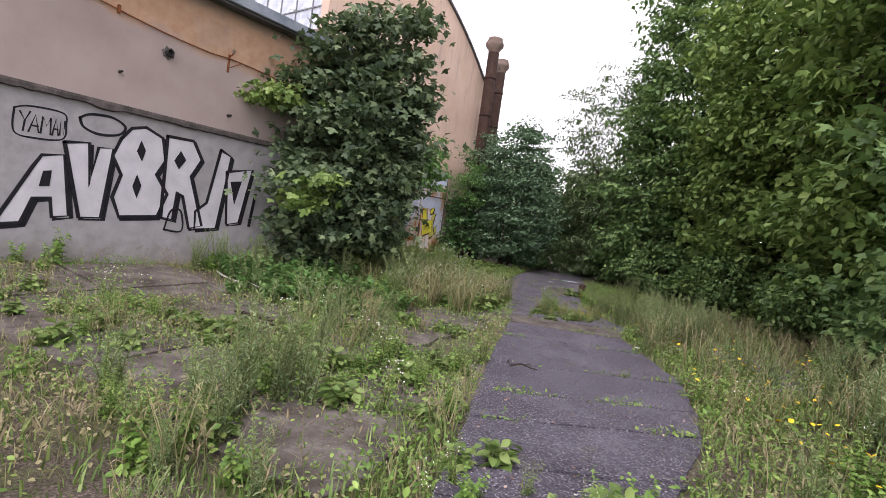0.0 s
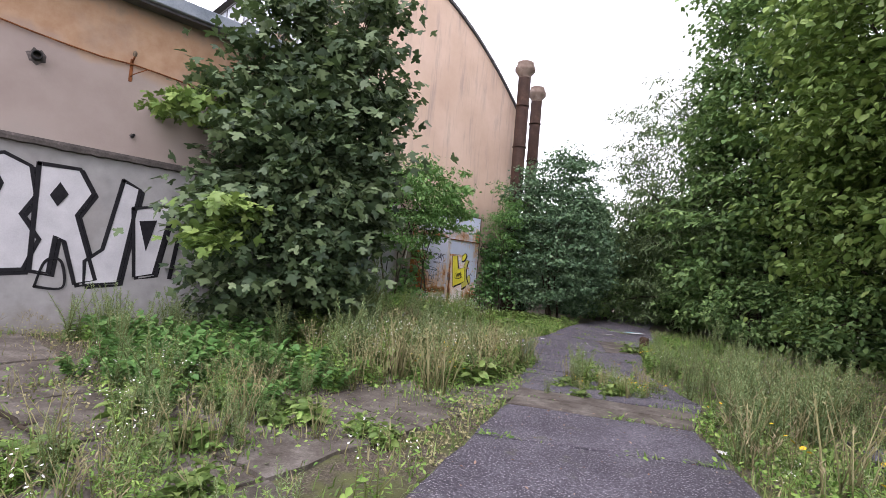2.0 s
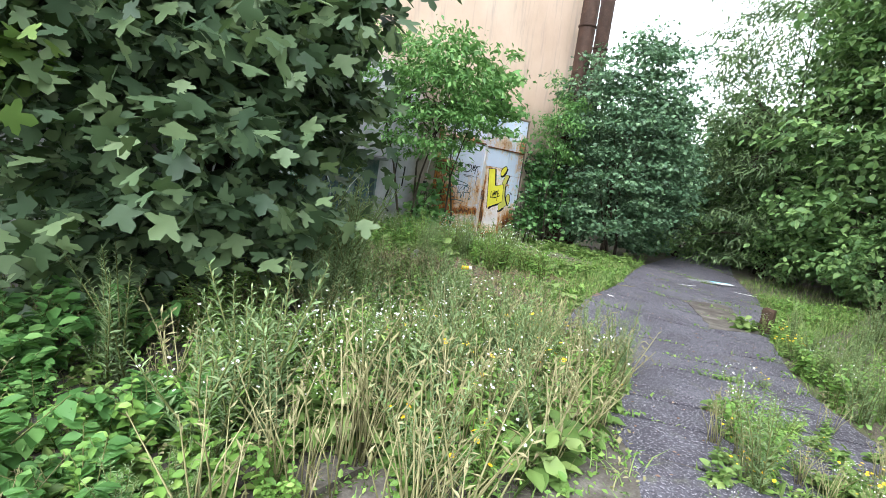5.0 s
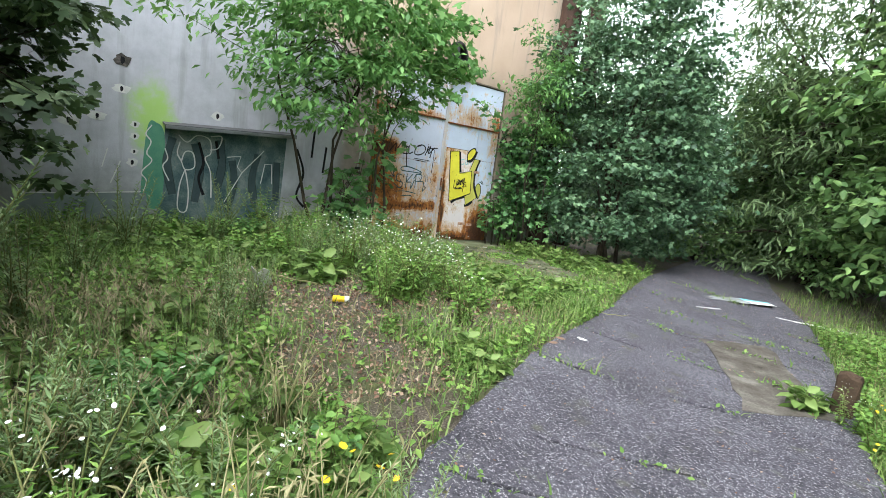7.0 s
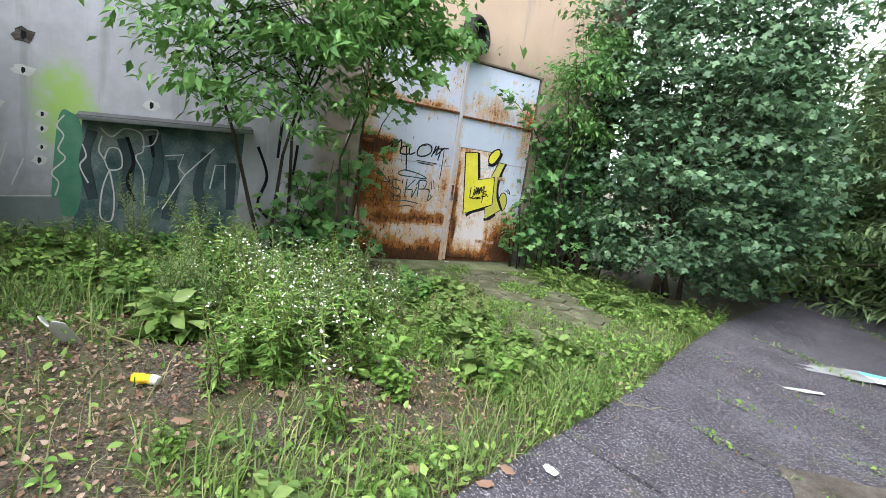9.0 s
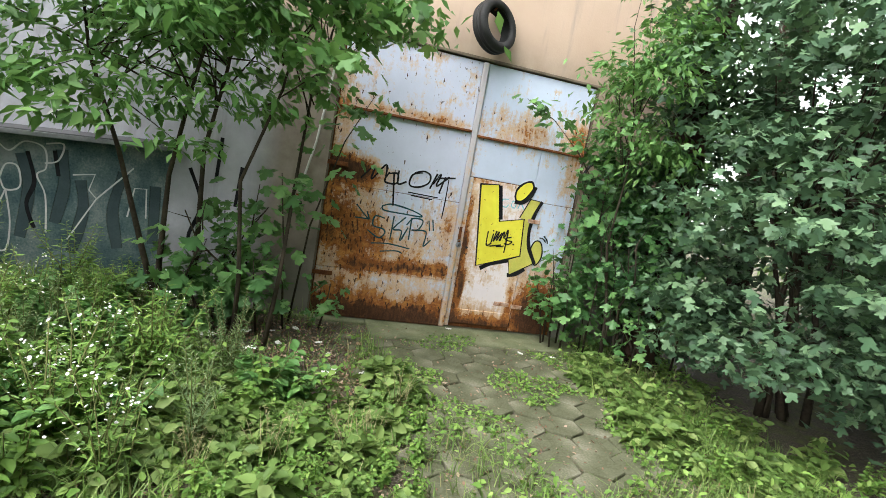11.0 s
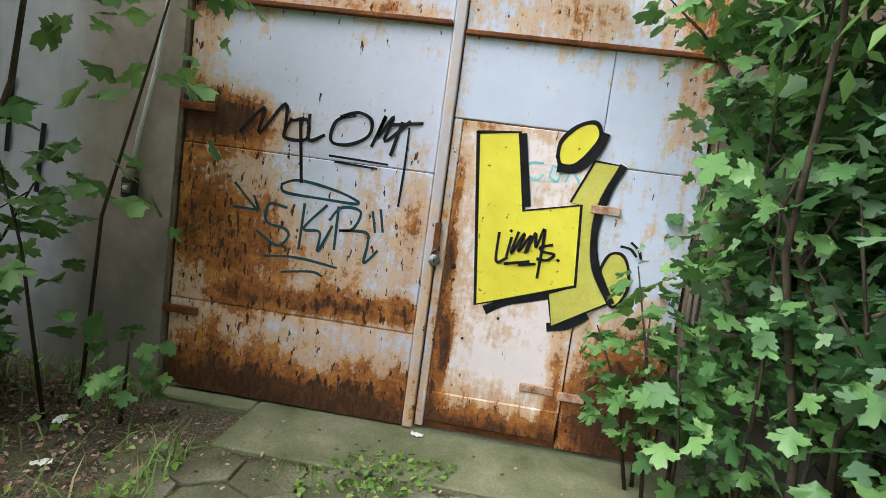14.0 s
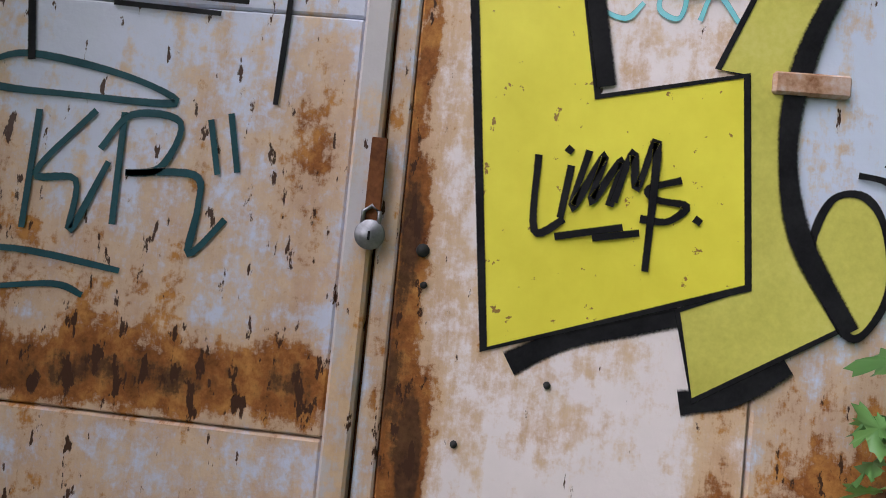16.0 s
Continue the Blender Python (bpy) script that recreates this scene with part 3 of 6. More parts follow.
def sheet_slab(name, corners, mat, parent, nu=6, nv=4, thick=0.05, lift=0.012, jag=0.02, seed=0):
    """A slab between four ground corners that follows the ground, with uneven edges."""
    A, B, C, D = [np.array(c, float) for c in corners]
    V, F = [], []
    for i in range(nu + 1):
        for j in range(nv + 1):
            u, v = i / nu, j / nv
            p = (A * (1 - u) + B * u) * (1 - v) + (D * (1 - u) + C * u) * v
            w = noise.noise((p[0] * 3, p[1] * 3, seed)), noise.noise((p[0] * 3, p[1] * 3, seed + 9))
            p = p + np.array(w) * jag
            V.append((p[0], p[1], gz(p[0], p[1]) + lift + 0.006 * w[0]))
    n = len(V)
    V += [(x, y, z - thick) for x, y, z in V]
    q = lambda i, j: i * (nv + 1) + j
    for i in range(nu):
        for j in range(nv):
            F.append((q(i, j), q(i + 1, j), q(i + 1, j + 1), q(i, j + 1)))
    rim = [q(i, 0) for i in range(nu)] + [q(nu, j) for j in range(nv)] + [q(i, nv) for i in range(nu, 0, -1)] + [q(0, j) for j in range(nv, 0, -1)]
    for a, b in zip(rim, rim[1:] + rim[:1]):
        F.append((a, a + n, b + n, b))
    return part(name, mesh_of(name, V, F, mat), parent)


# the annex: low wall with graffiti under an eave
wall_annex = empty("wall_annex", "pink and orange plastered annex wall with a pale painted lower part", "wall", kind="structure")
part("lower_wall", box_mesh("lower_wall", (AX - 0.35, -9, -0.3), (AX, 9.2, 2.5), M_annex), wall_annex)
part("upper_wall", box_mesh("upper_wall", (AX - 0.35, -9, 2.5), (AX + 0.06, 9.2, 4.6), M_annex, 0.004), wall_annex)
part("end_wall", box_mesh("end_wall", (GX, 8.9, -0.3), (AX - 0.352, 9.198, 5.2), M_annex), wall_annex)


def ragged_ledge():
    rng = np.random.default_rng(4)
    V, F = [], []
    ys = np.arange(-8, 9.2, 0.06)
    for y in ys:
        d = 0.045 + 0.03 * abs(noise.noise((y * 5, 2, 0))) + 0.07 * max(0, noise.noise((y * 1.7, 7, 0)) - 0.15)
        V += [(AX + 0.062, y, 2.535), (AX + 0.075, y, 2.50), (AX + 0.07, y, 2.5 - d), (AX + 0.002, y, 2.5 - d * 1.15)]
    for i in range(len(ys) - 1):
        for k in range(3):
            F.append((4 * i + k, 4 * i + k + 1, 4 * i + k + 5, 4 * i + k + 4))
    return mesh_of("ledge", V, F, M_ledge)


# dark tones of the ledge stand in for the shadow under the overhang
M_ledge = rough_mat("sooty_ledge", [(0.3, (0.03, 0.027, 0.025)), (0.55, (0.09, 0.08, 0.075)), (0.8, (0.26, 0.22, 0.2))], 6, 40, 0.9, 0.8, 0.02)
part("ledge", ragged_ledge(), wall_annex, "crumbling ledge with the shadow beneath it put into its dark colour")
annex_roof = empty("annex_roof", "sheet metal roof edge with a blue-grey gutter board", "roof", kind="structure")
part("roof_sheet", bm_mesh("roof_sheet", box((-4.9, -9.2, 0), (0, 9.4, 0.06), 0, pose(AX + 0.3, 0, 4.68, 0, 8, 0)), M_tin), annex_roof)
part("gutter_board", box_mesh("gutter_board", (AX + 0.28, -9.2, 4.6), (AX + 0.34, 9.4, 4.78), M_fascia, 0.01), annex_roof, "blue-grey painted gutter board")
part("soffit", box_mesh("soffit", (AX + 0.062, -9.1, 4.56), (AX + 0.278, 9.3, 4.598), M_tin), annex_roof)

# the hall: wall with a curved top, glazed face towards the annex
ARC = lambda y: 11.4 - 0.062 * (y - 14.0) ** 2


def wall_panel(poly):
    """A stretch of the hall wall from its outline in y and z."""
    k = len(poly)
    V = [(GX + 0.02, y, z) for y, z in poly] + [(GX - 0.35, y, z) for y, z in poly]
    F = [tuple(range(k)), tuple(range(2 * k - 1, k - 1, -1))] + [(i, k + i, k + (i + 1) % k, (i + 1) % k) for i in range(k)]
    part("wall_panel", mesh_of("wall_panel", V, F, M_hall), wall_hall)


def under_arc(a, b, z0):
    return [(a, z0), (b, z0)] + [(a + (b - a) * i / 10, ARC(a + (b - a) * i / 10)) for i in range(10, -1, -1)]


wall_hall = empty("wall_hall", "orange and grey plastered factory wall with a curved top", "wall", kind="structure")
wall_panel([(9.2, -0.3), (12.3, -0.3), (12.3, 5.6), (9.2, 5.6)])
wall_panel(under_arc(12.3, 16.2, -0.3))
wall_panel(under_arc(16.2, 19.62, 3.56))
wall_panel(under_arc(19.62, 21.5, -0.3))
part("side_wall", box_mesh("side_wall", (-30, 21.2, -0.3), (GX - 0.352, 21.5, 7.9), M_hall), wall_hall)
part("annex_side", box_mesh("annex_side", (-30, 12.3, 0), (GX - 0.352, 12.5, 5.6), M_hall), wall_hall)


def hall_roof():
    V, F = [], []
    for i in range(25):
        y = 12.2 + (21.7 - 12.2) * i / 24
        V += [(GX + 0.1, y, ARC(y) + 0.01), (-30, y, ARC(y) + 0.01), (GX + 0.1, y, ARC(y) + 0.1), (-30, y, ARC(y) + 0.1)]
    for i in range(24):
        a = 4 * i
        F += [(a, a + 1, a + 5, a + 4), (a + 2, a + 6, a + 7, a + 3), (a, a + 4, a + 6, a + 2)]
    return mesh_of("hall_roof", V, F, M_tin)


tagged(new("hall_roof", hall_roof()), "curved dark sheet roof with a thin verge strip", "roof", kind="structure")
window_1 = empty("window_1", "tall dusty factory glazing in a grid of grey bars", "window", kind="structure")
pane = box_mesh("pane", (0, -0.008, 0), (0.84, 0.008, 1.04), M_glass)
for i in range(15):
    for j in range(5):
        p = part("pane", pane, window_1)
        p.location = (GX - 0.9 - 0.88 * i, 12.4, 5.75 + 1.08 * j)
for i in range(16):
    part("window_bar", box_mesh("window_bar", (GX - 0.06 - 0.88 * i, 12.36, 5.6), (GX - 0.02 - 0.88 * i, 12.44, 11.2), M_frame), window_1)
for j in range(6):
    part("window_bar", box_mesh("window_bar", (-27, 12.35, 5.7 + 1.08 * j), (GX - 0.02, 12.358, 5.74 + 1.08 * j), M_frame), window_1)


# ---- flues ----
def flue(name, x, y, top, r, label):
    t = empty(name, label, "chimney", "flues at the corner of the hall", loc=(x, y, 0))

    def turned(profile, nm, mat, lab=""):
        V, F, n = [], [], 18
        for rr, z in profile:
            V += [(rr * math.cos(2 * math.pi * k / n), rr * math.sin(2 * math.pi * k / n), z) for k in range(n)]
        for i in range(len(profile) - 1):
            for k in range(n):
                F.append((i * n + k, i * n + (k + 1) % n, (i + 1) * n + (k + 1) % n, (i + 1) * n + k))
        part(nm, mesh_of(nm, V, F, mat, True), t, lab)
    turned([(r, -0.1), (r, top - 0.62), (r * 0.96, top - 0.6)], "pipe", M_chim)
    for z in (2.2, 4.3, 6.4, 8.0):
        turned([(r, z), (r + 0.025, z + 0.01), (r + 0.025, z + 0.07), (r, z + 0.08)], "collar", M_chim)
    turned([(r * 0.96, top - 0.62), (r * 1.05, top - 0.5), (r * 1.6, top - 0.34), (r * 1.62, top - 0.22), (r * 1.3, top - 0.06), (r * 1.3, top), (r * 0.9, top), (r * 0.85, top - 0.4)], "cowl", M_cowl, "weathered flared cowl")


M_cowl = rough_mat("weathered_cowl", [(0.3, (0.1, 0.07, 0.055)), (0.55, (0.2, 0.15, 0.12)), (0.75, (0.33, 0.28, 0.24))], 4, 40, 0.75, 0.4)
flue("flue", -12.6, 20.55, 9.75, 0.24, "tall rust-brown steel flue with a flared cowl")
flue("flue", -13.45, 22.6, 9.6, 0.23, "rust-brown steel flue with a pale band beside the hall")

# ---- road ----
road = empty("road", "cracked old asphalt lane in slabs with weeds in the joints", "road", kind="structure")
CUTS = []
s = 0.0
rs = np.random.default_rng(2)
while s < 1:
    CUTS.append(s)
    s += (0.033 if s < 0.5 else 0.05) * rs.uniform(0.75, 1.3)
CUTS.append(1.0)
for i in range(len(CUTS) - 1):
    a, b = CUTS[i], CUTS[i + 1]
    (l0, r0), (l1, r1) = road_edges(a), road_edges(b)
    d = l1 - l0
    d = d / np.linalg.norm(d) * 0.012
    strip = 0.225 < (a + b) / 2 < 0.30
    sheet_slab("concrete_slab" if strip else "asphalt_slab", (l0 + d, r0 + d, r1 - d, l1 - d), M_concrete if strip else M_asphalt, road, 9, 5, 0.05, 0.015, 0.05, i)
sheet_slab("concrete_slab", ((-6.0, 15.6), (-5.5, 16.3), (-6.7, 18.1), (-7.2, 17.5)), M_concrete, road, 6, 8, 0.05, 0.024, 0.1, 50)
sheet_slab("asphalt_slab", ((-0.6, 9.6), (0.1, 9.2), (0.2, 11.2), (-1.4, 11.6)), M_asphalt, road, 6, 6, 0.05, 0.015, 0.08, 51)

yard = empty("yard", "sunken concrete yard slabs under weeds and moss", "pavement", kind="structure")
k = 0
for i in range(5):
    for j in range(5):
        o = np.array((-7.9 + i * 1.25 - 0.28 * j, 3.0 + j * 1.5 + 0.15 * i))
        if inside([o[0] + 0.6], [o[1] + 0.7], ROAD_POLY)[0] or o[0] < -8.2:
            continue
        k += 1
        sheet_slab("concrete_slab", (o, o + (1.2, 0.15), o + (0.92, 1.62), o + (-0.28, 1.47)), M_concrete, yard, 5, 5, 0.05, 0.004 + 0.008 * rs.random(), 0.07, 60 + k)

# ---- gate ----
M_jamb = rough_mat("dirty_jamb", [(0.3, (0.07, 0.05, 0.035)), (0.6, (0.2, 0.16, 0.12)), (0.8, (0.33, 0.28, 0.22))], 5, 50, 0.85)
gate = empty("gate", "large double steel gate, pale paint, heavily rusted, with graffiti", "gate", loc=(0, 0, 0))


def sheet(name, y0, y1, z0, z1, mat, parent, x=GX, thick=0.03, bev=0.006, label=""):
    return part(name, box_mesh(name, (x - thick, y0, z0), (x, y1, z1), mat, bev), parent, label)


leaf_l = part("gate_leaf", box_mesh("gate_leaf", (GX - 0.07, 16.22, 0.02), (GX - 0.035, 17.96, 3.54), M_rust), gate, "rusted backing frame of the closed leaf")
leaf_r = part("gate_leaf", box_mesh("gate_leaf", (GX - 0.07, 18.0, 0.04), (GX - 0.035, 19.6, 3.54), M_rust), gate, "rusted backing frame of the closed leaf")
for z0, z1 in ((0.03, 0.655), (0.66, 1.715), (1.72, 2.64), (2.66, 3.53)):
    sheet("steel_sheet", 16.24, 17.945, z0, z1, M_gateL, leaf_l, GX - 0.004 * (z0 > 1.7))
for z0, z1, y0, y1 in ((2.62, 3.53, 18.03, 19.58), (2.085, 2.6, 18.03, 18.955), (1.9, 2.6, 18.96, 19.58), (0.05, 1.895, 18.965, 19.58), (0.05, 2.08, 18.03, 18.085)):
    sheet("steel_sheet", y0, y1, z0, z1, M_gateR, leaf_r, GX - 0.002)
wicket = part("wicket_door", box_mesh("wicket_door", (GX - 0.03, 18.09, 0.09), (GX + 0.004, 18.955, 2.075), M_wicket, 0.005), leaf_r, "pale wicket door with rust runs")
part("cover_strip", box_mesh("cover_strip", (GX - 0.034, 17.95, 0.03), (GX + 0.022, 18.02, 3.53), M_strip, 0.008), gate, "dented cover strip")
for z, y0, y1, par in ((2.655, 16.24, 17.94, leaf_l), (2.61, 18.03, 19.58, leaf_r)):
    part("drip_rail", box_mesh("drip_rail", (GX - 0.01, y0, z - 0.02), (GX + 0.03, y1, z + 0.012), M_rust, 0.006), par)
part("foot_rail", box_mesh("foot_rail", (GX - 0.004, 18.09, 0.1), (GX + 0.016, 18.95, 0.3), M_wicket, 0.006), leaf_r)
for y0, y1, z in ((16.18, 16.45, 1.96), (16.18, 16.45, 0.58), (18.68, 18.9, 0.43), (18.93, 19.1, 0.41), (18.95, 19.13, 1.63)):
    part("hinge", box_mesh("hinge", (GX - 0.004, y0, z - 0.03), (GX + 0.018, y1, z + 0.025), M_rust if y0 < 17 else M_hinge, 0.006), gate)
part("gate_frame", box_mesh("gate_frame", (GX - 0.12, 16.18, 0), (GX + 0.012, 16.225, 3.56), M_jamb, 0.005), gate)
part("gate_frame", box_mesh("gate_frame", (GX - 0.12, 19.605, 0), (GX + 0.012, 19.64, 3.56), M_jamb, 0.005), gate)
part("gate_frame", box_mesh("gate_frame", (GX - 0.12, 16.18, 3.545), (GX + 0.03, 19.64, 3.58), M_jamb, 0.005), gate)
threshold = tagged(new("threshold", box_mesh("threshold", (GX - 0.3, 16.95, -0.2), (GX + 0.62, 19.8, 0.02), M_threshold, 0.012)), "mossy concrete threshold before the gate", "threshold", kind="structure")
footing = tagged(new("footing", box_mesh("footing", (GX - 0.3, 16.0, -0.2), (GX + 0.13, 16.94, 0.015), M_threshold, 0.012)), "narrow mossy concrete footing under the gate leaf", "footing", kind="structure")

# ---- trees and bushes ----
PINNA = (NARROW[0] * np.array((1.8, 1, 1)), NARROW[1])
def rebase(t, base):
    """Put a thing's origin at its foot."""
    done = set()
    for o in t.children:
        if o.data.name not in done:
            o.data.transform(Matrix.Translation(-Vector(base)))
            done.add(o.data.name)
    t.location = base


def add_crown(t, seed, *args, **kw):
    me, C = crown(np.random.default_rng(seed), seed, *args, **kw)
    part("crown", me, t)
    return C


bush_rng = np.random.default_rng(11)
maple = empty("maple_bush", "dense dark green young maple growing from the wall corner", "tree")
def maple_side(p):
    """Clear of the annex wall, leaning back towards the top."""
    out = p[0] > -8.45 or p[1] > 9.4 or p[2] > 5.0
    side = (p[0] + 7.6) * 0.75 + (p[1] - 8.9) * 0.66
    return out and p[0] < -6.2 and 7.3 < p[1] < 9.95 and (p[2] > 0.85 or p[0] < -7.9) and -2.3 + 0.92 * max(0.0, p[2] - 2.8) < side < 1.95


Cm = add_crown(maple, 14, (-7.6, 9.2, 3.9), (1.35, 1.6, 1.9), 180, 44, 0.14, 0.42, MAPLE_MID, M_maple, gaps=0.3, flat=0.28, shell=0.35, cut=maple_side)
add_crown(maple, 11, (-7.45, 8.8, 1.95), (1.25, 1.6, 1.9), 200, 44, 0.14, 0.42, MAPLE_MID, M_maple, gaps=0.45, flat=0.28, shell=0.3, cut=maple_side)
add_crown(maple, 20, (-7.9, 8.8, 0.7), (0.5, 1.3, 0.6), 50, 40, 0.13, 0.36, MAPLE_LOW, M_maple, gaps=0.6, shell=0.2)
add_crown(maple, 17, (-7.1, 9.4, 2.9), (0.5, 0.45, 1.5), 40, 40, 0.13, 0.34, MAPLE_MID, M_maple, gaps=0.3, flat=0.28, shell=0.3)
add_crown(maple, 15, (-6.75, 7.35, 1.75), (0.4, 0.5, 0.35), 18, 30, 0.14, 0.28, MAPLE_MID, M_lime, shell=0.2, flat=0.3)
add_crown(maple, 18, (-8.05, 7.45, 3.3), (0.4, 0.55, 0.3), 16, 24, 0.13, 0.26, MAPLE_MID, M_lime, shell=0.2, flat=0.3)
part("trunk", limbs(bush_rng, (-8.0, 8.9, 0.1), (-7.7, 9.3, 4.2), Cm, 0.07, 50, 4), maple)
rebase(maple, (-8.0, 8.9, 0.1))
corner = empty("maple_bush", "dark young maple in the corner between annex and hall", "tree")
corner_c = add_crown(corner, 29, (-11.5, 10.65, 2.6), (1.0, 0.95, 1.8), 84, 34, 0.15, 0.42, MAPLE_MID, M_maple, gaps=0.4, flat=0.3, shell=0.35, cut=lambda p: p[1] > 9.5 and p[0] > -13.0)
part("trunk", limbs(np.random.default_rng(30), (-11.4, 10.4, 0.1), (-11.5, 10.6, 2.8), corner_c, 0.05, 24, 2), corner)
rebase(corner, (-11.4, 10.4, 0.1))
for nm, lab, cat, base, args, kw in (
        ("broadleaf_bush", "dense blue-green bush reaching down to the asphalt", "bush", (-11.3, 21.5, 0),
         ((-11.3, 21.5, 2.7), (2.0, 2.6, 3.3), 660, 54, 0.1, 0.44, MAPLE_MID, M_dogwood, 12), dict(flat=0.3, r0=0.04, stems=6, count=60, gaps=0.65, cut=lambda p: p[1] > 19.75 and p[2] > (0.6 if p[1] < 20.7 else 0.3) + 0.2 * math.sin(p[0] * 3.1 + p[1] * 2.3))),
        ("rowan_tree", "slender light green tree with pinnate leaves before the wall", "tree", (-12.5, 14.9, 0.1),
         ((-11.9, 14.7, 3.3), (1.1, 2.6, 1.6), 135, 60, 0.15, 0.5, PINNA, M_rowan, 13), dict(cut=lambda p: p[1] < 16.0 or p[2] > 2.9, r0=0.028, stems=3, count=46, gaps=0.3, shell=0.15, flat=0.22, lean=0.5)),
        ("rowan_tree", "light green sapling against the orange wall", "tree", (-12.6, 17.0, 0.1),
         ((-12.2, 19.65, 3.5), (0.5, 0.75, 1.3), 60, 50, 0.12, 0.3, PINNA, M_rowan, 16), dict(r0=0.02, stems=1, count=10, gaps=0.4))):
    if "sapling" in lab:
        base = (-12.5, 19.9, 0.0)
    rebase(tree(nm, lab, cat, base, *args, **kw), base)
slim = empty("maple_tree", "slender young maple with light green leaves before the gate", "tree")
slim_c = add_crown(slim, 27, (-11.6, 15.9, 3.6), (0.7, 1.1, 1.1), 22, 30, 0.14, 0.36, MAPLE_MID, M_rowan, shell=0.2, gaps=0.5, flat=0.25, cut=lambda p: p[2] > 2.45 + 0.35 * max(0.0, p[1] - 15.5))
part("trunk", limbs(np.random.default_rng(28), (-12.2, 15.6, 0.05), (-11.8, 15.8, 3.4), slim_c, 0.022, 22, 2), slim)
rebase(slim, (-12.2, 15.6, 0.05))
near = empty("maple_bush", "green young maple thicket beside the gate", "bush")
near_c = add_crown(near, 19, (-12.6, 20.2, 1.4), (0.65, 0.7, 1.7), 70, 30, 0.115, 0.3, MAPLE, M_maple_near, shell=0.2, gaps=0.6, cut=lambda p: p[2] > 0.65)
add_crown(near, 21, (-12.95, 19.75, 1.6), (0.3, 0.35, 1.5), 18, 24, 0.115, 0.25, MAPLE, M_maple_near, shell=0.2, gaps=0.6)
part("trunk", limbs(np.random.default_rng(20), (-12.4, 20.3, 0), (-12.4, 20.3, 1.8), near_c, 0.02, 24, 4), near)
rebase(near, (-12.4, 20.3, 0))
left_t = empty("maple_bush", "bright green young maple thicket beside the switch box", "bush")
left_c = add_crown(left_t, 23, (-12.4, 15.1, 0.75), (0.4, 0.7, 0.65), 10, 14, 0.13, 0.3, MAPLE, M_rowan, shell=0.2, gaps=0.6)
part("trunk", limbs(np.random.default_rng(24), (-12.5, 15.3, 0), (-12.4, 15.3, 1.3), left_c, 0.015, 18, 4), left_t)
rebase(left_t, (-12.5, 15.3, 0))
G = "trees along the lane"
for k, (x, y, h, rx, ry, mat, shp, lf, n, lab) in enumerate([
        (3.3, 11.2, 11.5, 3.0, 2.9, M_hedge, MAPLE_MID, 0.18, 330, "tall dark green maple with foliage down to the weeds"),
        (1.6, 15.8, 12.5, 3.0, 3.0, M_lime, LEAF, 0.22, 760, "tall green maple with foliage down to the verge"),
        (-1.2, 20.8, 13.5, 3.1, 3.2, M_lime, LEAF, 0.22, 900, "tall yellow-green tree beside the lane"),
        (-4.7, 24.6, 12.6, 3.4, 3.2, M_hedge, LEAF, 0.22, 800, "green tree leaning towards the lane"),
        (-8.4, 25.8, 10.0, 2.8, 2.8, M_willow, NARROW, 0.26, 520, "grey-green narrow-leaved tree with bare twigs"),
        (-10.2, 28.6, 5.6, 1.9, 1.9, M_hedge, LEAF, 0.2, 420, "low bush closing the end of the lane"),
        (-13.6, 27.2, 5.4, 2.2, 2.2, M_dogwood, LEAF, 0.2, 420, "dark bush behind the hall")]):
    rebase(tree("broadleaf_tree", lab, "tree", (x, y, 0), (x, y, h * 0.47), (rx, ry, h * 0.53), n, 44, lf, 0.6, shp, mat, 30 + k, 0.16, 2, 50, group=G, gaps=0.6, flat=0.3), (x, y, 0))
# added, mostly unseen back row that keeps light from coming through the front trees
for k, (x, y, h, r) in enumerate([(7.5, 9.5, 10, 3.2), (7.0, 14.0, 11, 3.2), (5.0, 19.5, 11, 3.2), (2.2, 24.5, 12, 3.4), (-1.5, 28.5, 11, 3.4), (-6.0, 31.5, 9, 3.2), (-11.0, 33.5, 6, 3.0), (-16.5, 31.0, 6, 3.0)]):
    rebase(tree("broadleaf_tree", "dark green tree added behind the lane to block light", "tree", (x, y, 0), (x, y, h * 0.47), (r, r, h * 0.53), 260, 40, 0.34, 0.8, LEAF, M_hedge, 80 + k, 0.16, 2, 30, group="wood behind the lane", gaps=0.9), (x, y, 0))
for k, (x, y, r, h) in enumerate([(1.4, 12.9, 1.0, 1.5), (-0.1, 16.4, 1.1, 1.8), (-2.3, 20.4, 1.2, 2.0), (-5.0, 22.9, 1.2, 2.0), (-7.6, 25.2, 1.1, 2.4), (-11.0, 25.6, 1.2, 2.0)]):
    rebase(tree("undergrowth_bush", "low leafy undergrowth at the foot of the trees", "bush", (x, y, 0), (x, y, h * 0.45), (r, r * 1.6, h * 0.55), 130, 40, 0.15, 0.32, LEAF, M_hedge, 60 + k, 0.03, 3, 20, group="undergrowth", gaps=0.6), (x, y, 0))

# ---- young maples at the gate: leaves one by one ----
LEAF_ME = []
for k in range(4):
    V, T = MAPLE
    W = V.copy()
    W[:, 2] += (0.04 + 0.03 * k) * np.sin(W[:, 0] * 7 + k) - 0.1 * (k % 2) * W[:, 1] ** 2
    LEAF_ME.append(fast_tris("leaf", W, T, M_maple_gate))
sprig_rng = np.random.default_rng(77)


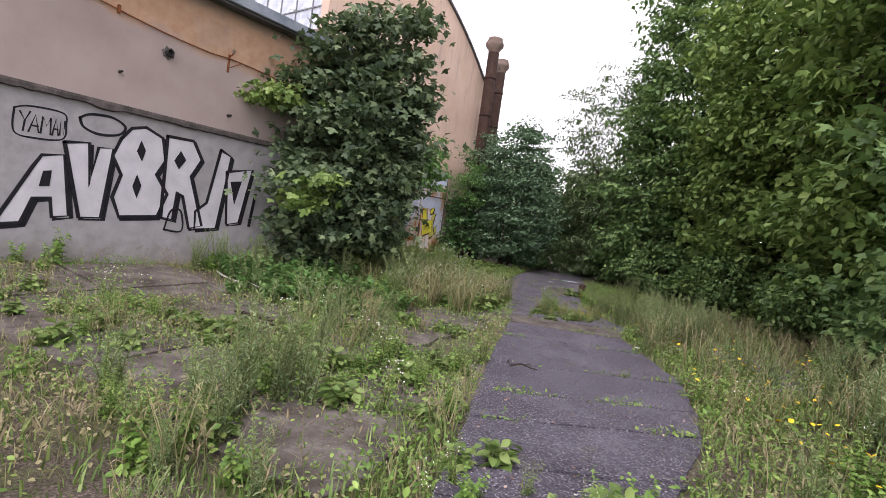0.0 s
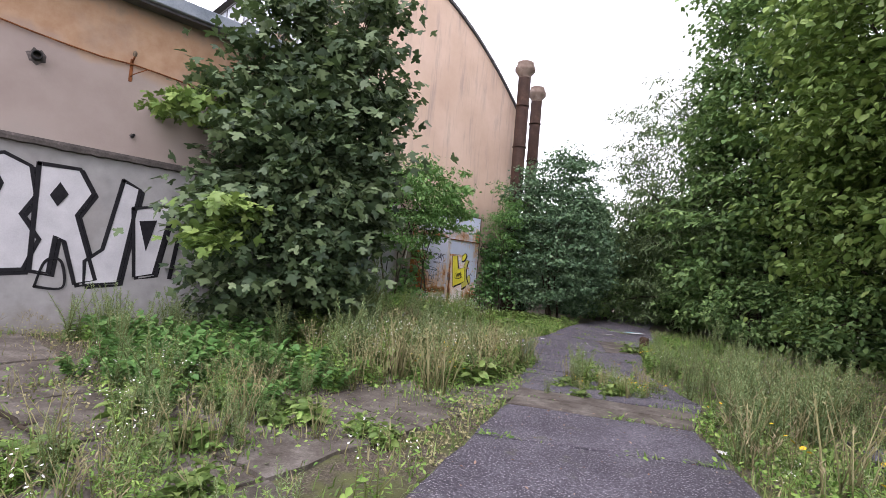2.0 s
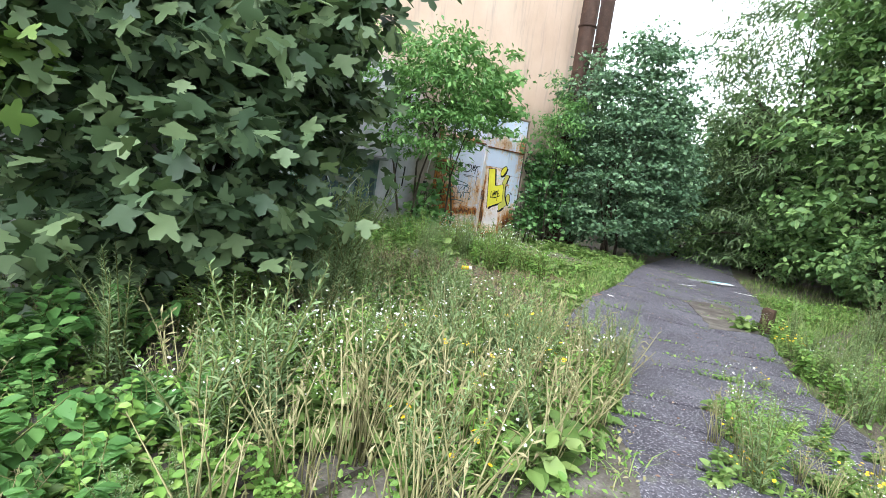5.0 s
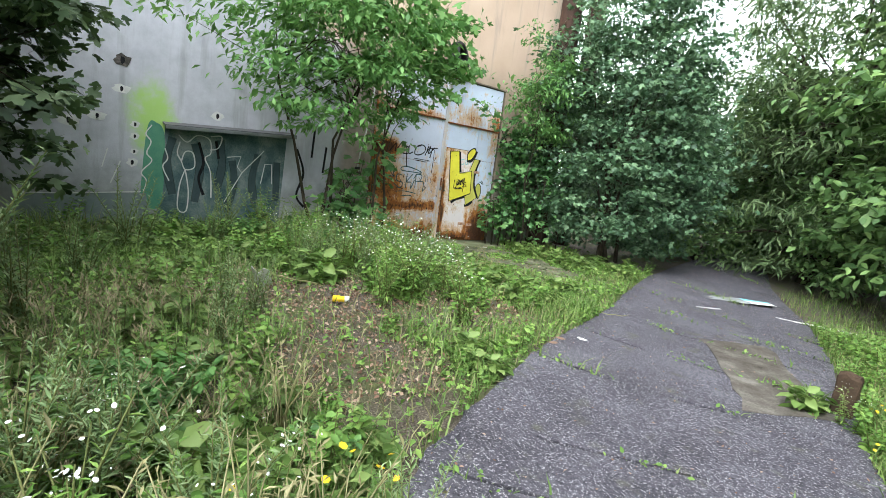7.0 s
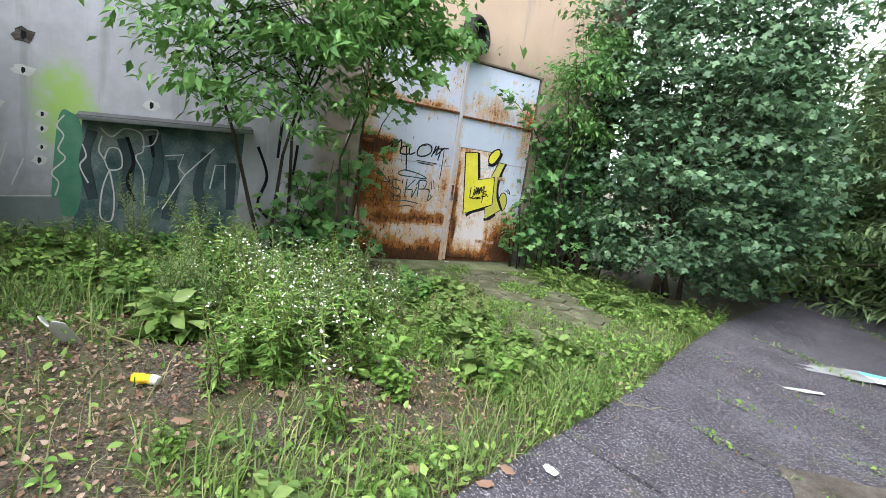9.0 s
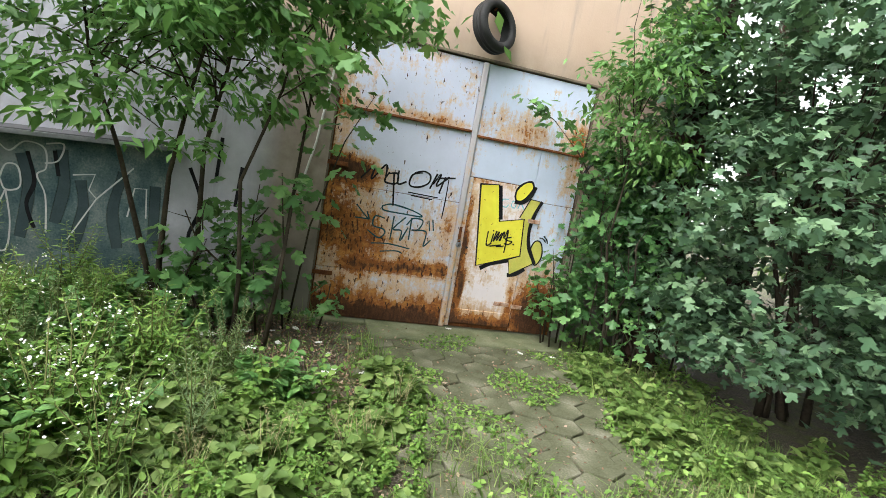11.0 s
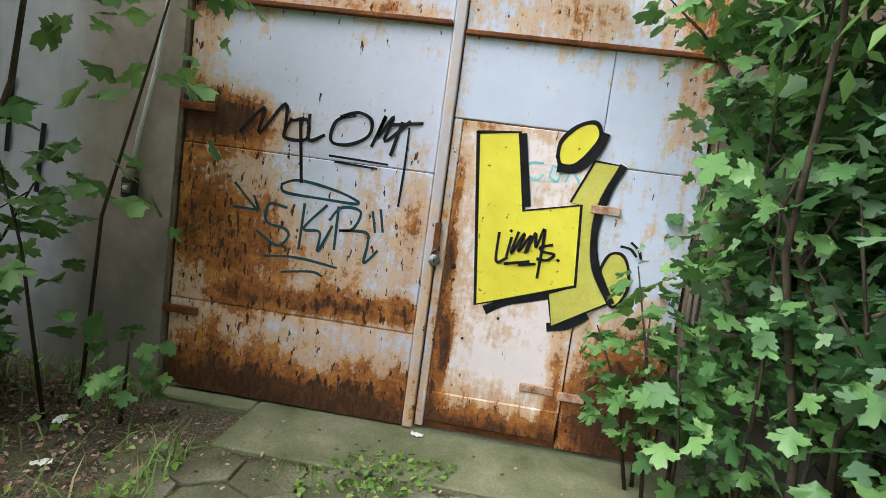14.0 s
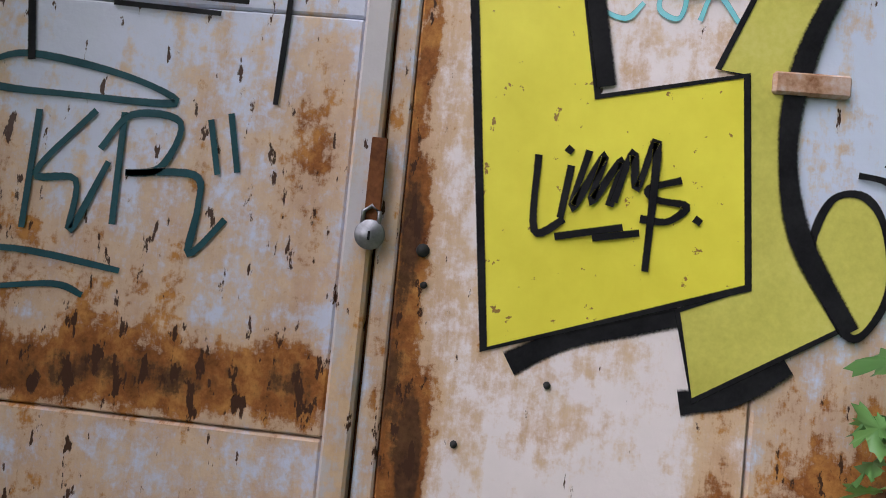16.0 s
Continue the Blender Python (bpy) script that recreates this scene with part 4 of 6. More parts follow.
def sprig(stem, n, size, spread, label):
    """A young stem with single maple leaves on stalks."""
    t = empty("maple_sapling", label, "sapling", "young maples at the gate", loc=tuple(stem[0]))
    b = np.array(stem[0])
    S = [np.array(p) - b for p in stem]
    part("stem", tubes("stem", [(S, np.linspace(0.014, 0.004, len(S)))], M_bark, 6), t)
    ks = np.linspace(0, 1, len(S))
    for i in range(n):
        f = sprig_rng.uniform(0.25, 1.0)
        p = np.array([np.interp(f, ks, [q[a] for q in S]) for a in range(3)])
        yaw = sprig_rng.uniform(0, 2 * math.pi)
        d = np.array((-math.sin(yaw), math.cos(yaw), 0.15))
        p = p + d * spread * sprig_rng.uniform(0.3, 1.0)
        o = part("leaf", LEAF_ME[i % 4], t)
        e = Euler((sprig_rng.uniform(-0.9, 0.05), sprig_rng.normal() * 0.4, yaw))
        o.matrix_basis = Matrix.LocRotScale(p, e, [size * sprig_rng.uniform(0.65, 1.2)] * 3)


LAB = "young maple with bright green lobed leaves beside the rusty gate"
sprig([(-12.95, 16.0, 0), (-12.9, 16.1, 1.2), (-12.9, 16.35, 2.2), (-12.75, 16.6, 2.75)], 44, 0.17, 0.42, LAB)
sprig([(-12.85, 16.35, 0), (-12.8, 16.4, 0.3), (-12.78, 16.42, 0.58)], 30, 0.12, 0.18, LAB)
sprig([(-12.7, 15.5, 0), (-12.6, 15.5, 0.9), (-12.5, 15.55, 1.6)], 44, 0.16, 0.34, LAB)
sprig([(-12.6, 14.9, 0), (-12.4, 15.0, 0.6), (-12.3, 15.1, 1.1)], 26, 0.17, 0.34, LAB)
for y, x, z in ((19.35, -12.75, 1.0), (19.6, -12.6, 1.9), (19.75, -12.4, 1.3), (20.0, -12.5, 2.4), (20.1, -12.1, 1.7), (19.45, -13.05, 2.5), (19.9, -12.0, 0.9), (20.4, -11.9, 2.3)):
    sprig([(x - 0.1, y + 0.15, 0), (x, y + 0.1, z * 0.5), (x + 0.05, y, z)], 32, 0.125, 0.28, LAB)
sprig([(-13.1, 19.35, 0), (-13.05, 19.2, 0.6), (-13.02, 19.02, 0.98)], 24, 0.12, 0.15, LAB)
sprig([(-12.95, 19.4, 0), (-12.93, 19.3, 0.8), (-12.9, 19.15, 1.35)], 30, 0.13, 0.18, LAB)
for y, x, z in ((19.5, -13.1, 1.5), (19.3, -13.1, 1.15), (19.75, -12.9, 0.6)):
    sprig([(x - 0.05, y + 0.1, 0), (x, y + 0.05, z * 0.5), (x + 0.05, y, z)], 26, 0.13, 0.22, LAB)

sprig([(-12.95, 20.2, 0), (-13.0, 19.9, 1.9), (-13.0, 19.3, 2.6), (-13.05, 18.9, 2.95), (-13.1, 18.5, 3.15)], 46, 0.15, 0.2, LAB)
sprig([(-12.75, 15.95, 0), (-12.65, 15.85, 1.0), (-12.5, 15.75, 1.75)], 46, 0.17, 0.3, LAB)
for y, x, z in ((15.25, -12.55, 1.3), (15.6, -12.35, 0.85), (15.0, -12.2, 0.7)):
    sprig([(x - 0.1, y + 0.1, 0), (x, y + 0.05, z * 0.5), (x + 0.08, y, z)], 36, 0.19, 0.3, LAB)

from mathutils import geometry

# ---- grass and weeds ----
M_litter = leaf_mat("dead_leaf", (0.1, 0.052, 0.034), (0.27, 0.16, 0.11), (0.55, 0.42, 0.33), 0.8, 0.05)
WALKED = [(0.1, 2.1), (-0.7, 5.1), (-1.2, 6.6), (-3.6, 8.2), (-4.6, 11.0), (-5.5, 13.3), (-7.8, 17.2), (-9.4, 18.2), (-12.2, 18.3)]


def off_path(x, y):
    """Distance from the line walked."""
    best = np.full(np.shape(x), 1e9)
    for (ax, ay), (bx, by) in zip(WALKED, WALKED[1:]):
        dx, dy = bx - ax, by - ay
        t = np.clip(((x - ax) * dx + (y - ay) * dy) / (dx * dx + dy * dy), 0, 1)
        best = np.minimum(best, np.hypot(x - ax - t * dx, y - ay - t * dy))
    return best


APRON = [(-13.2, 16.8), (-13.2, 19.4), (-11.2, 19.1), (-10.0, 18.8), (-9.6, 18.0), (-11.2, 17.2)]
PAVED = [(-13.2, 16.6), (-13.2, 19.6), (-9.3, 19.15), (-8.9, 18.3), (-9.4, 17.0)]


def patch(x, y, scale, seed):
    return np.array([noise.noise((a * scale, b * scale, seed)) for a, b in zip(x, y)])


def blades(name, n, box4, height, keep, mat, label, seed, width=0.006, bend=0.5):
    """Grass blades as one sheet of stuff: each a bent tapering strip."""
    rng = np.random.default_rng(seed)
    x, y = rng.uniform(box4[0], box4[1], n), rng.uniform(box4[2], box4[3], n)
    k = keep(x, y, rng.random(n))
    x, y = x[k], y[k]
    n = len(x)
    h = height * rng.uniform(0.35, 1.2, n) * (0.75 + 0.6 * patch(x, y, 0.8, seed))
    h = np.clip(h, 0.04, None) * np.where(off_path(x, y) < 0.45, 0.55, 1.0)
    a, b = rng.uniform(0, 2 * np.pi, n), rng.uniform(0.15, 1.0, n) * bend
    z = gz(x, y) - 0.02
    w = width * rng.uniform(0.6, 1.4, n)
    V = np.zeros((n, 5, 3))
    px, py = -np.sin(a), np.cos(a)
    for i, (f, ww) in enumerate(((0, 1.0), (0, -1.0), (0.55, 0.8), (0.55, -0.8), (1.0, 0))):
        V[:, i, 0] = x + np.cos(a) * b * h * f * f + px * w * ww
        V[:, i, 1] = y + np.sin(a) * b * h * f * f + py * w * ww
        V[:, i, 2] = z + h * f * (1 - 0.35 * b * f)
    T = np.array([(0, 1, 3), (0, 3, 2), (2, 3, 4)])
    F = T[None] + (np.arange(n) * 5)[:, None, None]
    return tagged(new(name, fast_tris(name, V.reshape(-1, 3), F.reshape(-1, 3), mat)), label, "grass", kind="stuff")


def open_soil(x, y):
    d = inside(x, y, ROAD_POLY) | inside(x, y, APRON) | (x < AX + 0.05) & (y < 9.3) | (x < GX + 0.1) | (x < -12.7) & (y > 16.3) & (y < 19.8)
    return ~d


BARE = [(-9.3, 13.2, 1.35), (-8.7, 15.0, 0.8), (-7.6, 12.9, 0.9), (-12.2, 16.0, 1.1), (-11.4, 16.3, 0.7), (-7.4, 5.3, 1.3), (-5.6, 5.6, 0.9), (-4.4, 8.1, 0.75), (-3.4, 6.9, 0.7), (-2.3, 4.2, 0.6), (-3.9, 4.0, 0.7), (-12.4, 16.4, 0.6)]


def bare(x, y):
    f = np.zeros(np.shape(x))
    for bx, by, r in BARE:
        f = np.maximum(f, 1 - sm(r * 0.6, r, np.hypot(x - bx, y - by)))
    return f


def thick(x, y, u, seed, base, gain):
    return open_soil(x, y) & (u < (base + gain * patch(x, y, 0.75, seed)) * (1 - 0.85 * bare(x, y)))


# asphalt patches show through the far grass only at their edges
blades("grass", 40000, (-8.6, 0.4, 2.4, 11.0), 0.17, lambda x, y, u: thick(x, y, u, 1, 0.42, 1.0), M_grass, "uneven green meadow grass between the yard slabs", 101, 0.006, 0.9)
blades("dry_grass", 20000, (-8.6, 0.4, 2.4, 11.0), 0.2, lambda x, y, u: thick(x, y, u, 5, 0.36, 1.0), M_grass_dry, "dry straw-coloured grass among the weeds", 102, 0.004, 1.1)
blades("grass", 90000, (-13.3, -5.0, 10.5, 20.5), 0.34, lambda x, y, u: thick(x, y, u, 2, 0.55, 0.8), M_grass, "lush green grass along the edge of the asphalt", 103, 0.0042, 1.4)
blades("dry_grass", 16000, (-13.3, -5.0, 10.5, 20.5), 0.34, lambda x, y, u: thick(x, y, u, 6, 0.35, 0.8), M_grass_dry, "dry straw-coloured grass among the weeds", 104, 0.004, 0.8)
blades("grass", 56000, (-8.5, 4.5, 3.0, 25.0), 0.3, lambda x, y, u: thick(x, y, u, 3, 0.6, 0.7) & (x > -8.0 + 0.62 * np.maximum(0, 14 - y)), M_grass, "tall verge grass leaning over the asphalt edge", 105, 0.0045, 1.3)
blades("dry_grass", 12000, (-8.5, 4.5, 3.0, 25.0), 0.34, lambda x, y, u: thick(x, y, u, 7, 0.45, 0.7) & (x > -8.0 + 0.62 * np.maximum(0, 14 - y)), M_grass_dry, "dry seeding grass on the verge", 106, 0.004, 0.8)

M_seed = leaf_mat("seed_stalk", (0.1, 0.08, 0.045), (0.2, 0.165, 0.09), (0.36, 0.31, 0.19), 0.7, 0.15)


def stalks(name, n, box4, height, keep, mat, label, seed):
    """Wispy seeding grass: a thin leaning stalk with a loose plume of spikelets."""
    rng = np.random.default_rng(seed)
    x, y = rng.uniform(box4[0], box4[1], n), rng.uniform(box4[2], box4[3], n)
    k = keep(x, y, rng.random(n)) & (off_path(x, y) > 0.35)
    x, y = x[k], y[k]
    n = len(x)
    h = height * rng.uniform(0.55, 1.15, n) * (0.85 + 0.5 * patch(x, y, 0.7, seed))
    a, b = rng.uniform(0, 2 * np.pi, n), rng.uniform(0.1, 0.6, n)
    at = lambda f: np.stack([x + np.cos(a) * b * h * f * f, y + np.sin(a) * b * h * f * f, gz(x, y) - 0.02 + h * f * (1 - 0.2 * b * f)], -1)
    V, T, m = [], [], 0
    side = np.stack([-np.sin(a), np.cos(a), a * 0], -1) * 0.0018
    for f0, f1 in ((0.0, 0.4), (0.4, 0.72), (0.72, 1.0)):
        p, q = at(f0), at(f1)
        V += [p + side, p - side, q + side * 0.7, q - side * 0.7]
        i = m + np.arange(n)
        T += [np.stack([i, i + n, i + 3 * n], -1), np.stack([i, i + 3 * n, i + 2 * n], -1)]
        m += 4 * n
    for j in range(9):
        f = 0.68 + 0.32 * j / 8
        p = at(f)
        w = rng.uniform(0, 2 * np.pi, n)
        reach = 0.02 + 0.05 * (1.0 - f) / 0.32
        d = np.stack([np.cos(w), np.sin(w), 0 * w + 0.7], -1) * reach
        c = np.stack([-np.sin(w), np.cos(w), 0 * w], -1) * 0.004
        V += [p, p + d * 0.6 + c, p + d * 1.3, p + d * 0.6 - c]
        i = m + np.arange(n)
        T += [np.stack([i, i + n, i + 2 * n], -1), np.stack([i, i + 2 * n, i + 3 * n], -1)]
        m += 4 * n
    return tagged(new(name, fast_tris(name, np.concatenate(V), np.concatenate(T), mat)), label, "grass", kind="stuff")


stalks("seed_stalks", 2400, (-8.5, -1.2, 2.6, 9.6), 0.42, lambda x, y, u: thick(x, y, u, 17, 0.12, 1.9), M_seed, "wispy brown seeding grass over the old yard", 131)
stalks("seed_stalks", 3200, (-3.6, 2.6, 4.2, 16.0), 0.6, lambda x, y, u: thick(x, y, u, 18, 0.3, 1.6) & (x > -0.6 - 0.47 * (y - 6)), M_seed, "bleached seeding grass on the verge", 132)
stalks("seed_stalks", 2200, (-9.5, -4.0, 9.0, 13.5), 0.6, lambda x, y, u: thick(x, y, u, 19, 0.12, 1.6), M_seed, "wispy seeding grass among the weeds", 133)


def low_leaves(name, n, box4, keep, size, mat, label, seed, top=0.1):
    """Small creeping leaves close to the ground, as one sheet of stuff."""
    rng = np.random.default_rng(seed)
    x, y = rng.uniform(box4[0], box4[1], n), rng.uniform(box4[2], box4[3], n)
    k = keep(x, y, rng.random(n))
    x, y = x[k], y[k]
    n = len(x)
    z = gz(x, y) + (0.022 if name in ("road_debris", "joint_weeds") else 0.0) + rng.random(n) ** 1.5 * top * np.clip(0.7 + 1.6 * patch(x, y, 1.1, seed), 0.15, 2.2)
    me = leaf_cloud(name, np.stack([x, y, z], -1), rng.uniform(0, 6.28, n), rng.normal(size=n) * 0.5, rng.normal(size=n) * 0.5, size * rng.uniform(0.5, 1.4, n), LEAF, mat)
    return tagged(new(name, me), label, "ground cover", kind="stuff")


low_leaves("ground_cover", 90000, (-8.6, 0.4, 2.6, 11.2), lambda x, y, u: thick(x, y, u, 11, 0.42, 1.3), 0.034, M_herb, "creeping low herbs between the yard slabs", 121, 0.14)
low_leaves("ground_cover", 60000, (-8.6, 0.4, 2.6, 11.2), lambda x, y, u: thick(x, y, u, 12, 0.3, 1.4), 0.03, M_grass_dry, "yellowed low herbs between the yard slabs", 122, 0.12)
low_leaves("ground_cover", 80000, (-13.3, -5.0, 10.5, 21.0), lambda x, y, u: thick(x, y, u, 13, 0.5, 1.0), 0.055, M_herb, "creeping green herbs before the hall wall", 123, 0.16)
low_leaves("ground_cover", 30000, (-5.0, 3.5, 3.5, 20.0), lambda x, y, u: thick(x, y, u, 14, 0.45, 1.0), 0.05, M_herb, "creeping herbs on the verge", 124, 0.16)
low_leaves("ground_cover", 20000, (-13.0, -9.0, 16.6, 19.6), lambda x, y, u: inside(x, y, APRON) & (patch(x, y, 1.6, 9) > 0.12), 0.04, M_herb, "moss and creeping herbs over the pavers", 126, 0.05)
low_leaves("road_debris", 9000, (-10.0, 0.5, 3.0, 24.0), lambda x, y, u: inside(x, y, ROAD_POLY) & (u < 0.55 + 0.9 * patch(x, y, 1.2, 15)), 0.022, M_litter, "small chips and dead leaf bits on the asphalt", 127, 0.004)
low_leaves("leaf_litter", 40000, (-13.2, -7.2, 11.5, 20.0), lambda x, y, u: ~inside(x, y, ROAD_POLY) & (u < 0.25 + 0.8 * bare(x, y)), 0.032, M_litter, "dead brown leaves and chips on the soil", 125, 0.02)


def in_joint(x, y, u):
    """Only within a few centimetres of a joint of the road or of its edge."""
    ok = np.zeros(len(x), bool)
    for c in CUTS[1:-1]:
        l, r = road_edges(c)
        d = r - l
        t = ((x - l[0]) * d[0] + (y - l[1]) * d[1]) / (d @ d)
        dist = np.abs((x - l[0]) * d[1] - (y - l[1]) * d[0]) / np.linalg.norm(d)
        ok |= (t > 0) & (t < 1) & (dist < 0.04 + 0.03 * np.sin(x * 5 + y * 3))
    return ok & (u < 1.6 * np.clip(patch(x, y, 1.3, 8) + 0.12, 0, 1))


low_leaves("joint_weeds", 200000, (-10.5, 0.5, 3.0, 25.0), in_joint, 0.04, M_herb, "small leafy weeds in the asphalt joints", 128, 0.05)
blades("joint_grass", 260000, (-10.5, 0.5, 3.0, 25.0), 0.17, in_joint, M_grass, "small weeds and moss in the asphalt joints", 107, 0.008, 1.2)
blades("joint_grass", 26000, (-13.0, -8.9, 16.6, 19.5), 0.07, lambda x, y, u: inside(x, y, APRON) & (patch(x, y, 2.2, 4) > 0.2), M_grass, "moss and small weeds between the pavers", 108, 0.008, 1.2)


def disc(r, n=7):
    a = np.arange(n) * 2 * np.pi / n
    V = np.concatenate([[(0, 0, 0.25)], np.stack([np.cos(a), np.sin(a), a * 0], -1)])
    return V * r, np.array([(0, 1 + i, 1 + (i + 1) % n) for i in range(n)])


def weed(kind, h, seed, label, group):
    """One weed: stems, leaves and, where it has them, flowers."""
    rng = np.random.default_rng(seed)
    t = empty(kind, label, "weed", group)
    specs, P, Y, PI, S = [], [], [], [], []
    tips = []
    n = {"mugwort": 8, "fleabane": 7, "goldenrod": 10, "nettle_herb": 5, "hawkweed": 5, "seed_grass": 12, "elder_seedling": 9, "dock_herb": 5}[kind]
    for i in range(n):
        a, lean = rng.uniform(0, 2 * np.pi), rng.uniform(0.08, 0.55) * (1.6 if kind == "elder_seedling" else 1)
        hh = h * rng.uniform(0.6, 1.0)
        b = np.append(rng.normal(size=2) * 0.05, -0.02)
        top = b + np.array((math.cos(a) * lean * hh, math.sin(a) * lean * hh, hh * (0.75 if kind == "elder_seedling" else 1)))
        mid = (b + top) / 2 - np.array((math.cos(a), math.sin(a), 0)) * lean * hh * 0.15
        specs.append(([b, mid, top], [0.006 * (h + 0.3), 0.005 * (h + 0.2), 0.002]))
        tips.append(top)
        m = {"mugwort": 74, "fleabane": 16, "goldenrod": 48, "nettle_herb": 26, "hawkweed": 12, "seed_grass": 12, "elder_seedling": 26, "dock_herb": 13}[kind]
        for j in range(m):
            f = (j + 0.5) / m
            p = (b * (1 - f) ** 2 + 2 * mid * f * (1 - f) + top * f * f)
            ya = j * 2.4 + rng.normal() * 0.3
            if kind == "elder_seedling":
                f = 0.3 + 0.7 * f
                p = (b * (1 - f) ** 2 + 2 * mid * f * (1 - f) + top * f * f)
                ya = a - math.pi / 2 + (1 if j % 2 else -1) * 1.15
            if kind == "seed_grass":
                if f < 0.7:
                    continue
                ya = rng.uniform(0, 6.28)
            P.append(p)
            Y.append(ya)
            PI.append(rng.uniform(-0.5, 0.5) if kind not in ("seed_grass", "mugwort") else rng.uniform(0.3, 1.1))
            S.append({"mugwort": 0.085 * (1.15 - 0.6 * f), "fleabane": 0.08 * (1.1 - 0.6 * f), "goldenrod": 0.11 * (1.1 - 0.5 * f), "nettle_herb": 0.1 * (1.15 - 0.6 * f),
                      "hawkweed": 0.12 * (1.2 - f), "seed_grass": 0.06, "elder_seedling": 0.085, "dock_herb": 0.17 * (1.2 - 0.6 * f)}[kind] * rng.uniform(0.7, 1.2))
    part("stem", tubes("stem", specs, M_stem if kind != "seed_grass" else M_grass_dry, 4), t)
    mat = {"mugwort": M_mugwort, "fleabane": M_herb, "goldenrod": M_herb, "nettle_herb": M_herb, "hawkweed": M_grass, "seed_grass": M_grass_dry, "elder_seedling": M_rowan, "dock_herb": M_grass}[kind]
    shp = LEAF if kind in ("nettle_herb", "elder_seedling", "dock_herb") else NARROW
    P, Y, PI, S = np.array(P), np.array(Y), np.array(PI), np.array(S)
    part("foliage", leaf_cloud("foliage", P, Y, PI, rng.normal(size=len(P)) * 0.4, S, shp, mat), t)
    if kind in ("fleabane", "hawkweed"):
        Q = np.array([p + rng.normal(size=3) * np.array((0.05, 0.05, 0.03)) for p in tips for _ in range(4 if kind == "fleabane" else 1)])
        r = rng.uniform(0.005, 0.008, len(Q)) if kind == "fleabane" else rng.uniform(0.013, 0.02, len(Q))
        part("blossom", leaf_cloud("blossom", Q, rng.uniform(0, 6, len(Q)), rng.normal(size=len(Q)) * 0.5, rng.normal(size=len(Q)) * 0.5, r, disc(1.0), M_white if kind == "fleabane" else M_yellow), t,
             "small white flower heads" if kind == "fleabane" else "yellow flower heads")
    for o in t.children:
        tagged(o, kind="stuff")
    return t


PROTO = {
    "mugwort": [weed("mugwort", 1.0, 201 + k, "tall grey-green mugwort with feathery leaves", "mugwort clumps") for k in range(3)],
    "fleabane": [weed("fleabane", 0.55, 211 + k, "leafy weed with many small white flowers", "white flowering weeds") for k in range(2)],
    "goldenrod": [weed("goldenrod", 0.85, 221 + k, "tall green goldenrod clump not yet flowering", "goldenrod clumps") for k in range(2)],
    "nettle_herb": [weed("nettle_herb", 0.5, 231 + k, "broad-leaved green herb among the weeds", "green herbs") for k in range(3)],
    "dock_herb": [weed("dock_herb", 0.28, 236 + k, "low bright green leafy weed", "low leafy weeds") for k in range(2)],
    "hawkweed": [weed("hawkweed", 0.3, 241 + k, "low weed with yellow flowers", "yellow flowering weeds") for k in range(2)],
    "seed_grass": [weed("seed_grass", 0.75, 251 + k, "dry tall grass tuft with seed heads", "seeding grass tufts") for k in range(3)],
    "elder_seedling": [weed("elder_seedling", 0.5, 261 + k, "green seedling with arching pinnate leaves", "pinnate seedlings") for k in range(2)],
}
USED = set()
wr = np.random.default_rng(9)


def plant(kind, x, y, size=1.0):
    k = wr.integers(len(PROTO[kind]))
    p = PROTO[kind][k]
    m = Matrix.Translation((x, y, gz(x, y))) @ Matrix.Rotation(wr.uniform(0, 6.28), 4, "Z") @ Matrix.Scale(size * wr.uniform(0.75, 1.2), 4)
    if (kind, k) in USED:
        q = copy_thing(p, m)
        q.scale = m.to_scale()
    else:
        p.matrix_basis = m
        USED.add((kind, k))


def sow(kind, n, x0, x1, y0, y1, size=1.0, clear=0.55, ok=None):
    tries = 0
    while n and tries < 4000:
        tries += 1
        x, y = wr.uniform(x0, x1), wr.uniform(y0, y1)
        a = np.array([x]), np.array([y])
        if not open_soil(*a)[0] or off_path(*a)[0] < clear or wr.random() < 2.5 * bare(*a)[0]:
            continue
        if ok is not None and not ok(x, y):
            continue
        plant(kind, x, y, size)
        n -= 1


left_of_lane = lambda x, y: x < -1.2 - 0.5 * (y - 4)
right_of_lane = lambda x, y: x > -0.6 - 0.47 * (y - 6)
# pale tall weeds before the maple
sow("mugwort", 6, -6.8, -5.5, 8.3, 9.9, 1.0, 1.2)
sow("nettle_herb", 16, -6.8, -4.9, 8.4, 10.0, 0.9, 0.8)
sow("goldenrod", 5, -6.8, -5.4, 8.4, 10.0, 0.8, 1.0)
sow("fleabane", 12, -6.8, -5.4, 8.3, 10.0, 1.1, 1.3)
sow("seed_grass", 8, -6.8, -5.0, 8.3, 10.0, 1.0, 0.9)
# weeds round the start
sow("mugwort", 7, -3.8, -1.6, 3.0, 4.6, 0.5, 1.0)
sow("goldenrod", 5, -4.4, -2.0, 3.2, 4.8, 0.5, 1.0)
sow("seed_grass", 7, -6.0, -1.2, 3.0, 6.5, 0.6, 0.7, left_of_lane)
sow("nettle_herb", 14, -8.3, -1.6, 3.0, 9.2, 0.6, 0.6, left_of_lane)
sow("mugwort", 14, -7.0, -1.6, 3.0, 7.5, 0.4, 0.6, left_of_lane)
sow("dock_herb", 30, -8.3, -1.4, 3.0, 9.6, 0.6, 0.5, left_of_lane)
sow("fleabane", 9, -6.5, -2.2, 3.6, 7.0, 0.9, 0.6, left_of_lane)
sow("nettle_herb", 14, -8.5, -7.6, 3.0, 8.6, 0.9)
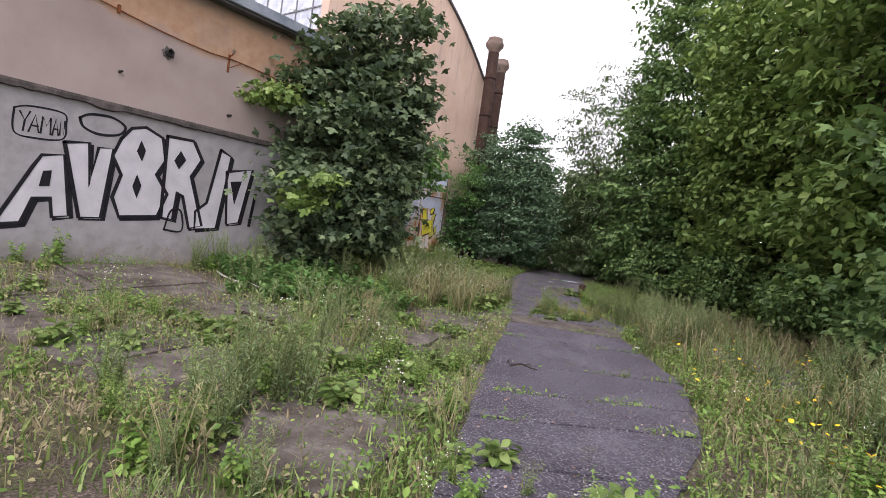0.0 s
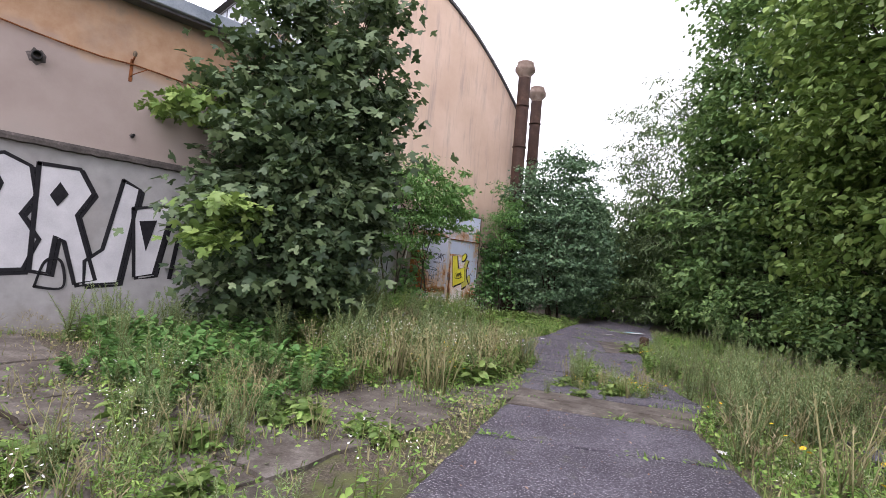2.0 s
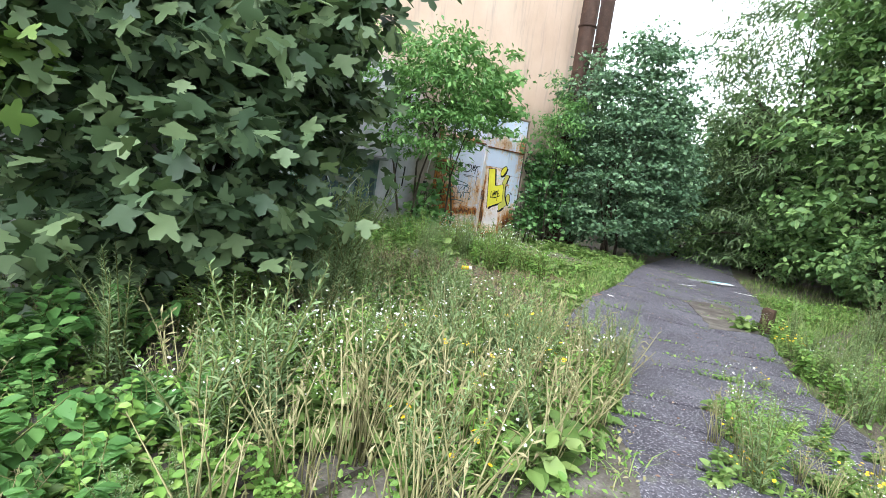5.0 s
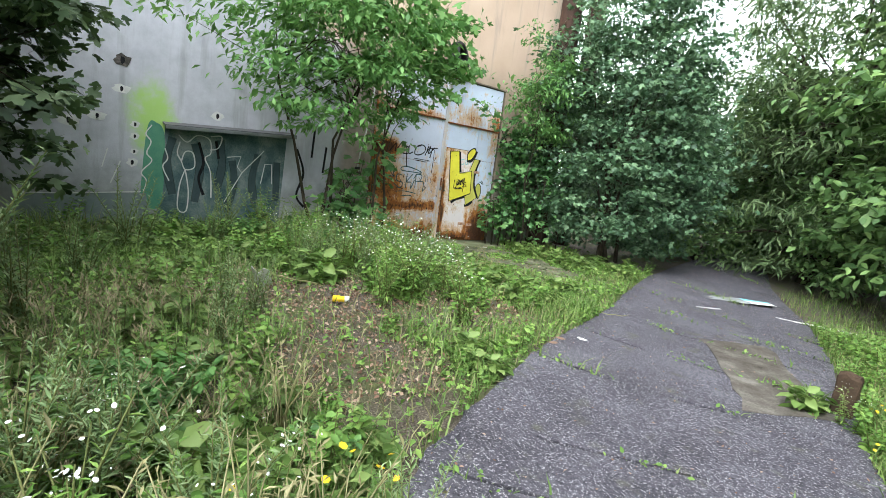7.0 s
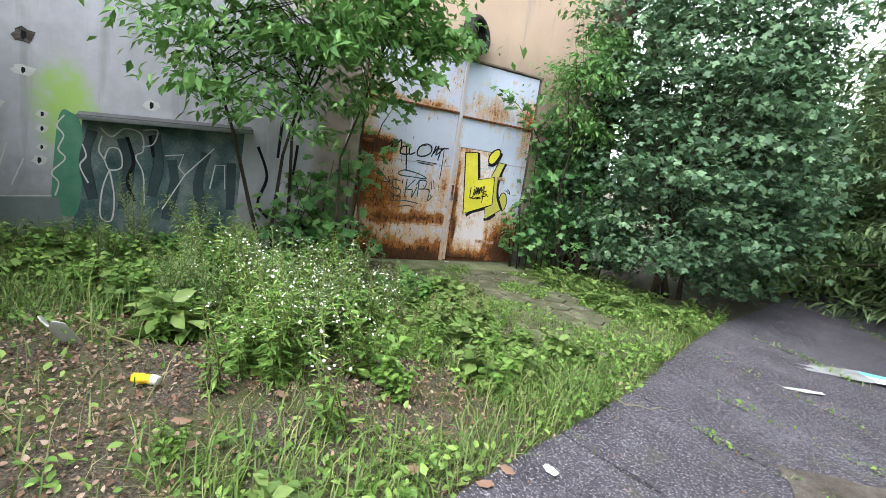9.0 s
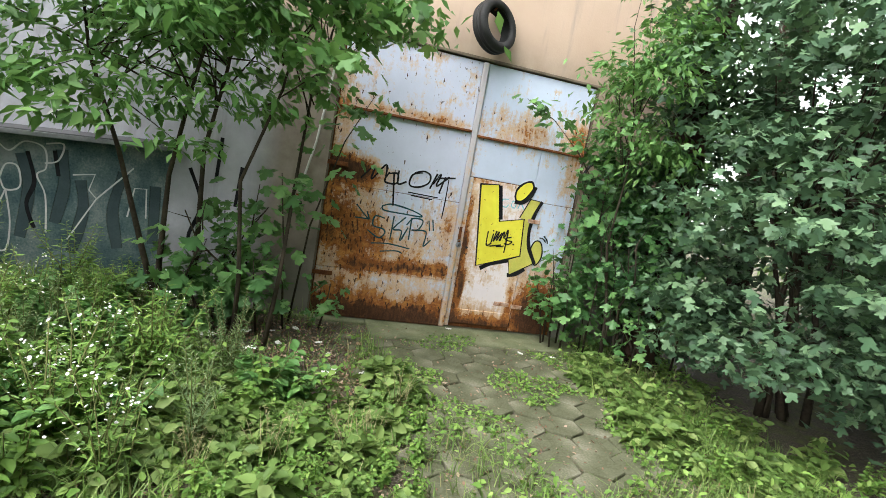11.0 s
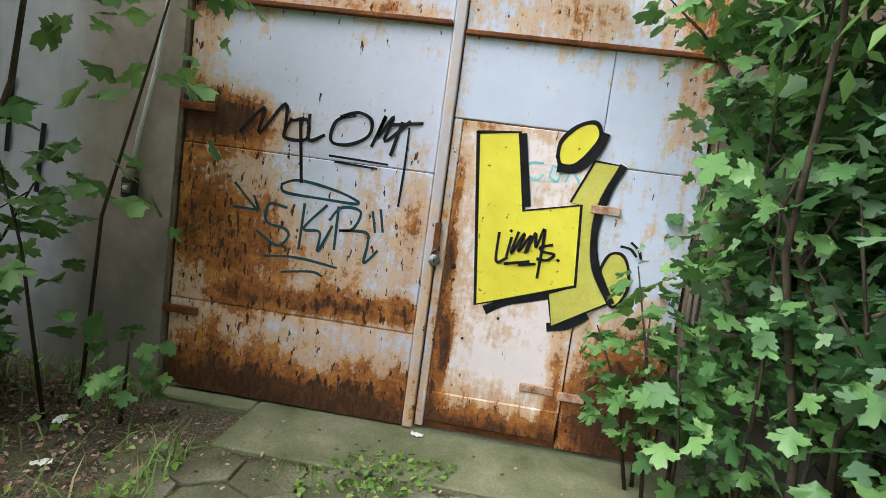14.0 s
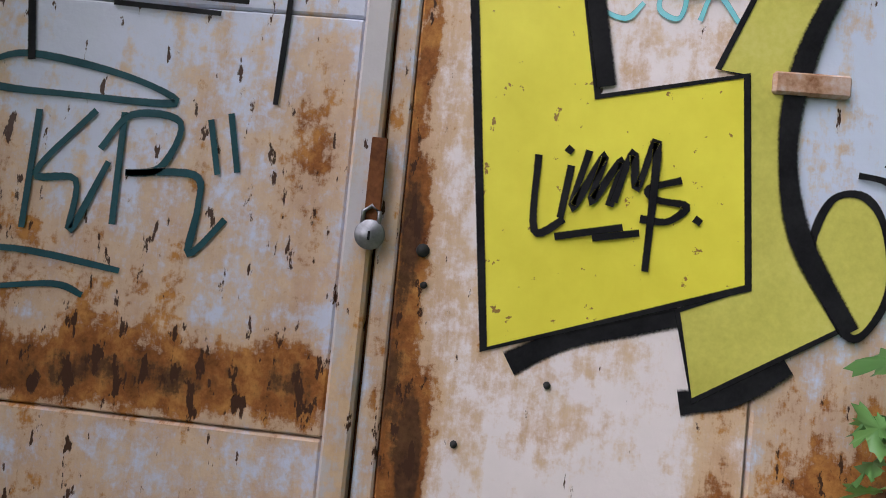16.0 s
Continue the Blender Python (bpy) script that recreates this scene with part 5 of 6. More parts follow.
sow("mugwort", 5, -8.4, -7.4, 4.5, 8.0, 0.7)
sow("elder_seedling", 20, -7.6, -5.6, 6.6, 8.4, 1.15, 0.7)
sow("elder_seedling", 14, -7.4, -4.4, 5.8, 8.0, 0.7, 0.7)
sow("mugwort", 26, -7.6, -3.4, 5.0, 8.6, 0.42, 0.7, left_of_lane)
sow("seed_grass", 12, -7.0, -3.4, 5.0, 8.6, 0.5, 0.7, left_of_lane)
sow("nettle_herb", 18, -7.4, -5.0, 7.0, 9.6, 0.8, 0.7)
sow("goldenrod", 8, -7.4, -5.6, 8.6, 10.0, 0.7, 1.0)
# tall belt between yard and asphalt bend
sow("nettle_herb", 16, -7.4, -4.8, 9.6, 11.7, 0.9, 0.5)
sow("nettle_herb", 18, -8.0, -4.8, 10.0, 12.4, 0.8, 0.6)
sow("elder_seedling", 12, -8.0, -5.2, 10.4, 12.2, 0.8, 0.6)
sow("seed_grass", 5, -7.6, -5.0, 10.4, 13.4, 0.7, 0.7)
sow("dock_herb", 34, -9.2, -5.0, 10.4, 14.0, 0.75, 0.5)
sow("mugwort", 9, -8.8, -5.6, 9.6, 11.6, 0.9, 0.9)
sow("fleabane", 12, -7.6, -5.4, 9.3, 11.8, 0.9, 0.9)
sow("mugwort", 8, -6.6, -4.6, 9.2, 11.2, 0.75, 0.75)
sow("seed_grass", 8, -7.0, -4.2, 9.2, 11.6, 0.8, 0.7)
sow("hawkweed", 8, -7.0, -4.5, 9.0, 12.5, 1.0, 0.5)
# thick tall belt where the lane begins to bend
sow("mugwort", 12, -7.4, -4.6, 9.6, 11.9, 0.8, 0.6)
sow("mugwort", 14, -8.9, -7.5, 9.5, 10.6, 1.35, 0.9)
sow("fleabane", 14, -6.8, -4.0, 8.9, 11.2, 1.2, 0.5)
sow("dock_herb", 40, -7.0, -4.4, 9.0, 11.8, 1.1, 0.45)
sow("seed_grass", 30, -7.2, -4.0, 9.0, 12.2, 0.9, 0.45)
sow("nettle_herb", 34, -7.2, -4.0, 9.0, 11.8, 0.85, 0.45)
sow("hawkweed", 14, -6.6, -3.2, 9.4, 12.4, 1.3, 0.4)
sow("mugwort", 22, -3.6, -1.4, 10.0, 13.4, 0.75, 0.9, right_of_lane)
# tall weeds about the start
sow("mugwort", 8, -3.6, -2.0, 3.4, 4.8, 0.8, 0.9, left_of_lane)
sow("dock_herb", 40, -6.5, -1.7, 3.4, 8.0, 0.7, 0.4, left_of_lane)
sow("elder_seedling", 14, -7.0, -4.8, 6.4, 8.2, 1.0, 0.7)
sow("mugwort", 12, -8.2, -5.2, 5.0, 7.6, 0.7, 0.7)
sow("seed_grass", 14, -7.5, -1.6, 3.4, 8.4, 0.6, 0.7, left_of_lane)
sow("goldenrod", 12, -6.5, -2.0, 3.8, 7.2, 0.5, 0.7, left_of_lane)
sow("seed_grass", 30, -2.6, 2.0, 5.5, 14.0, 0.85, 0.8, right_of_lane)
# before the hall wall
sow("nettle_herb", 36, -13.0, -8.6, 11.0, 16.4, 0.95, 0.6)
sow("mugwort", 12, -12.6, -8.6, 11.2, 15.8, 0.9, 0.8)
sow("fleabane", 10, -12.4, -9.6, 13.4, 15.6, 1.25, 0.8)
sow("elder_seedling", 16, -13.0, -9.6, 13.0, 16.4, 1.0, 0.8)
sow("nettle_herb", 26, -12.2, -9.4, 15.6, 17.2, 0.55, 0.4)
sow("dock_herb", 50, -13.0, -8.4, 11.6, 17.4, 0.9, 0.5)
sow("dock_herb", 40, -11.8, -9.8, 15.2, 17.2, 0.8, 0.35)
sow("seed_grass", 8, -11.8, -9.8, 15.0, 17.0, 0.5, 0.5)
sow("fleabane", 10, -10.8, -8.8, 13.4, 15.2, 1.4, 0.8)
sow("nettle_herb", 14, -10.6, -9.0, 13.6, 15.0, 1.1, 0.8)
sow("goldenrod", 8, -12.8, -10.6, 13.6, 16.2, 0.9, 0.8)
sow("dock_herb", 30, -12.6, -9.4, 19.0, 20.8, 0.9, 0.5)
sow("nettle_herb", 8, -12.6, -9.6, 19.4, 21.0, 0.6, 0.6)
# verge on the far side of the lane
sow("seed_grass", 12, -3.0, 2.5, 4.5, 15.0, 0.8, 0.8, right_of_lane)
sow("mugwort", 34, -2.6, 1.4, 5.5, 12.5, 0.6, 0.9, right_of_lane)
sow("fleabane", 14, -2.6, 1.4, 5.5, 12.5, 0.8, 0.7, right_of_lane)
sow("nettle_herb", 14, -2.6, 1.4, 5.5, 12.5, 0.6, 0.7, right_of_lane)
sow("nettle_herb", 8, -4.0, 2.0, 5.0, 18.0, 0.8, 0.8, right_of_lane)
sow("hawkweed", 16, -2.6, 0.8, 5.5, 12.0, 1.1, 0.6, right_of_lane)
sow("mugwort", 10, -5.0, 1.6, 7.0, 18.5, 0.9, 1.0, right_of_lane)
sow("nettle_herb", 10, -6.4, -5.2, 16.2, 19.2, 0.8, 0.6)
sow("hawkweed", 6, -6.0, -4.6, 14.6, 16.6, 1.0, 0.5)
sow("nettle_herb", 10, -5.3, -3.6, 12.8, 15.6, 0.9, 0.6)
sow("mugwort", 9, -5.2, -3.6, 12.8, 15.6, 0.6, 0.7)
sow("fleabane", 6, -5.2, -3.6, 13.0, 15.6, 0.8, 0.7)
for x, y, k, q in ((-8.8, 12.5, "mugwort", 0.6), (-8.6, 12.2, "mugwort", 0.7), (-9.1, 12.4, "nettle_herb", 0.7), (-8.0, 12.0, "mugwort", 0.65), (-7.2, 12.4, "nettle_herb", 0.6), (-8.2, 13.5, "nettle_herb", 0.5), (-5.35, 16.15, "nettle_herb", 0.8), (-5.5, 16.2, "fleabane", 0.8), (-5.15, 16.3, "mugwort", 0.6), (-5.75, 16.25, "dock_herb", 0.9), (-5.2, 15.8, "nettle_herb", 0.7)):
    plant(k, x, y, q)
# flowering clump beside the can
for i in range(16):
    plant(("fleabane", "nettle_herb", "fleabane", "goldenrod")[i % 4], -8.95 + 0.28 * wr.normal(), 14.35 + 0.3 * wr.normal(), (1.5, 1.1, 1.3, 0.9)[i % 4])
for i in range(14):
    plant(("mugwort", "nettle_herb", "dock_herb")[i % 3], -10.2 + 0.5 * wr.normal(), 13.9 + 0.4 * wr.normal(), (0.7, 0.9, 1.2)[i % 3])
# low weeds that cross the lane where the slab ends
for i in range(140):
    x = wr.uniform(-5.6, -3.3)
    y = 11.75 + wr.normal() * 0.45 - 0.25 * (x + 4.8)
    if off_path(np.array([x]), np.array([y]))[0] > 0.3:
        plant(("dock_herb", "nettle_herb", "hawkweed", "seed_grass", "fleabane")[i % 5], x, y, (0.5, 0.4, 0.6, 0.45, 0.5)[i % 5])
for i in range(16):
    x = wr.uniform(-1.6, 0.4)
    plant(("dock_herb", "nettle_herb", "fleabane")[i % 3], x, 4.5 + 0.3 * wr.normal(), (0.7, 0.5, 0.5)[i % 3])
# taller weeds in the gap of the lane behind the concrete strip
for i in range(60):
    x = wr.uniform(-5.9, -4.0)
    y = 11.15 + 0.35 * wr.normal() - 0.5 * (x + 4.8)
    if off_path(np.array([x]), np.array([y]))[0] > 0.42:
        k = ("mugwort", "seed_grass", "fleabane", "goldenrod", "nettle_herb")[i % 5]
        plant(k, x, y, (0.7, 0.8, 1.0, 0.6, 0.8)[i % 5])
for ks in PROTO:
    for i, p in enumerate(PROTO[ks]):
        if (ks, i) not in USED:
            p.matrix_basis = pose(-6.5 - i * 0.4, 10.2, gz(-6.5, 10.2))


# ---- spray paint ----
def smooth(pts, n=6):
    P = [np.array(p, float) for p in pts]
    out = []
    for i in range(len(P) - 1):
        a, b, c, d = P[max(i - 1, 0)], P[i], P[i + 1], P[min(i + 2, len(P) - 1)]
        for k in range(n):
            t = k / n
            out.append(0.5 * ((2 * b) + (c - a) * t + (2 * a - 5 * b + 4 * c - d) * t * t + (3 * b - a - 3 * c + d) * t ** 3))
    return out + [P[-1]]


def sprayed(mat):
    """The same paint with feathered edges: it covers less where the mist thins out."""
    m = mat.copy()
    m.name = mat.name + "_mist"
    t = m.node_tree
    at_ = t.nodes.new("ShaderNodeAttribute")
    at_.attribute_name = "cover"
    c = t.nodes.new("ShaderNodeTexCoord").outputs["Object"]
    f = calc(t, "ADD", at_.outputs["Fac"], calc(t, "MULTIPLY", calc(t, "SUBTRACT", noise_of(t, 160.0, 2, coord=c), 0.5), 0.5))
    t.links.new(step(t, f, 0.12, 0.8), t.nodes["Principled BSDF"].inputs["Alpha"])
    return m


MIST = {}


def line_data(pts, w, x, V, F, C, soft=True, closed=False):
    """A sprayed line of width w on a wall face at x, with a thin rim of mist."""
    if closed:
        pts = list(pts) + [pts[0]]
    P = smooth(pts) if soft and len(pts) > 2 else [np.array(p, float) for p in pts]
    n0 = len(V)
    for i, p in enumerate(P):
        d = P[min(i + 1, len(P) - 1)] - P[max(i - 1, 0)]
        d = d / (np.linalg.norm(d) + 1e-9)
        k = w * 0.5 * (1 + 0.12 * math.sin(i * 1.7 + len(V)))
        nrm = np.array((-d[1], d[0]))
        ends = d * k * (1 if i == len(P) - 1 else -1 if i == 0 else 0)
        for s2, cover in ((1.3, 0), (0.72, 1), (-0.72, 1), (-1.3, 0)):
            q = p + ends * 0.6 + nrm * k * s2
            V.append((x, q[0], q[1]))
            C.append(float(cover))
    for i in range(len(P) - 1):
        a = n0 + 4 * i
        F += [(a + j, a + j + 1, a + j + 5, a + j + 4) for j in range(3)]


def lines_mesh(name, strokes, w, x, mat, soft=True, closed=False):
    """One mesh for each stroke."""
    if mat.name not in MIST:
        MIST[mat.name] = sprayed(mat)
    made = []
    for i, s_ in enumerate(strokes):
        V, F, C = [], [], []
        line_data(s_, w, x + 0.0004 * (i % 5), V, F, C, soft, closed)
        me = mesh_of(name, V, F, MIST[mat.name])
        me.attributes.new("cover", "FLOAT", "POINT").data.foreach_set("value", C)
        made.append(me)
    return made


def fill_mesh(name, pts, x, mat, soft=False):
    P = smooth(list(pts) + [pts[0]])[:-1] if soft else pts
    T = geometry.tessellate_polygon([[Vector((p[0], p[1], 0)) for p in P]])
    return mesh_of(name, [(x, p[0], p[1]) for p in P], T, mat)


# silver and black piece on the annex
LET = {
    "a": [(3.85, 0.61), (4.21, 1.43), (4.3, 1.61), (4.56, 1.66), (4.68, 0.81), (4.48, 0.77), (4.44, 1.04), (4.25, 1.01), (4.14, 0.66)],
    "v": [(4.54, 1.84), (4.84, 1.89), (4.89, 1.27), (4.96, 1.85), (5.16, 1.87), (5.08, 0.82), (4.8, 0.8)],
    "eight": [(5.24, 2.04), (5.37, 2.23), (5.57, 2.29), (5.83, 2.18), (5.91, 1.83), (5.79, 1.59), (5.99, 1.3), (5.87, 0.92), (5.32, 0.86), (5.2, 1.15), (5.29, 1.5), (5.15, 1.77)],
    "r": [(5.9, 2.23), (6.32, 2.24), (6.49, 1.95), (6.34, 1.65), (6.62, 0.83), (6.4, 0.77), (6.24, 1.3), (6.15, 1.36), (6.12, 0.89), (5.93, 0.92)],
    "j": [(6.81, 2.19), (7.02, 2.1), (6.88, 0.81), (6.5, 0.76), (6.48, 1.07), (6.66, 1.24)],
    "n": [(6.96, 1.83), (7.46, 1.95), (7.3, 0.95), (7.06, 0.9)]}
piece = empty("graffiti", "large silver and black sprayed graffiti letters on the annex wall", "graffiti", loc=(0, 0, 0))
for i, k in enumerate(LET):
    part("letter_fill", fill_mesh("letter_fill", LET[k], AX + 0.004 + 0.0005 * i, M_silver), piece, "silver letter")
    part("letter_shadow", lines_mesh("letter_shadow", [[(p[0] + 0.035, p[1] - 0.03) for p in LET[k]]], 0.06, AX + 0.0035 - 0.0002 * i, M_black, False, True), piece)
    part("letter_outline", lines_mesh("letter_outline", [LET[k]], 0.05, AX + 0.009 + 0.0005 * i, M_black, False, True), piece)
for e in ([(5.52, 2.08), (5.6, 1.93), (5.56, 1.75), (5.47, 1.9)], [(5.51, 1.55), (5.59, 1.38), (5.54, 1.17), (5.46, 1.35)], [(6.13, 2.04), (6.23, 1.9), (6.13, 1.73), (6.04, 1.86)], [(7.05, 1.67), (7.27, 1.71), (7.17, 1.26)], [(4.33, 1.4), (4.43, 1.42), (4.42, 1.2), (4.3, 1.18)]):
    part("letter_eye", fill_mesh("letter_eye", e, AX + 0.013, M_black), piece)
part("letter_outline", lines_mesh("letter_outline", [[(7.4, 1.55), (7.33, 0.95)], [(7.57, 1.5), (7.51, 0.91)]], 0.06, AX + 0.013, M_black), piece)
part("halo", lines_mesh("halo", [[(4.69, 2.22), (4.82, 2.3), (5.1, 2.32), (5.28, 2.22), (5.2, 2.09), (4.95, 2.04), (4.75, 2.1)]], 0.035, AX + 0.006, M_black, True, True), piece)
part("letter_outline", lines_mesh("letter_outline", [[(6.0, 0.72), (6.06, 1.0), (6.15, 1.08), (6.25, 1.02), (6.28, 0.72)]], 0.03, AX + 0.015, M_black, True, True), piece)
tag = empty("graffiti", "small black hand-sprayed word in a rounded frame", "graffiti")
part("tag_frame", lines_mesh("tag_frame", [[(3.96, 2.17), (4.12, 2.23), (4.49, 2.23), (4.54, 2.07), (4.51, 1.87), (4.21, 1.82), (3.98, 1.86)]], 0.022, AX + 0.004, M_black, True, True), tag)
part("tag_word", lines_mesh("tag_word", [[(4.02, 2.14), (4.08, 2.03), (4.13, 2.16)], [(4.08, 2.03), (4.07, 1.89)], [(4.13, 1.89), (4.19, 2.13), (4.24, 1.9)], [(4.15, 1.98), (4.23, 1.98)],
     [(4.26, 1.9), (4.27, 2.13), (4.32, 2.01), (4.36, 2.13), (4.37, 1.9)], [(4.39, 1.9), (4.42, 2.13), (4.46, 1.91)], [(4.4, 1.99), (4.45, 1.99)], [(4.475, 1.92), (4.475, 2.12), (4.52, 1.93), (4.52, 2.12)]], 0.022, AX + 0.005, M_black, False), tag)

# yellow letters and scrawls on the gate
YX = GX + 0.0065
LY = [(18.19, 2.01), (18.45, 2.04), (18.54, 1.56), (18.89, 1.64), (18.93, 1.13), (18.32, 0.92)]
IY = [(18.93, 1.92), (19.1, 1.91), (19.03, 1.72), (18.99, 1.5), (19.03, 1.27), (19.16, 1.06), (18.82, 0.85), (18.77, 1.06), (18.93, 1.13), (18.89, 1.64), (18.82, 1.65)]
DOT = [(18.7, 1.92), (18.71, 2.02), (18.8, 2.12), (18.9, 2.15), (18.94, 2.08), (18.9, 1.98), (18.81, 1.88), (18.73, 1.87)]
BALL = [(19.07, 1.18), (19.07, 1.27), (19.11, 1.36), (19.18, 1.37), (19.23, 1.3), (19.25, 1.16), (19.2, 1.05), (19.15, 1.05)]
yellow = empty("graffiti", "yellow and black sprayed letters on the rusty wicket door", "graffiti")
for k, (P, soft) in enumerate(((IY, False), (LY, False), (DOT, True), (BALL, True))):
    part("letter_fill", fill_mesh("letter_fill", P, YX + 0.0004 * k, M_spray_faded if k in (0, 3) else M_spray, soft), yellow, "yellow letter")
    part("letter_outline", lines_mesh("letter_outline", [P], (0.014, 0.022, 0.026, 0.018)[k], YX + 0.002 + 0.0004 * k, M_black, soft, True), yellow)
part("letter_shadow", lines_mesh("letter_shadow", [[(19.1, 1.9), (19.03, 1.72), (18.995, 1.5), (19.035, 1.27), (19.16, 1.06)], [(18.47, 2.02), (18.555, 1.6)], [(18.72, 1.85), (18.82, 1.86), (18.93, 1.97), (18.965, 2.08)]], 0.05, YX + 0.0042, M_black), yellow)
part("letter_shadow", lines_mesh("letter_shadow", [[(18.4, 0.9), (18.55, 0.985), (18.76, 1.045)], [(18.81, 0.845), (18.9, 0.87), (19.02, 0.95)]], 0.06, YX - 0.001, M_black), yellow)
part("scrawl", lines_mesh("scrawl", [[(18.41, 1.4), (18.415, 1.22), (18.48, 1.25)], [(18.49, 1.38), (18.475, 1.26)], [(18.48, 1.425), (18.487, 1.42)], [(18.53, 1.42), (18.5, 1.28), (18.57, 1.42), (18.545, 1.3), (18.61, 1.41), (18.59, 1.3)],
     [(18.6, 1.31), (18.635, 1.43), (18.65, 1.34), (18.69, 1.46), (18.685, 1.15)], [(18.75, 1.37), (18.68, 1.345), (18.7, 1.32), (18.77, 1.31), (18.73, 1.27), (18.67, 1.27)], [(18.47, 1.21), (18.62, 1.245)], [(18.56, 1.215), (18.66, 1.235)], [(18.795, 1.28), (18.803, 1.275)]], 0.018, YX + 0.0056, M_black), yellow, "black hand-sprayed scrawl")
part("scrawl", lines_mesh("scrawl", [[(18.62, 1.87), (18.54, 1.86), (18.525, 1.79), (18.59, 1.76), (18.63, 1.8)], [(18.68, 1.86), (18.67, 1.79), (18.72, 1.77), (18.73, 1.84), (18.68, 1.86)], [(18.77, 1.77), (18.8, 1.84), (18.86, 1.77)]], 0.012, YX + 0.0005, M_cyan), yellow, "faint light blue scrawl")
part("scrawl", lines_mesh("scrawl", [[(19.17, 1.42), (19.23, 1.41), (19.27, 1.37)], [(19.23, 1.45), (19.28, 1.41), (19.3, 1.36)]], 0.016, YX, M_black), yellow)
TX = GX + 0.003
words = empty("graffiti", "black and dark teal scrawled words on the rusted gate leaf", "graffiti")
part("scrawl", lines_mesh("scrawl", [[(16.63, 1.83), (16.78, 2.0), (16.76, 1.83), (16.92, 2.04), (16.93, 1.83)], [(16.97, 1.95), (16.93, 1.83), (17.08, 1.83), (17.08, 1.95), (16.98, 1.94)], [(17.03, 1.96), (17.08, 1.55)],
     [(17.09, 1.99), (17.1, 1.83), (17.2, 1.87)], [(17.39, 2.02), (17.27, 1.97), (17.25, 1.84), (17.37, 1.83), (17.49, 1.9), (17.5, 2.0), (17.41, 2.04), (17.3, 2.0)],
     [(17.52, 1.84), (17.59, 2.04), (17.55, 1.9), (17.64, 2.04), (17.6, 1.88), (17.75, 2.02)], [(17.65, 1.8), (17.7, 2.01)], [(17.64, 1.99), (17.83, 2.02)]], 0.022, TX, M_black), words, "black scrawled word")
part("scrawl", lines_mesh("scrawl", [[(17.75, 1.98), (17.75, 1.73), (17.74, 1.48)], [(17.29, 1.71), (17.57, 1.7)], [(17.25, 1.745), (17.64, 1.735)]], 0.014, TX + 0.0022, M_black), words)
part("scrawl", lines_mesh("scrawl", [[(17.0, 1.37), (16.88, 1.38), (16.87, 1.26), (17.0, 1.23), (17.03, 1.18), (16.96, 1.11), (16.81, 1.19)], [(17.12, 1.41), (17.11, 1.11)], [(17.27, 1.42), (17.13, 1.25), (17.24, 1.24), (17.24, 1.11), (17.32, 1.29)], [(17.35, 1.42), (17.35, 1.14)],
     [(17.3, 1.33), (17.37, 1.42), (17.5, 1.41), (17.46, 1.29), (17.37, 1.27), (17.55, 1.28), (17.57, 1.2), (17.56, 1.08), (17.64, 1.17)], [(16.95, 1.52), (17.07, 1.56), (17.34, 1.52), (17.48, 1.46), (17.22, 1.46), (16.98, 1.47), (16.95, 1.52)]], 0.018, TX + 0.0005, M_teal_line), words, "dark teal scrawled word")
part("scrawl", lines_mesh("scrawl", [[(16.63, 1.33), (16.8, 1.33)], [(16.63, 1.49), (16.8, 1.33), (16.77, 1.42)], [(16.88, 1.03), (17.1, 1.05), (17.38, 1.02)], [(17.01, 0.94), (17.21, 0.97), (17.29, 0.95)], [(17.58, 1.42), (17.61, 1.29)], [(17.63, 1.44), (17.66, 1.3)]], 0.016, TX + 0.001, M_teal_line), words)

# faded mural and sheet canopy on the hall wall
HX = GX + 0.02
mural = empty("graffiti", "faded dark teal mural with pale outlines on the factory wall", "graffiti")
part("mural_ground", fill_mesh("mural_ground", [(12.55, 0.1), (14.45, 0.1), (14.5, 1.78), (12.62, 1.7)], HX + 0.004, M_mural), mural)
part("mural_ground", fill_mesh("mural_ground", [(12.32, 0.5), (12.6, 0.5), (12.62, 1.5), (12.5, 1.72), (12.38, 1.6)], HX + 0.005, M_mural_green, True), mural)
part("mural_ground", fill_mesh("mural_ground", [(10.9, 0.1), (12.5, 0.1), (12.4, 0.66), (10.9, 0.56)], HX + 0.006, M_mural_low), mural)
part("mural_line", lines_mesh("mural_line", [[(12.44, 1.67), (12.37, 1.54), (12.44, 1.43), (12.39, 1.26), (12.46, 1.15), (12.33, 0.97), (12.4, 0.85), (12.37, 0.69)], [(12.63, 1.35), (12.67, 1.21), (12.61, 1.08), (12.7, 0.88)],
     [(12.81, 1.58), (12.93, 1.49), (13.07, 1.61), (13.25, 1.57), (13.28, 1.36), (13.2, 1.27), (13.29, 1.06), (13.32, 0.66)], [(12.83, 1.48), (12.8, 1.31), (12.86, 1.19), (12.92, 1.07), (13.05, 1.12), (13.02, 1.33), (12.91, 1.34), (12.86, 1.19)],
     [(12.92, 1.07), (12.85, 0.81), (12.84, 0.46), (12.96, 0.42), (12.98, 0.73), (12.92, 1.07)], [(13.27, 1.62), (13.43, 1.64), (13.39, 1.46), (13.27, 1.41)], [(11.61, 2.0), (11.64, 1.88), (11.55, 1.68), (11.56, 1.57)], [(12.06, 1.1), (11.95, 0.78)], [(11.9, 1.26), (11.84, 1.0)]], 0.018, HX + 0.009, M_pale), mural, "pale outline")
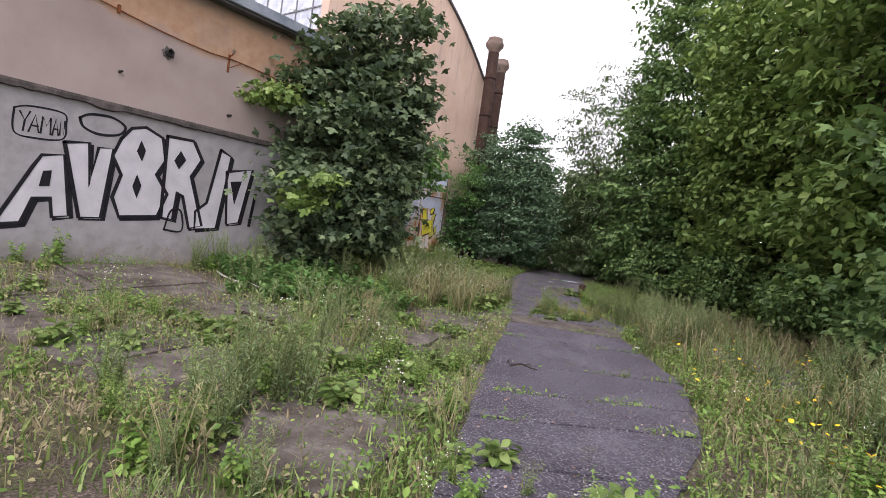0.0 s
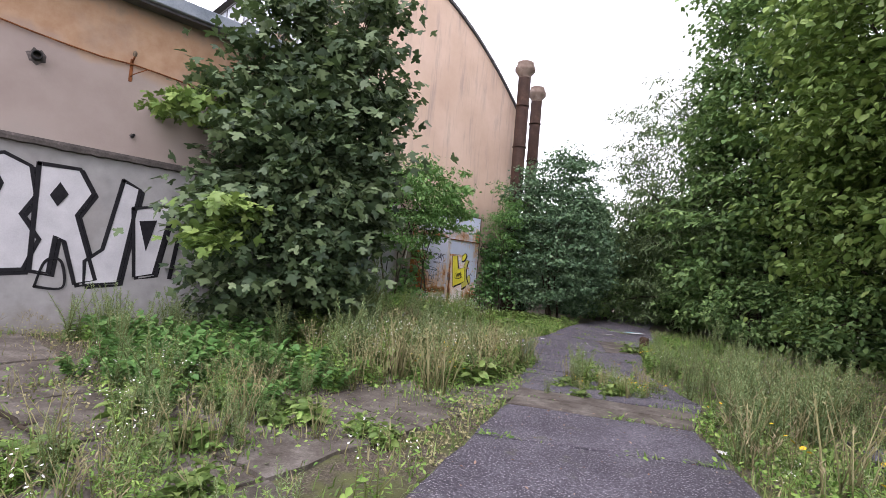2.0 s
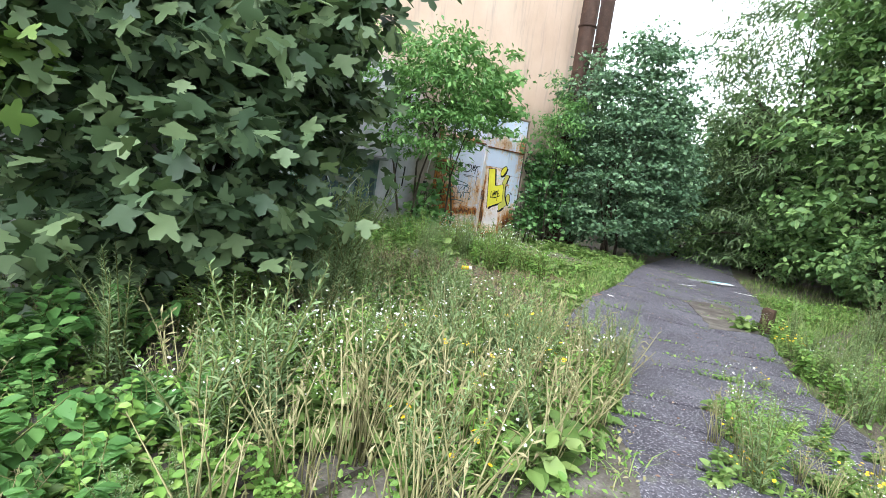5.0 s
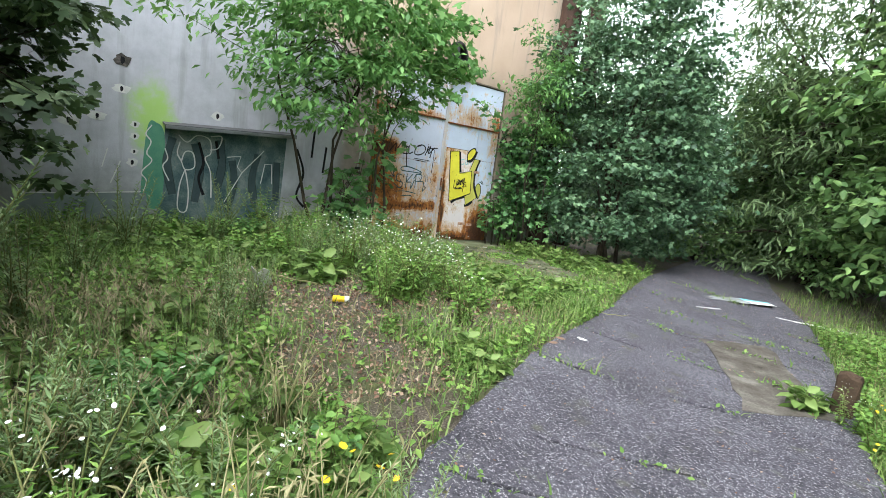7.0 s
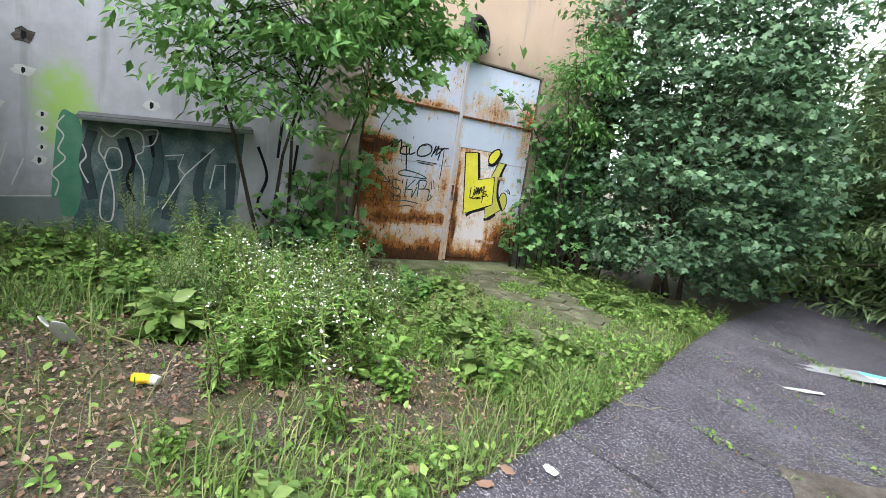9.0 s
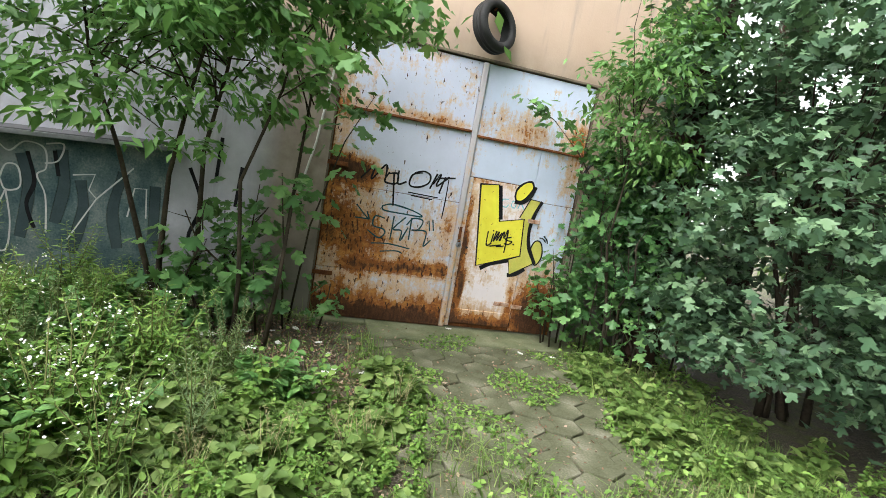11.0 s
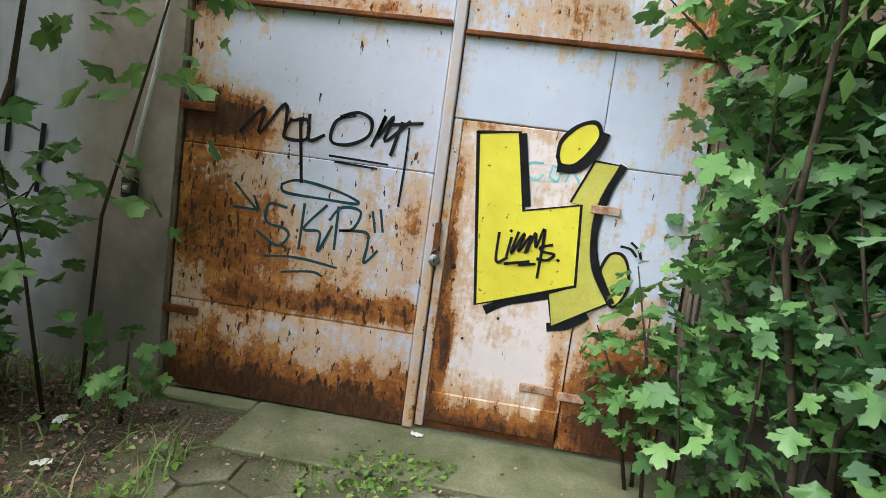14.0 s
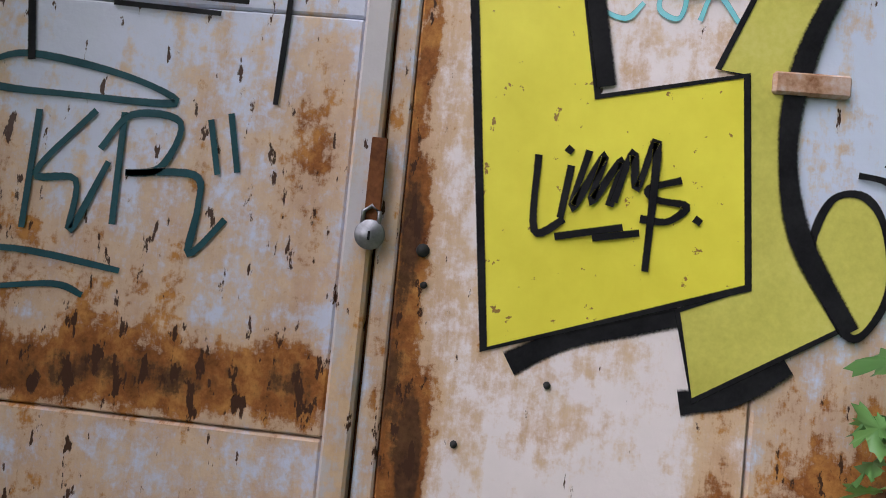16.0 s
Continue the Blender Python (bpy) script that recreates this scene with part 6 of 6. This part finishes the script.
part("mural_line", lines_mesh("mural_line", [[(13.54, 1.33), (13.75, 1.37), (13.7, 1.19), (13.78, 1.1), (13.53, 0.61)], [(13.78, 1.1), (14.12, 1.5)], [(14.1, 0.95), (14.15, 1.28), (14.27, 1.29), (14.29, 0.96)], [(10.95, 0.57), (11.41, 0.59), (12.33, 0.68)]], 0.018, HX + 0.0095, M_pale, False), mural, "pale outline")
part("mural_line", lines_mesh("mural_line", [[(13.1, 1.5), (13.18, 1.2), (13.12, 0.95), (13.2, 0.7)], [(13.35, 1.55), (13.4, 1.3)], [(15.0, 2.0), (14.98, 1.5)], [(15.25, 1.7), (15.22, 1.25)], [(14.7, 1.6), (14.85, 1.2), (14.75, 0.8), (14.9, 0.6)]], 0.04, HX + 0.008, M_black), mural, "black stroke")
part("mural_line", lines_mesh("mural_line", [[(12.72, 1.5), (12.66, 1.15), (12.75, 0.7)], [(13.05, 1.45), (13.13, 1.1), (13.08, 0.6)], [(13.42, 1.55), (13.46, 1.2), (13.4, 0.8)], [(13.62, 1.25), (13.66, 0.95), (13.58, 0.5)], [(14.02, 1.4), (13.95, 1.0), (14.02, 0.6)], [(14.36, 1.3), (14.38, 0.7)]], 0.11, HX + 0.0065, M_mural_dark), mural, "dark teal stroke")
canopy = empty("sheet_canopy", "bent dark sheet metal canopy strip fixed to the wall", "canopy", loc=(HX, 13.58, 1.8))
part("canopy_sheet", bm_mesh("canopy_sheet", box((0, -1.0, -0.012), (0.24, 1.0, 0.012), 0.004, pose(0, 0, 0, 3.5, 10, 0)), M_tin), canopy)
part("canopy_lip", bm_mesh("canopy_lip", box((0.232, -1.0, -0.05), (0.244, 1.0, 0.0), 0.003, pose(0, 0, 0, 3.5, 10, 0)), M_frame), canopy)
for y, z, r in ((12.05, 2.51, 0.07), (12.05, 2.12, 0.05), (11.77, 1.7, 0.05), (12.23, 1.65, 0.04), (12.23, 1.48, 0.04), (12.23, 1.26, 0.035), (12.21, 1.1, 0.05), (11.45, 1.59, 0.06), (13.35, 1.95, 0.06)):
    hole = empty("wall_scar", "chipped plaster scar with a dark hole in the wall", "hole", "holes in the hall wall", loc=(HX, y, z))
    n = 11
    k_ = 2.3 if 1.0 < z < 2.4 and y < 12.1 else 1.5
    ring = [(0.004, r * k_ * math.cos(2 * math.pi * i / n) * (1 + 0.25 * math.sin(i * 2.3 + y)), r * 1.2 * math.sin(2 * math.pi * i / n) * (1 + 0.25 * math.cos(i * 3.1 + z))) for i in range(n)]
    part("scar", mesh_of("scar", ring + [(0.006, 0, 0)], [(i, (i + 1) % n, n) for i in range(n)], M_pale if z < 2.4 else M_ledge), hole)
    core = [(0.008, r * 0.4 * math.cos(2 * math.pi * i / n), r * 0.75 * math.sin(2 * math.pi * i / n) * (1 + 0.2 * math.sin(i * 1.9))) for i in range(n)]
    part("hole", mesh_of("hole", core + [(0.0075, 0, 0)], [(i, (i + 1) % n, n) for i in range(n)], M_black), hole)

# ---- fittings on the walls ----
def turned_mesh(name, profile, mat, n=20, m=None, smooth_=True):
    """A turned body: radius and height pairs round the z axis."""
    V, F = [], []
    for r, z in profile:
        V += [(r * math.cos(2 * math.pi * k / n), r * math.sin(2 * math.pi * k / n), z) for k in range(n)]
    for i in range(len(profile) - 1):
        for k in range(n):
            F.append((i * n + k, i * n + (k + 1) % n, (i + 1) * n + (k + 1) % n, (i + 1) * n + k))
    me = mesh_of(name, V, F, mat, smooth_)
    if m is not None:
        me.transform(m)
    return me


tyre = empty("tyre", "old black car tyre hung on the wall over the gate", "tyre", loc=(GX + 0.24, 17.93, 3.9))
TM = pose(0, 0, 0, 0, 78, 28)
part("tread", turned_mesh("tread", [(0.2, -0.075), (0.235, -0.1), (0.28, -0.105), (0.308, -0.08), (0.318, -0.045), (0.312, -0.04), (0.312, -0.012), (0.32, -0.008), (0.32, 0.008), (0.312, 0.012), (0.312, 0.04), (0.318, 0.045), (0.308, 0.08), (0.28, 0.105), (0.235, 0.1), (0.2, 0.075), (0.215, 0.06), (0.29, 0.05), (0.29, -0.05), (0.215, -0.06), (0.2, -0.075)], M_rubber, 36, TM), tyre)
part("hook", tubes("hook", [([(-0.24, 0, 0.22), (-0.05, 0, 0.235), (0.02, 0, 0.25)], [0.012, 0.012, 0.012])], M_rust), tyre)

cable = empty("wall_cable", "thin sagging brown cable along the annex wall", "cable", loc=(0, 0, 0))
cp = [(AX + 0.085, y, 3.72 + 0.0 * y - 0.085 * (y - 6.7) + 0.03 * math.sin(y * 1.9) + 0.03 * (y > 6.73)) for y in np.arange(-2, 9.1, 0.35)]
part("wire", tubes("wire", [(cp, [0.011] * len(cp))], M_rust), cable)
for y in (3.2, 5.0, 7.9):
    part("clip", box_mesh("clip", (AX + 0.062, y - 0.02, 3.7 - 0.085 * (y - 6.7) - 0.03), (AX + 0.1, y + 0.02, 3.76 - 0.085 * (y - 6.7) + 0.03), M_rust, 0.004), cable)
bracket = empty("insulator_bracket", "small rusty bracket with an insulator on the wall", "bracket", loc=(AX + 0.06, 6.73, 3.69))
part("plate", box_mesh("plate", (0, -0.02, -0.17), (0.012, 0.02, 0.14), M_rust, 0.003), bracket)
part("arm", tubes("arm", [([(0.01, 0, 0.1), (0.1, 0.0, 0.12), (0.13, 0.0, 0.16)], [0.012] * 3), ([(0.01, 0, -0.1), (0.08, 0.02, -0.08), (0.1, 0.16, 0.02)], [0.008] * 3)], M_rust), bracket)
part("insulator", turned_mesh("insulator", [(0.0, 0.22), (0.02, 0.21), (0.028, 0.18), (0.02, 0.17), (0.028, 0.155), (0.0, 0.14)], M_jamb, 12, Matrix.Translation((0.13, 0, 0))), bracket)
for y, z, r in ((5.74, 3.5, 0.055), (6.83, 2.8, 0.018), (5.1, 3.0, 0.015)):
    stub_pipe = empty("pipe_stub", "short dark pipe stub sticking out of the wall", "pipe", "pipe stubs of the annex wall", loc=(AX + 0.06, y, z))
    part("pipe", turned_mesh("pipe", [(r * 0.75, -0.1), (r * 0.75, 0.1), (r, 0.1), (r, -0.02)], M_rubber, 14, pose(0, 0, 0, 0, 90, 0)), stub_pipe)
    n = 13
    ring = [(0.003, r * 1.7 * math.cos(2 * math.pi * i / n) * (1 + 0.2 * math.sin(i * 2.3)), r * 1.7 * math.sin(2 * math.pi * i / n) * (1 + 0.2 * math.cos(i * 3.1))) for i in range(n)]
    part("scar", mesh_of("scar", ring + [(0.004, 0, 0)], [(i, (i + 1) % n, n) for i in range(n)], M_ledge), stub_pipe)

switch = empty("switch_box", "small brown switch box with a conduit on the wall", "switch", loc=(GX + 0.02, 15.92, 1.36))
part("case", box_mesh("case", (0, -0.05, -0.07), (0.06, 0.05, 0.07), M_rubber, 0.012), switch)
part("plate", box_mesh("plate", (0.0605, -0.03, -0.035), (0.066, 0.03, 0.03), M_jamb, 0.003), switch)
part("knob", turned_mesh("knob", [(0.0, 0.09), (0.014, 0.088), (0.016, 0.066)], M_pale, 12, pose(0, 0, 0, 0, 90, 0) @ Matrix.Translation((0, 0, 0))), switch)
part("conduit", tubes("conduit", [([(0.025, 0, 0.07), (0.025, 0.03, 0.35), (0.025, 0.12, 0.8), (0.025, 0.22, 1.75), (0.025, 0.3, 2.7)], [0.014] * 5)], M_pale), switch)
part("clamp", box_mesh("clamp", (0, -0.03, 0.13), (0.045, 0.05, 0.15), M_rust, 0.004), switch)

hose = empty("hanging_cable", "looped black rubber cable hanging on the wall beside the gate", "cable", loc=(GX + 0.08, 19.85, 2.3))
for k in range(3):
    loop = [(0.012 * k, 0.26 * math.sin(a), 0.3 - (0.5 + 0.05 * k) * math.cos(a * 0.5) ** 2 * 1.0) for a in np.linspace(-math.pi, math.pi, 15)]
    part("loop", tubes("loop", [(loop, [0.011] * 15)], M_rubber, 7), hose)
part("hook", tubes("hook", [([(-0.06, 0, 0.31), (0.0, 0, 0.31), (0.035, 0, 0.34)], [0.01] * 3)], M_rust), hose)

lock = empty("padlock", "small round steel padlock on the gate strip", "padlock", loc=(GX + 0.03, 18.02, 1.17))
part("body", turned_mesh("body", [(0.0, 0.011), (0.024, 0.011), (0.026, 0.009), (0.034, 0.009), (0.037, 0.006), (0.037, -0.006), (0.034, -0.009), (0.0, -0.009)], M_steel, 24, pose(0.005, 0, 0, 0, 90, 0)), lock)
part("shackle", tubes("shackle", [([(0.008, -0.02, 0.025), (0.008, -0.02, 0.055), (0.008, 0.0, 0.07), (0.008, 0.02, 0.055), (0.008, 0.02, 0.025)], [0.006] * 5)], M_steel, 8), lock)
part("hasp", box_mesh("hasp", (-0.008, -0.02, 0.03), (0.002, 0.02, 0.24), M_rust, 0.003), lock)
part("keyhole", box_mesh("keyhole", (0.0155, -0.003, -0.014), (0.0172, 0.003, 0.008), M_black), lock)
for y, z, r in ((18.15, 1.145, 0.017), (18.16, 1.06, 0.009), (18.27, 0.685, 0.009), (18.48, 0.85, 0.009)):
    bolt = empty("gate_bolt", "rusty bolt head on the wicket door", "bolt", "bolts on the wicket", loc=(GX + 0.004, y, z))
    part("head", turned_mesh("head", [(0, 0.012), (r * 0.7, 0.011), (r, 0.006), (r, 0), (r * 1.5, -0.001)], M_rubber, 10, pose(0, 0, 0, 0, 90, 0)), bolt)

# ---- loose things ----
can = empty("drink_can", "crushed yellow and white drink can on the soil", "can", loc=(-8.95, 13.4, gz(-8.95, 13.4) + 0.035))
CM = pose(0, 0, 0, 0, 88, 62)
part("body", turned_mesh("body", [(0.026, -0.085), (0.033, -0.075), (0.033, -0.02), (0.027, 0.0), (0.032, 0.03)], M_yellow, 16, CM), can, "yellow printed side")
part("end", turned_mesh("end", [(0.032, 0.03), (0.03, 0.06), (0.025, 0.08), (0.0, 0.078)], M_white, 16, CM), can, "white end")


def crumpled(name, label, cat, x, y, sx, sy, h, mat, seed, turn=0.0, bands=()):
    """A creased thin sheet lying on the ground."""
    rng = np.random.default_rng(seed)
    n, m = 9, 6
    V, F = [], []
    for i in range(n):
        for j in range(m):
            u, v = i / (n - 1) - 0.5, j / (m - 1) - 0.5
            taper = 1 - 0.55 * abs(u) * 1.4
            V.append((u * sx, v * sy * taper + 0.05 * sy * noise.noise((u * 6, seed, 0)), h * (0.25 + 0.75 * abs(noise.noise((u * 5, v * 4, seed)))) + 0.004))
    F = [(i * m + j, (i + 1) * m + j, (i + 1) * m + j + 1, i * m + j + 1) for i in range(n - 1) for j in range(m - 1)]
    o = empty(name, label, cat, loc=(x, y, gz(x, y) + 0.016))
    o.rotation_euler = (0, 0, turn)
    if bands:
        def some(nm, faces, mt, lab=""):
            used = sorted({i for f in faces for i in f})
            at_ = {v: i for i, v in enumerate(used)}
            part(nm, mesh_of(nm, [V[i] for i in used], [tuple(at_[i] for i in f) for f in faces], mt, True), o, lab)
        some("clear_part", [f for f in F if f[0] // m < 5], mat)
        some("printed_part", [f for f in F if f[0] // m >= 5 and f[0] % m > 2], bands[0], "turquoise print")
        some("white_part", [f for f in F if f[0] // m >= 5 and f[0] % m <= 2], bands[1], "white print")
    else:
        part("sheet", mesh_of("sheet", V, F, mat, True), o)


crumpled("plastic_bag", "torn clear plastic bag with turquoise print on the asphalt", "bag", -8.05, 20.75, 1.3, 0.42, 0.05, M_film, 3, 0.9, (M_cyan, M_white))
crumpled("paper_strip", "dirty white paper strip on the asphalt", "paper", -7.95, 19.4, 0.42, 0.1, 0.02, M_pale, 4, 1.0)
for k, (x, y, w) in enumerate(((-7.05, 20.4, 0.5), (-6.75, 20.55, 0.45), (-6.5, 20.65, 0.4))):
    crumpled("white_sheet", "narrow white plastic strip beside the lane", "plastic strip", x, y, w, 0.12, 0.02, M_white, 8 + k, 0.3)
for k, (x, y, w) in enumerate(((-7.64, 15.6, 0.11), (-12.1, 15.27, 0.2), (-12.32, 16.35, 0.09), (-12.55, 18.81, 0.09), (-12.49, 19.23, 0.07), (-1.98, 9.81, 0.12), (-12.7, 16.1, 0.1), (-13.3, 18.07, 0.08), (-12.35, 15.6, 0.13), (-12.15, 15.95, 0.09), (-11.9, 15.7, 0.12), (-11.55, 16.45, 0.2), (-11.5, 16.8, 0.16), (-12.5, 15.85, 0.08), (-12.0, 16.45, 0.07))):
    crumpled("paper_scrap", "crumpled white paper scrap on the ground", "litter", x, y, w, w * 0.7, 0.035, M_white, 20 + k, k * 1.1)
for k, (x, y) in enumerate(((-12.4, 16.8), (-8.45, 13.57), (-8.22, 13.59), (-8.46, 14.49), (-8.63, 14.15), (-7.62, 15.08), (-7.8, 14.7), (-7.7, 15.3), (-12.0, 16.2))):
    crumpled("dead_leaf", "curled brown dead leaf on the ground", "leaf", x, y, 0.1, 0.075, 0.025, M_litter, 40 + k, k * 0.9)

shard = empty("pipe_shard", "pale curved broken pipe shard standing in the soil", "shard", loc=(-9.85, 13.0, gz(-9.85, 13.0) - 0.03))
V, F = [], []
for i in range(9):
    w = radians(-55 + 110 * i / 8)
    for r in (0.16, 0.175):
        V += [(r * math.cos(w), r * math.sin(w), -0.02), (r * math.cos(w), r * math.sin(w), 0.52 + 0.05 * math.sin(i * 1.3))]
for i in range(8):
    a = 4 * i
    F += [(a, a + 4, a + 5, a + 1), (a + 2, a + 3, a + 7, a + 6), (a + 1, a + 5, a + 7, a + 3), (a, a + 2, a + 6, a + 4)]
F += [(0, 1, 3, 2), (32, 34, 35, 33)]
sh = mesh_of("shell", V, F, M_pale)
sh.transform(pose(0, 0, 0, 0, 38, -40) @ Matrix.Scale(0.65, 4))
part("shell", sh, shard)


def stick(x, y, length, turn, r, label, mat, lift=0.02, seed=0):
    rng = np.random.default_rng(seed)
    o = empty("fallen_branch", label, "branch", "fallen branches", loc=(x, y, gz(x, y) + lift))
    P = [np.array((length * (i / 5 - 0.5), 0.03 * rng.normal(), 0.012 * abs(rng.normal()) + r)) for i in range(6)]
    me = tubes("branch", [(P, np.linspace(r, r * 0.5, 6)), ([P[3], P[3] + (0.12 * length, 0.1 * length, 0.03)], [r * 0.5, r * 0.2])], mat, 7)
    me.transform(Matrix.Rotation(turn, 4, "Z"))
    part("branch", me, o)


stick(-5.1, 5.6, 0.75, 0.25, 0.022, "dark broken branch lying on the yard", M_bark, 0.02, 1)
stick(-4.6, 5.5, 0.6, 0.1, 0.014, "thin brown branch lying on the yard", M_bark, 0.02, 2)
stick(-7.2, 6.5, 1.3, 0.0, 0.014, "pale straight stick lying by the wall", M_pale, 0.05, 3)
stick(-8.2, 17.0, 0.5, 0.9, 0.006, "dry pale stalk lying on the asphalt", M_grass_dry, 0.02, 4)
stick(-9.7, 13.15, 0.9, 0.5, 0.009, "dry forked stalk leaning on the soil", M_grass_dry, 0.05, 5)
stick(-2.35, 6.95, 0.34, 0.15, 0.012, "black bent twig on the asphalt", M_bark, 0.03, 6)
post = empty("wooden_stump", "short rotten brown wooden post in the verge", "post", loc=(-5.55, 16.5, -0.12))
bm = box((-0.11, -0.09, 0), (0.11, 0.09, 0.5), 0.02)
bmesh.ops.subdivide_edges(bm, edges=bm.edges[:], cuts=2, use_grid_fill=True)
for v in bm.verts:
    v.co += Vector([0.015 * noise.noise(v.co * 9 + Vector((k, 0, 0))) for k in (0, 5, 9)])
    if v.co.z > 0.45:
        v.co.z += 0.05 * noise.noise(v.co * 12)
post_me = bm_mesh("post", bm, M_stump)
post_me.transform(Matrix.Diagonal((0.75, 0.75, 0.8, 1.0)))
part("post", post_me, post)


# ---- hexagonal pavers before the gate ----
apron = empty("apron", "mossy hexagonal concrete pavers leading to the gate", "pavement", kind="structure")
hexes = []
for k in range(4):
    bm = bmesh.new()
    rr = np.random.default_rng(300 + k)
    bot = [bm.verts.new((0.2 * math.cos(radians(60 * i)) * (1 + 0.04 * rr.normal()), 0.2 * math.sin(radians(60 * i)) * (1 + 0.04 * rr.normal()), 0)) for i in range(6)]
    mid = [bm.verts.new((v.co.x, v.co.y, 0.045)) for v in bot]
    top = [bm.verts.new((v.co.x * 0.972, v.co.y * 0.972, 0.052)) for v in bot]
    for A, B in ((bot, mid), (mid, top)):
        for i in range(6):
            bm.faces.new((A[i], A[(i + 1) % 6], B[(i + 1) % 6], B[i]))
    bm.faces.new(top)
    hexes.append(bm_mesh("paver", bm, M_paver))
hr = np.random.default_rng(5)
for i in range(-2, 16):
    for j in range(-2, 16):
        x, y = -12.9 + i * 0.308, 16.5 + j * 0.356 + (i % 2) * 0.178
        if not inside([x], [y], PAVED)[0] or x < GX + 0.78:
            continue
        o = part("paver", hexes[hr.integers(4)], apron)
        o.matrix_basis = pose(x, y, gz(x, y) - 0.042 + 0.005 * hr.normal(), 0.9 * hr.normal(), 0.9 * hr.normal(), 60 * hr.integers(6) + 2 * hr.normal())
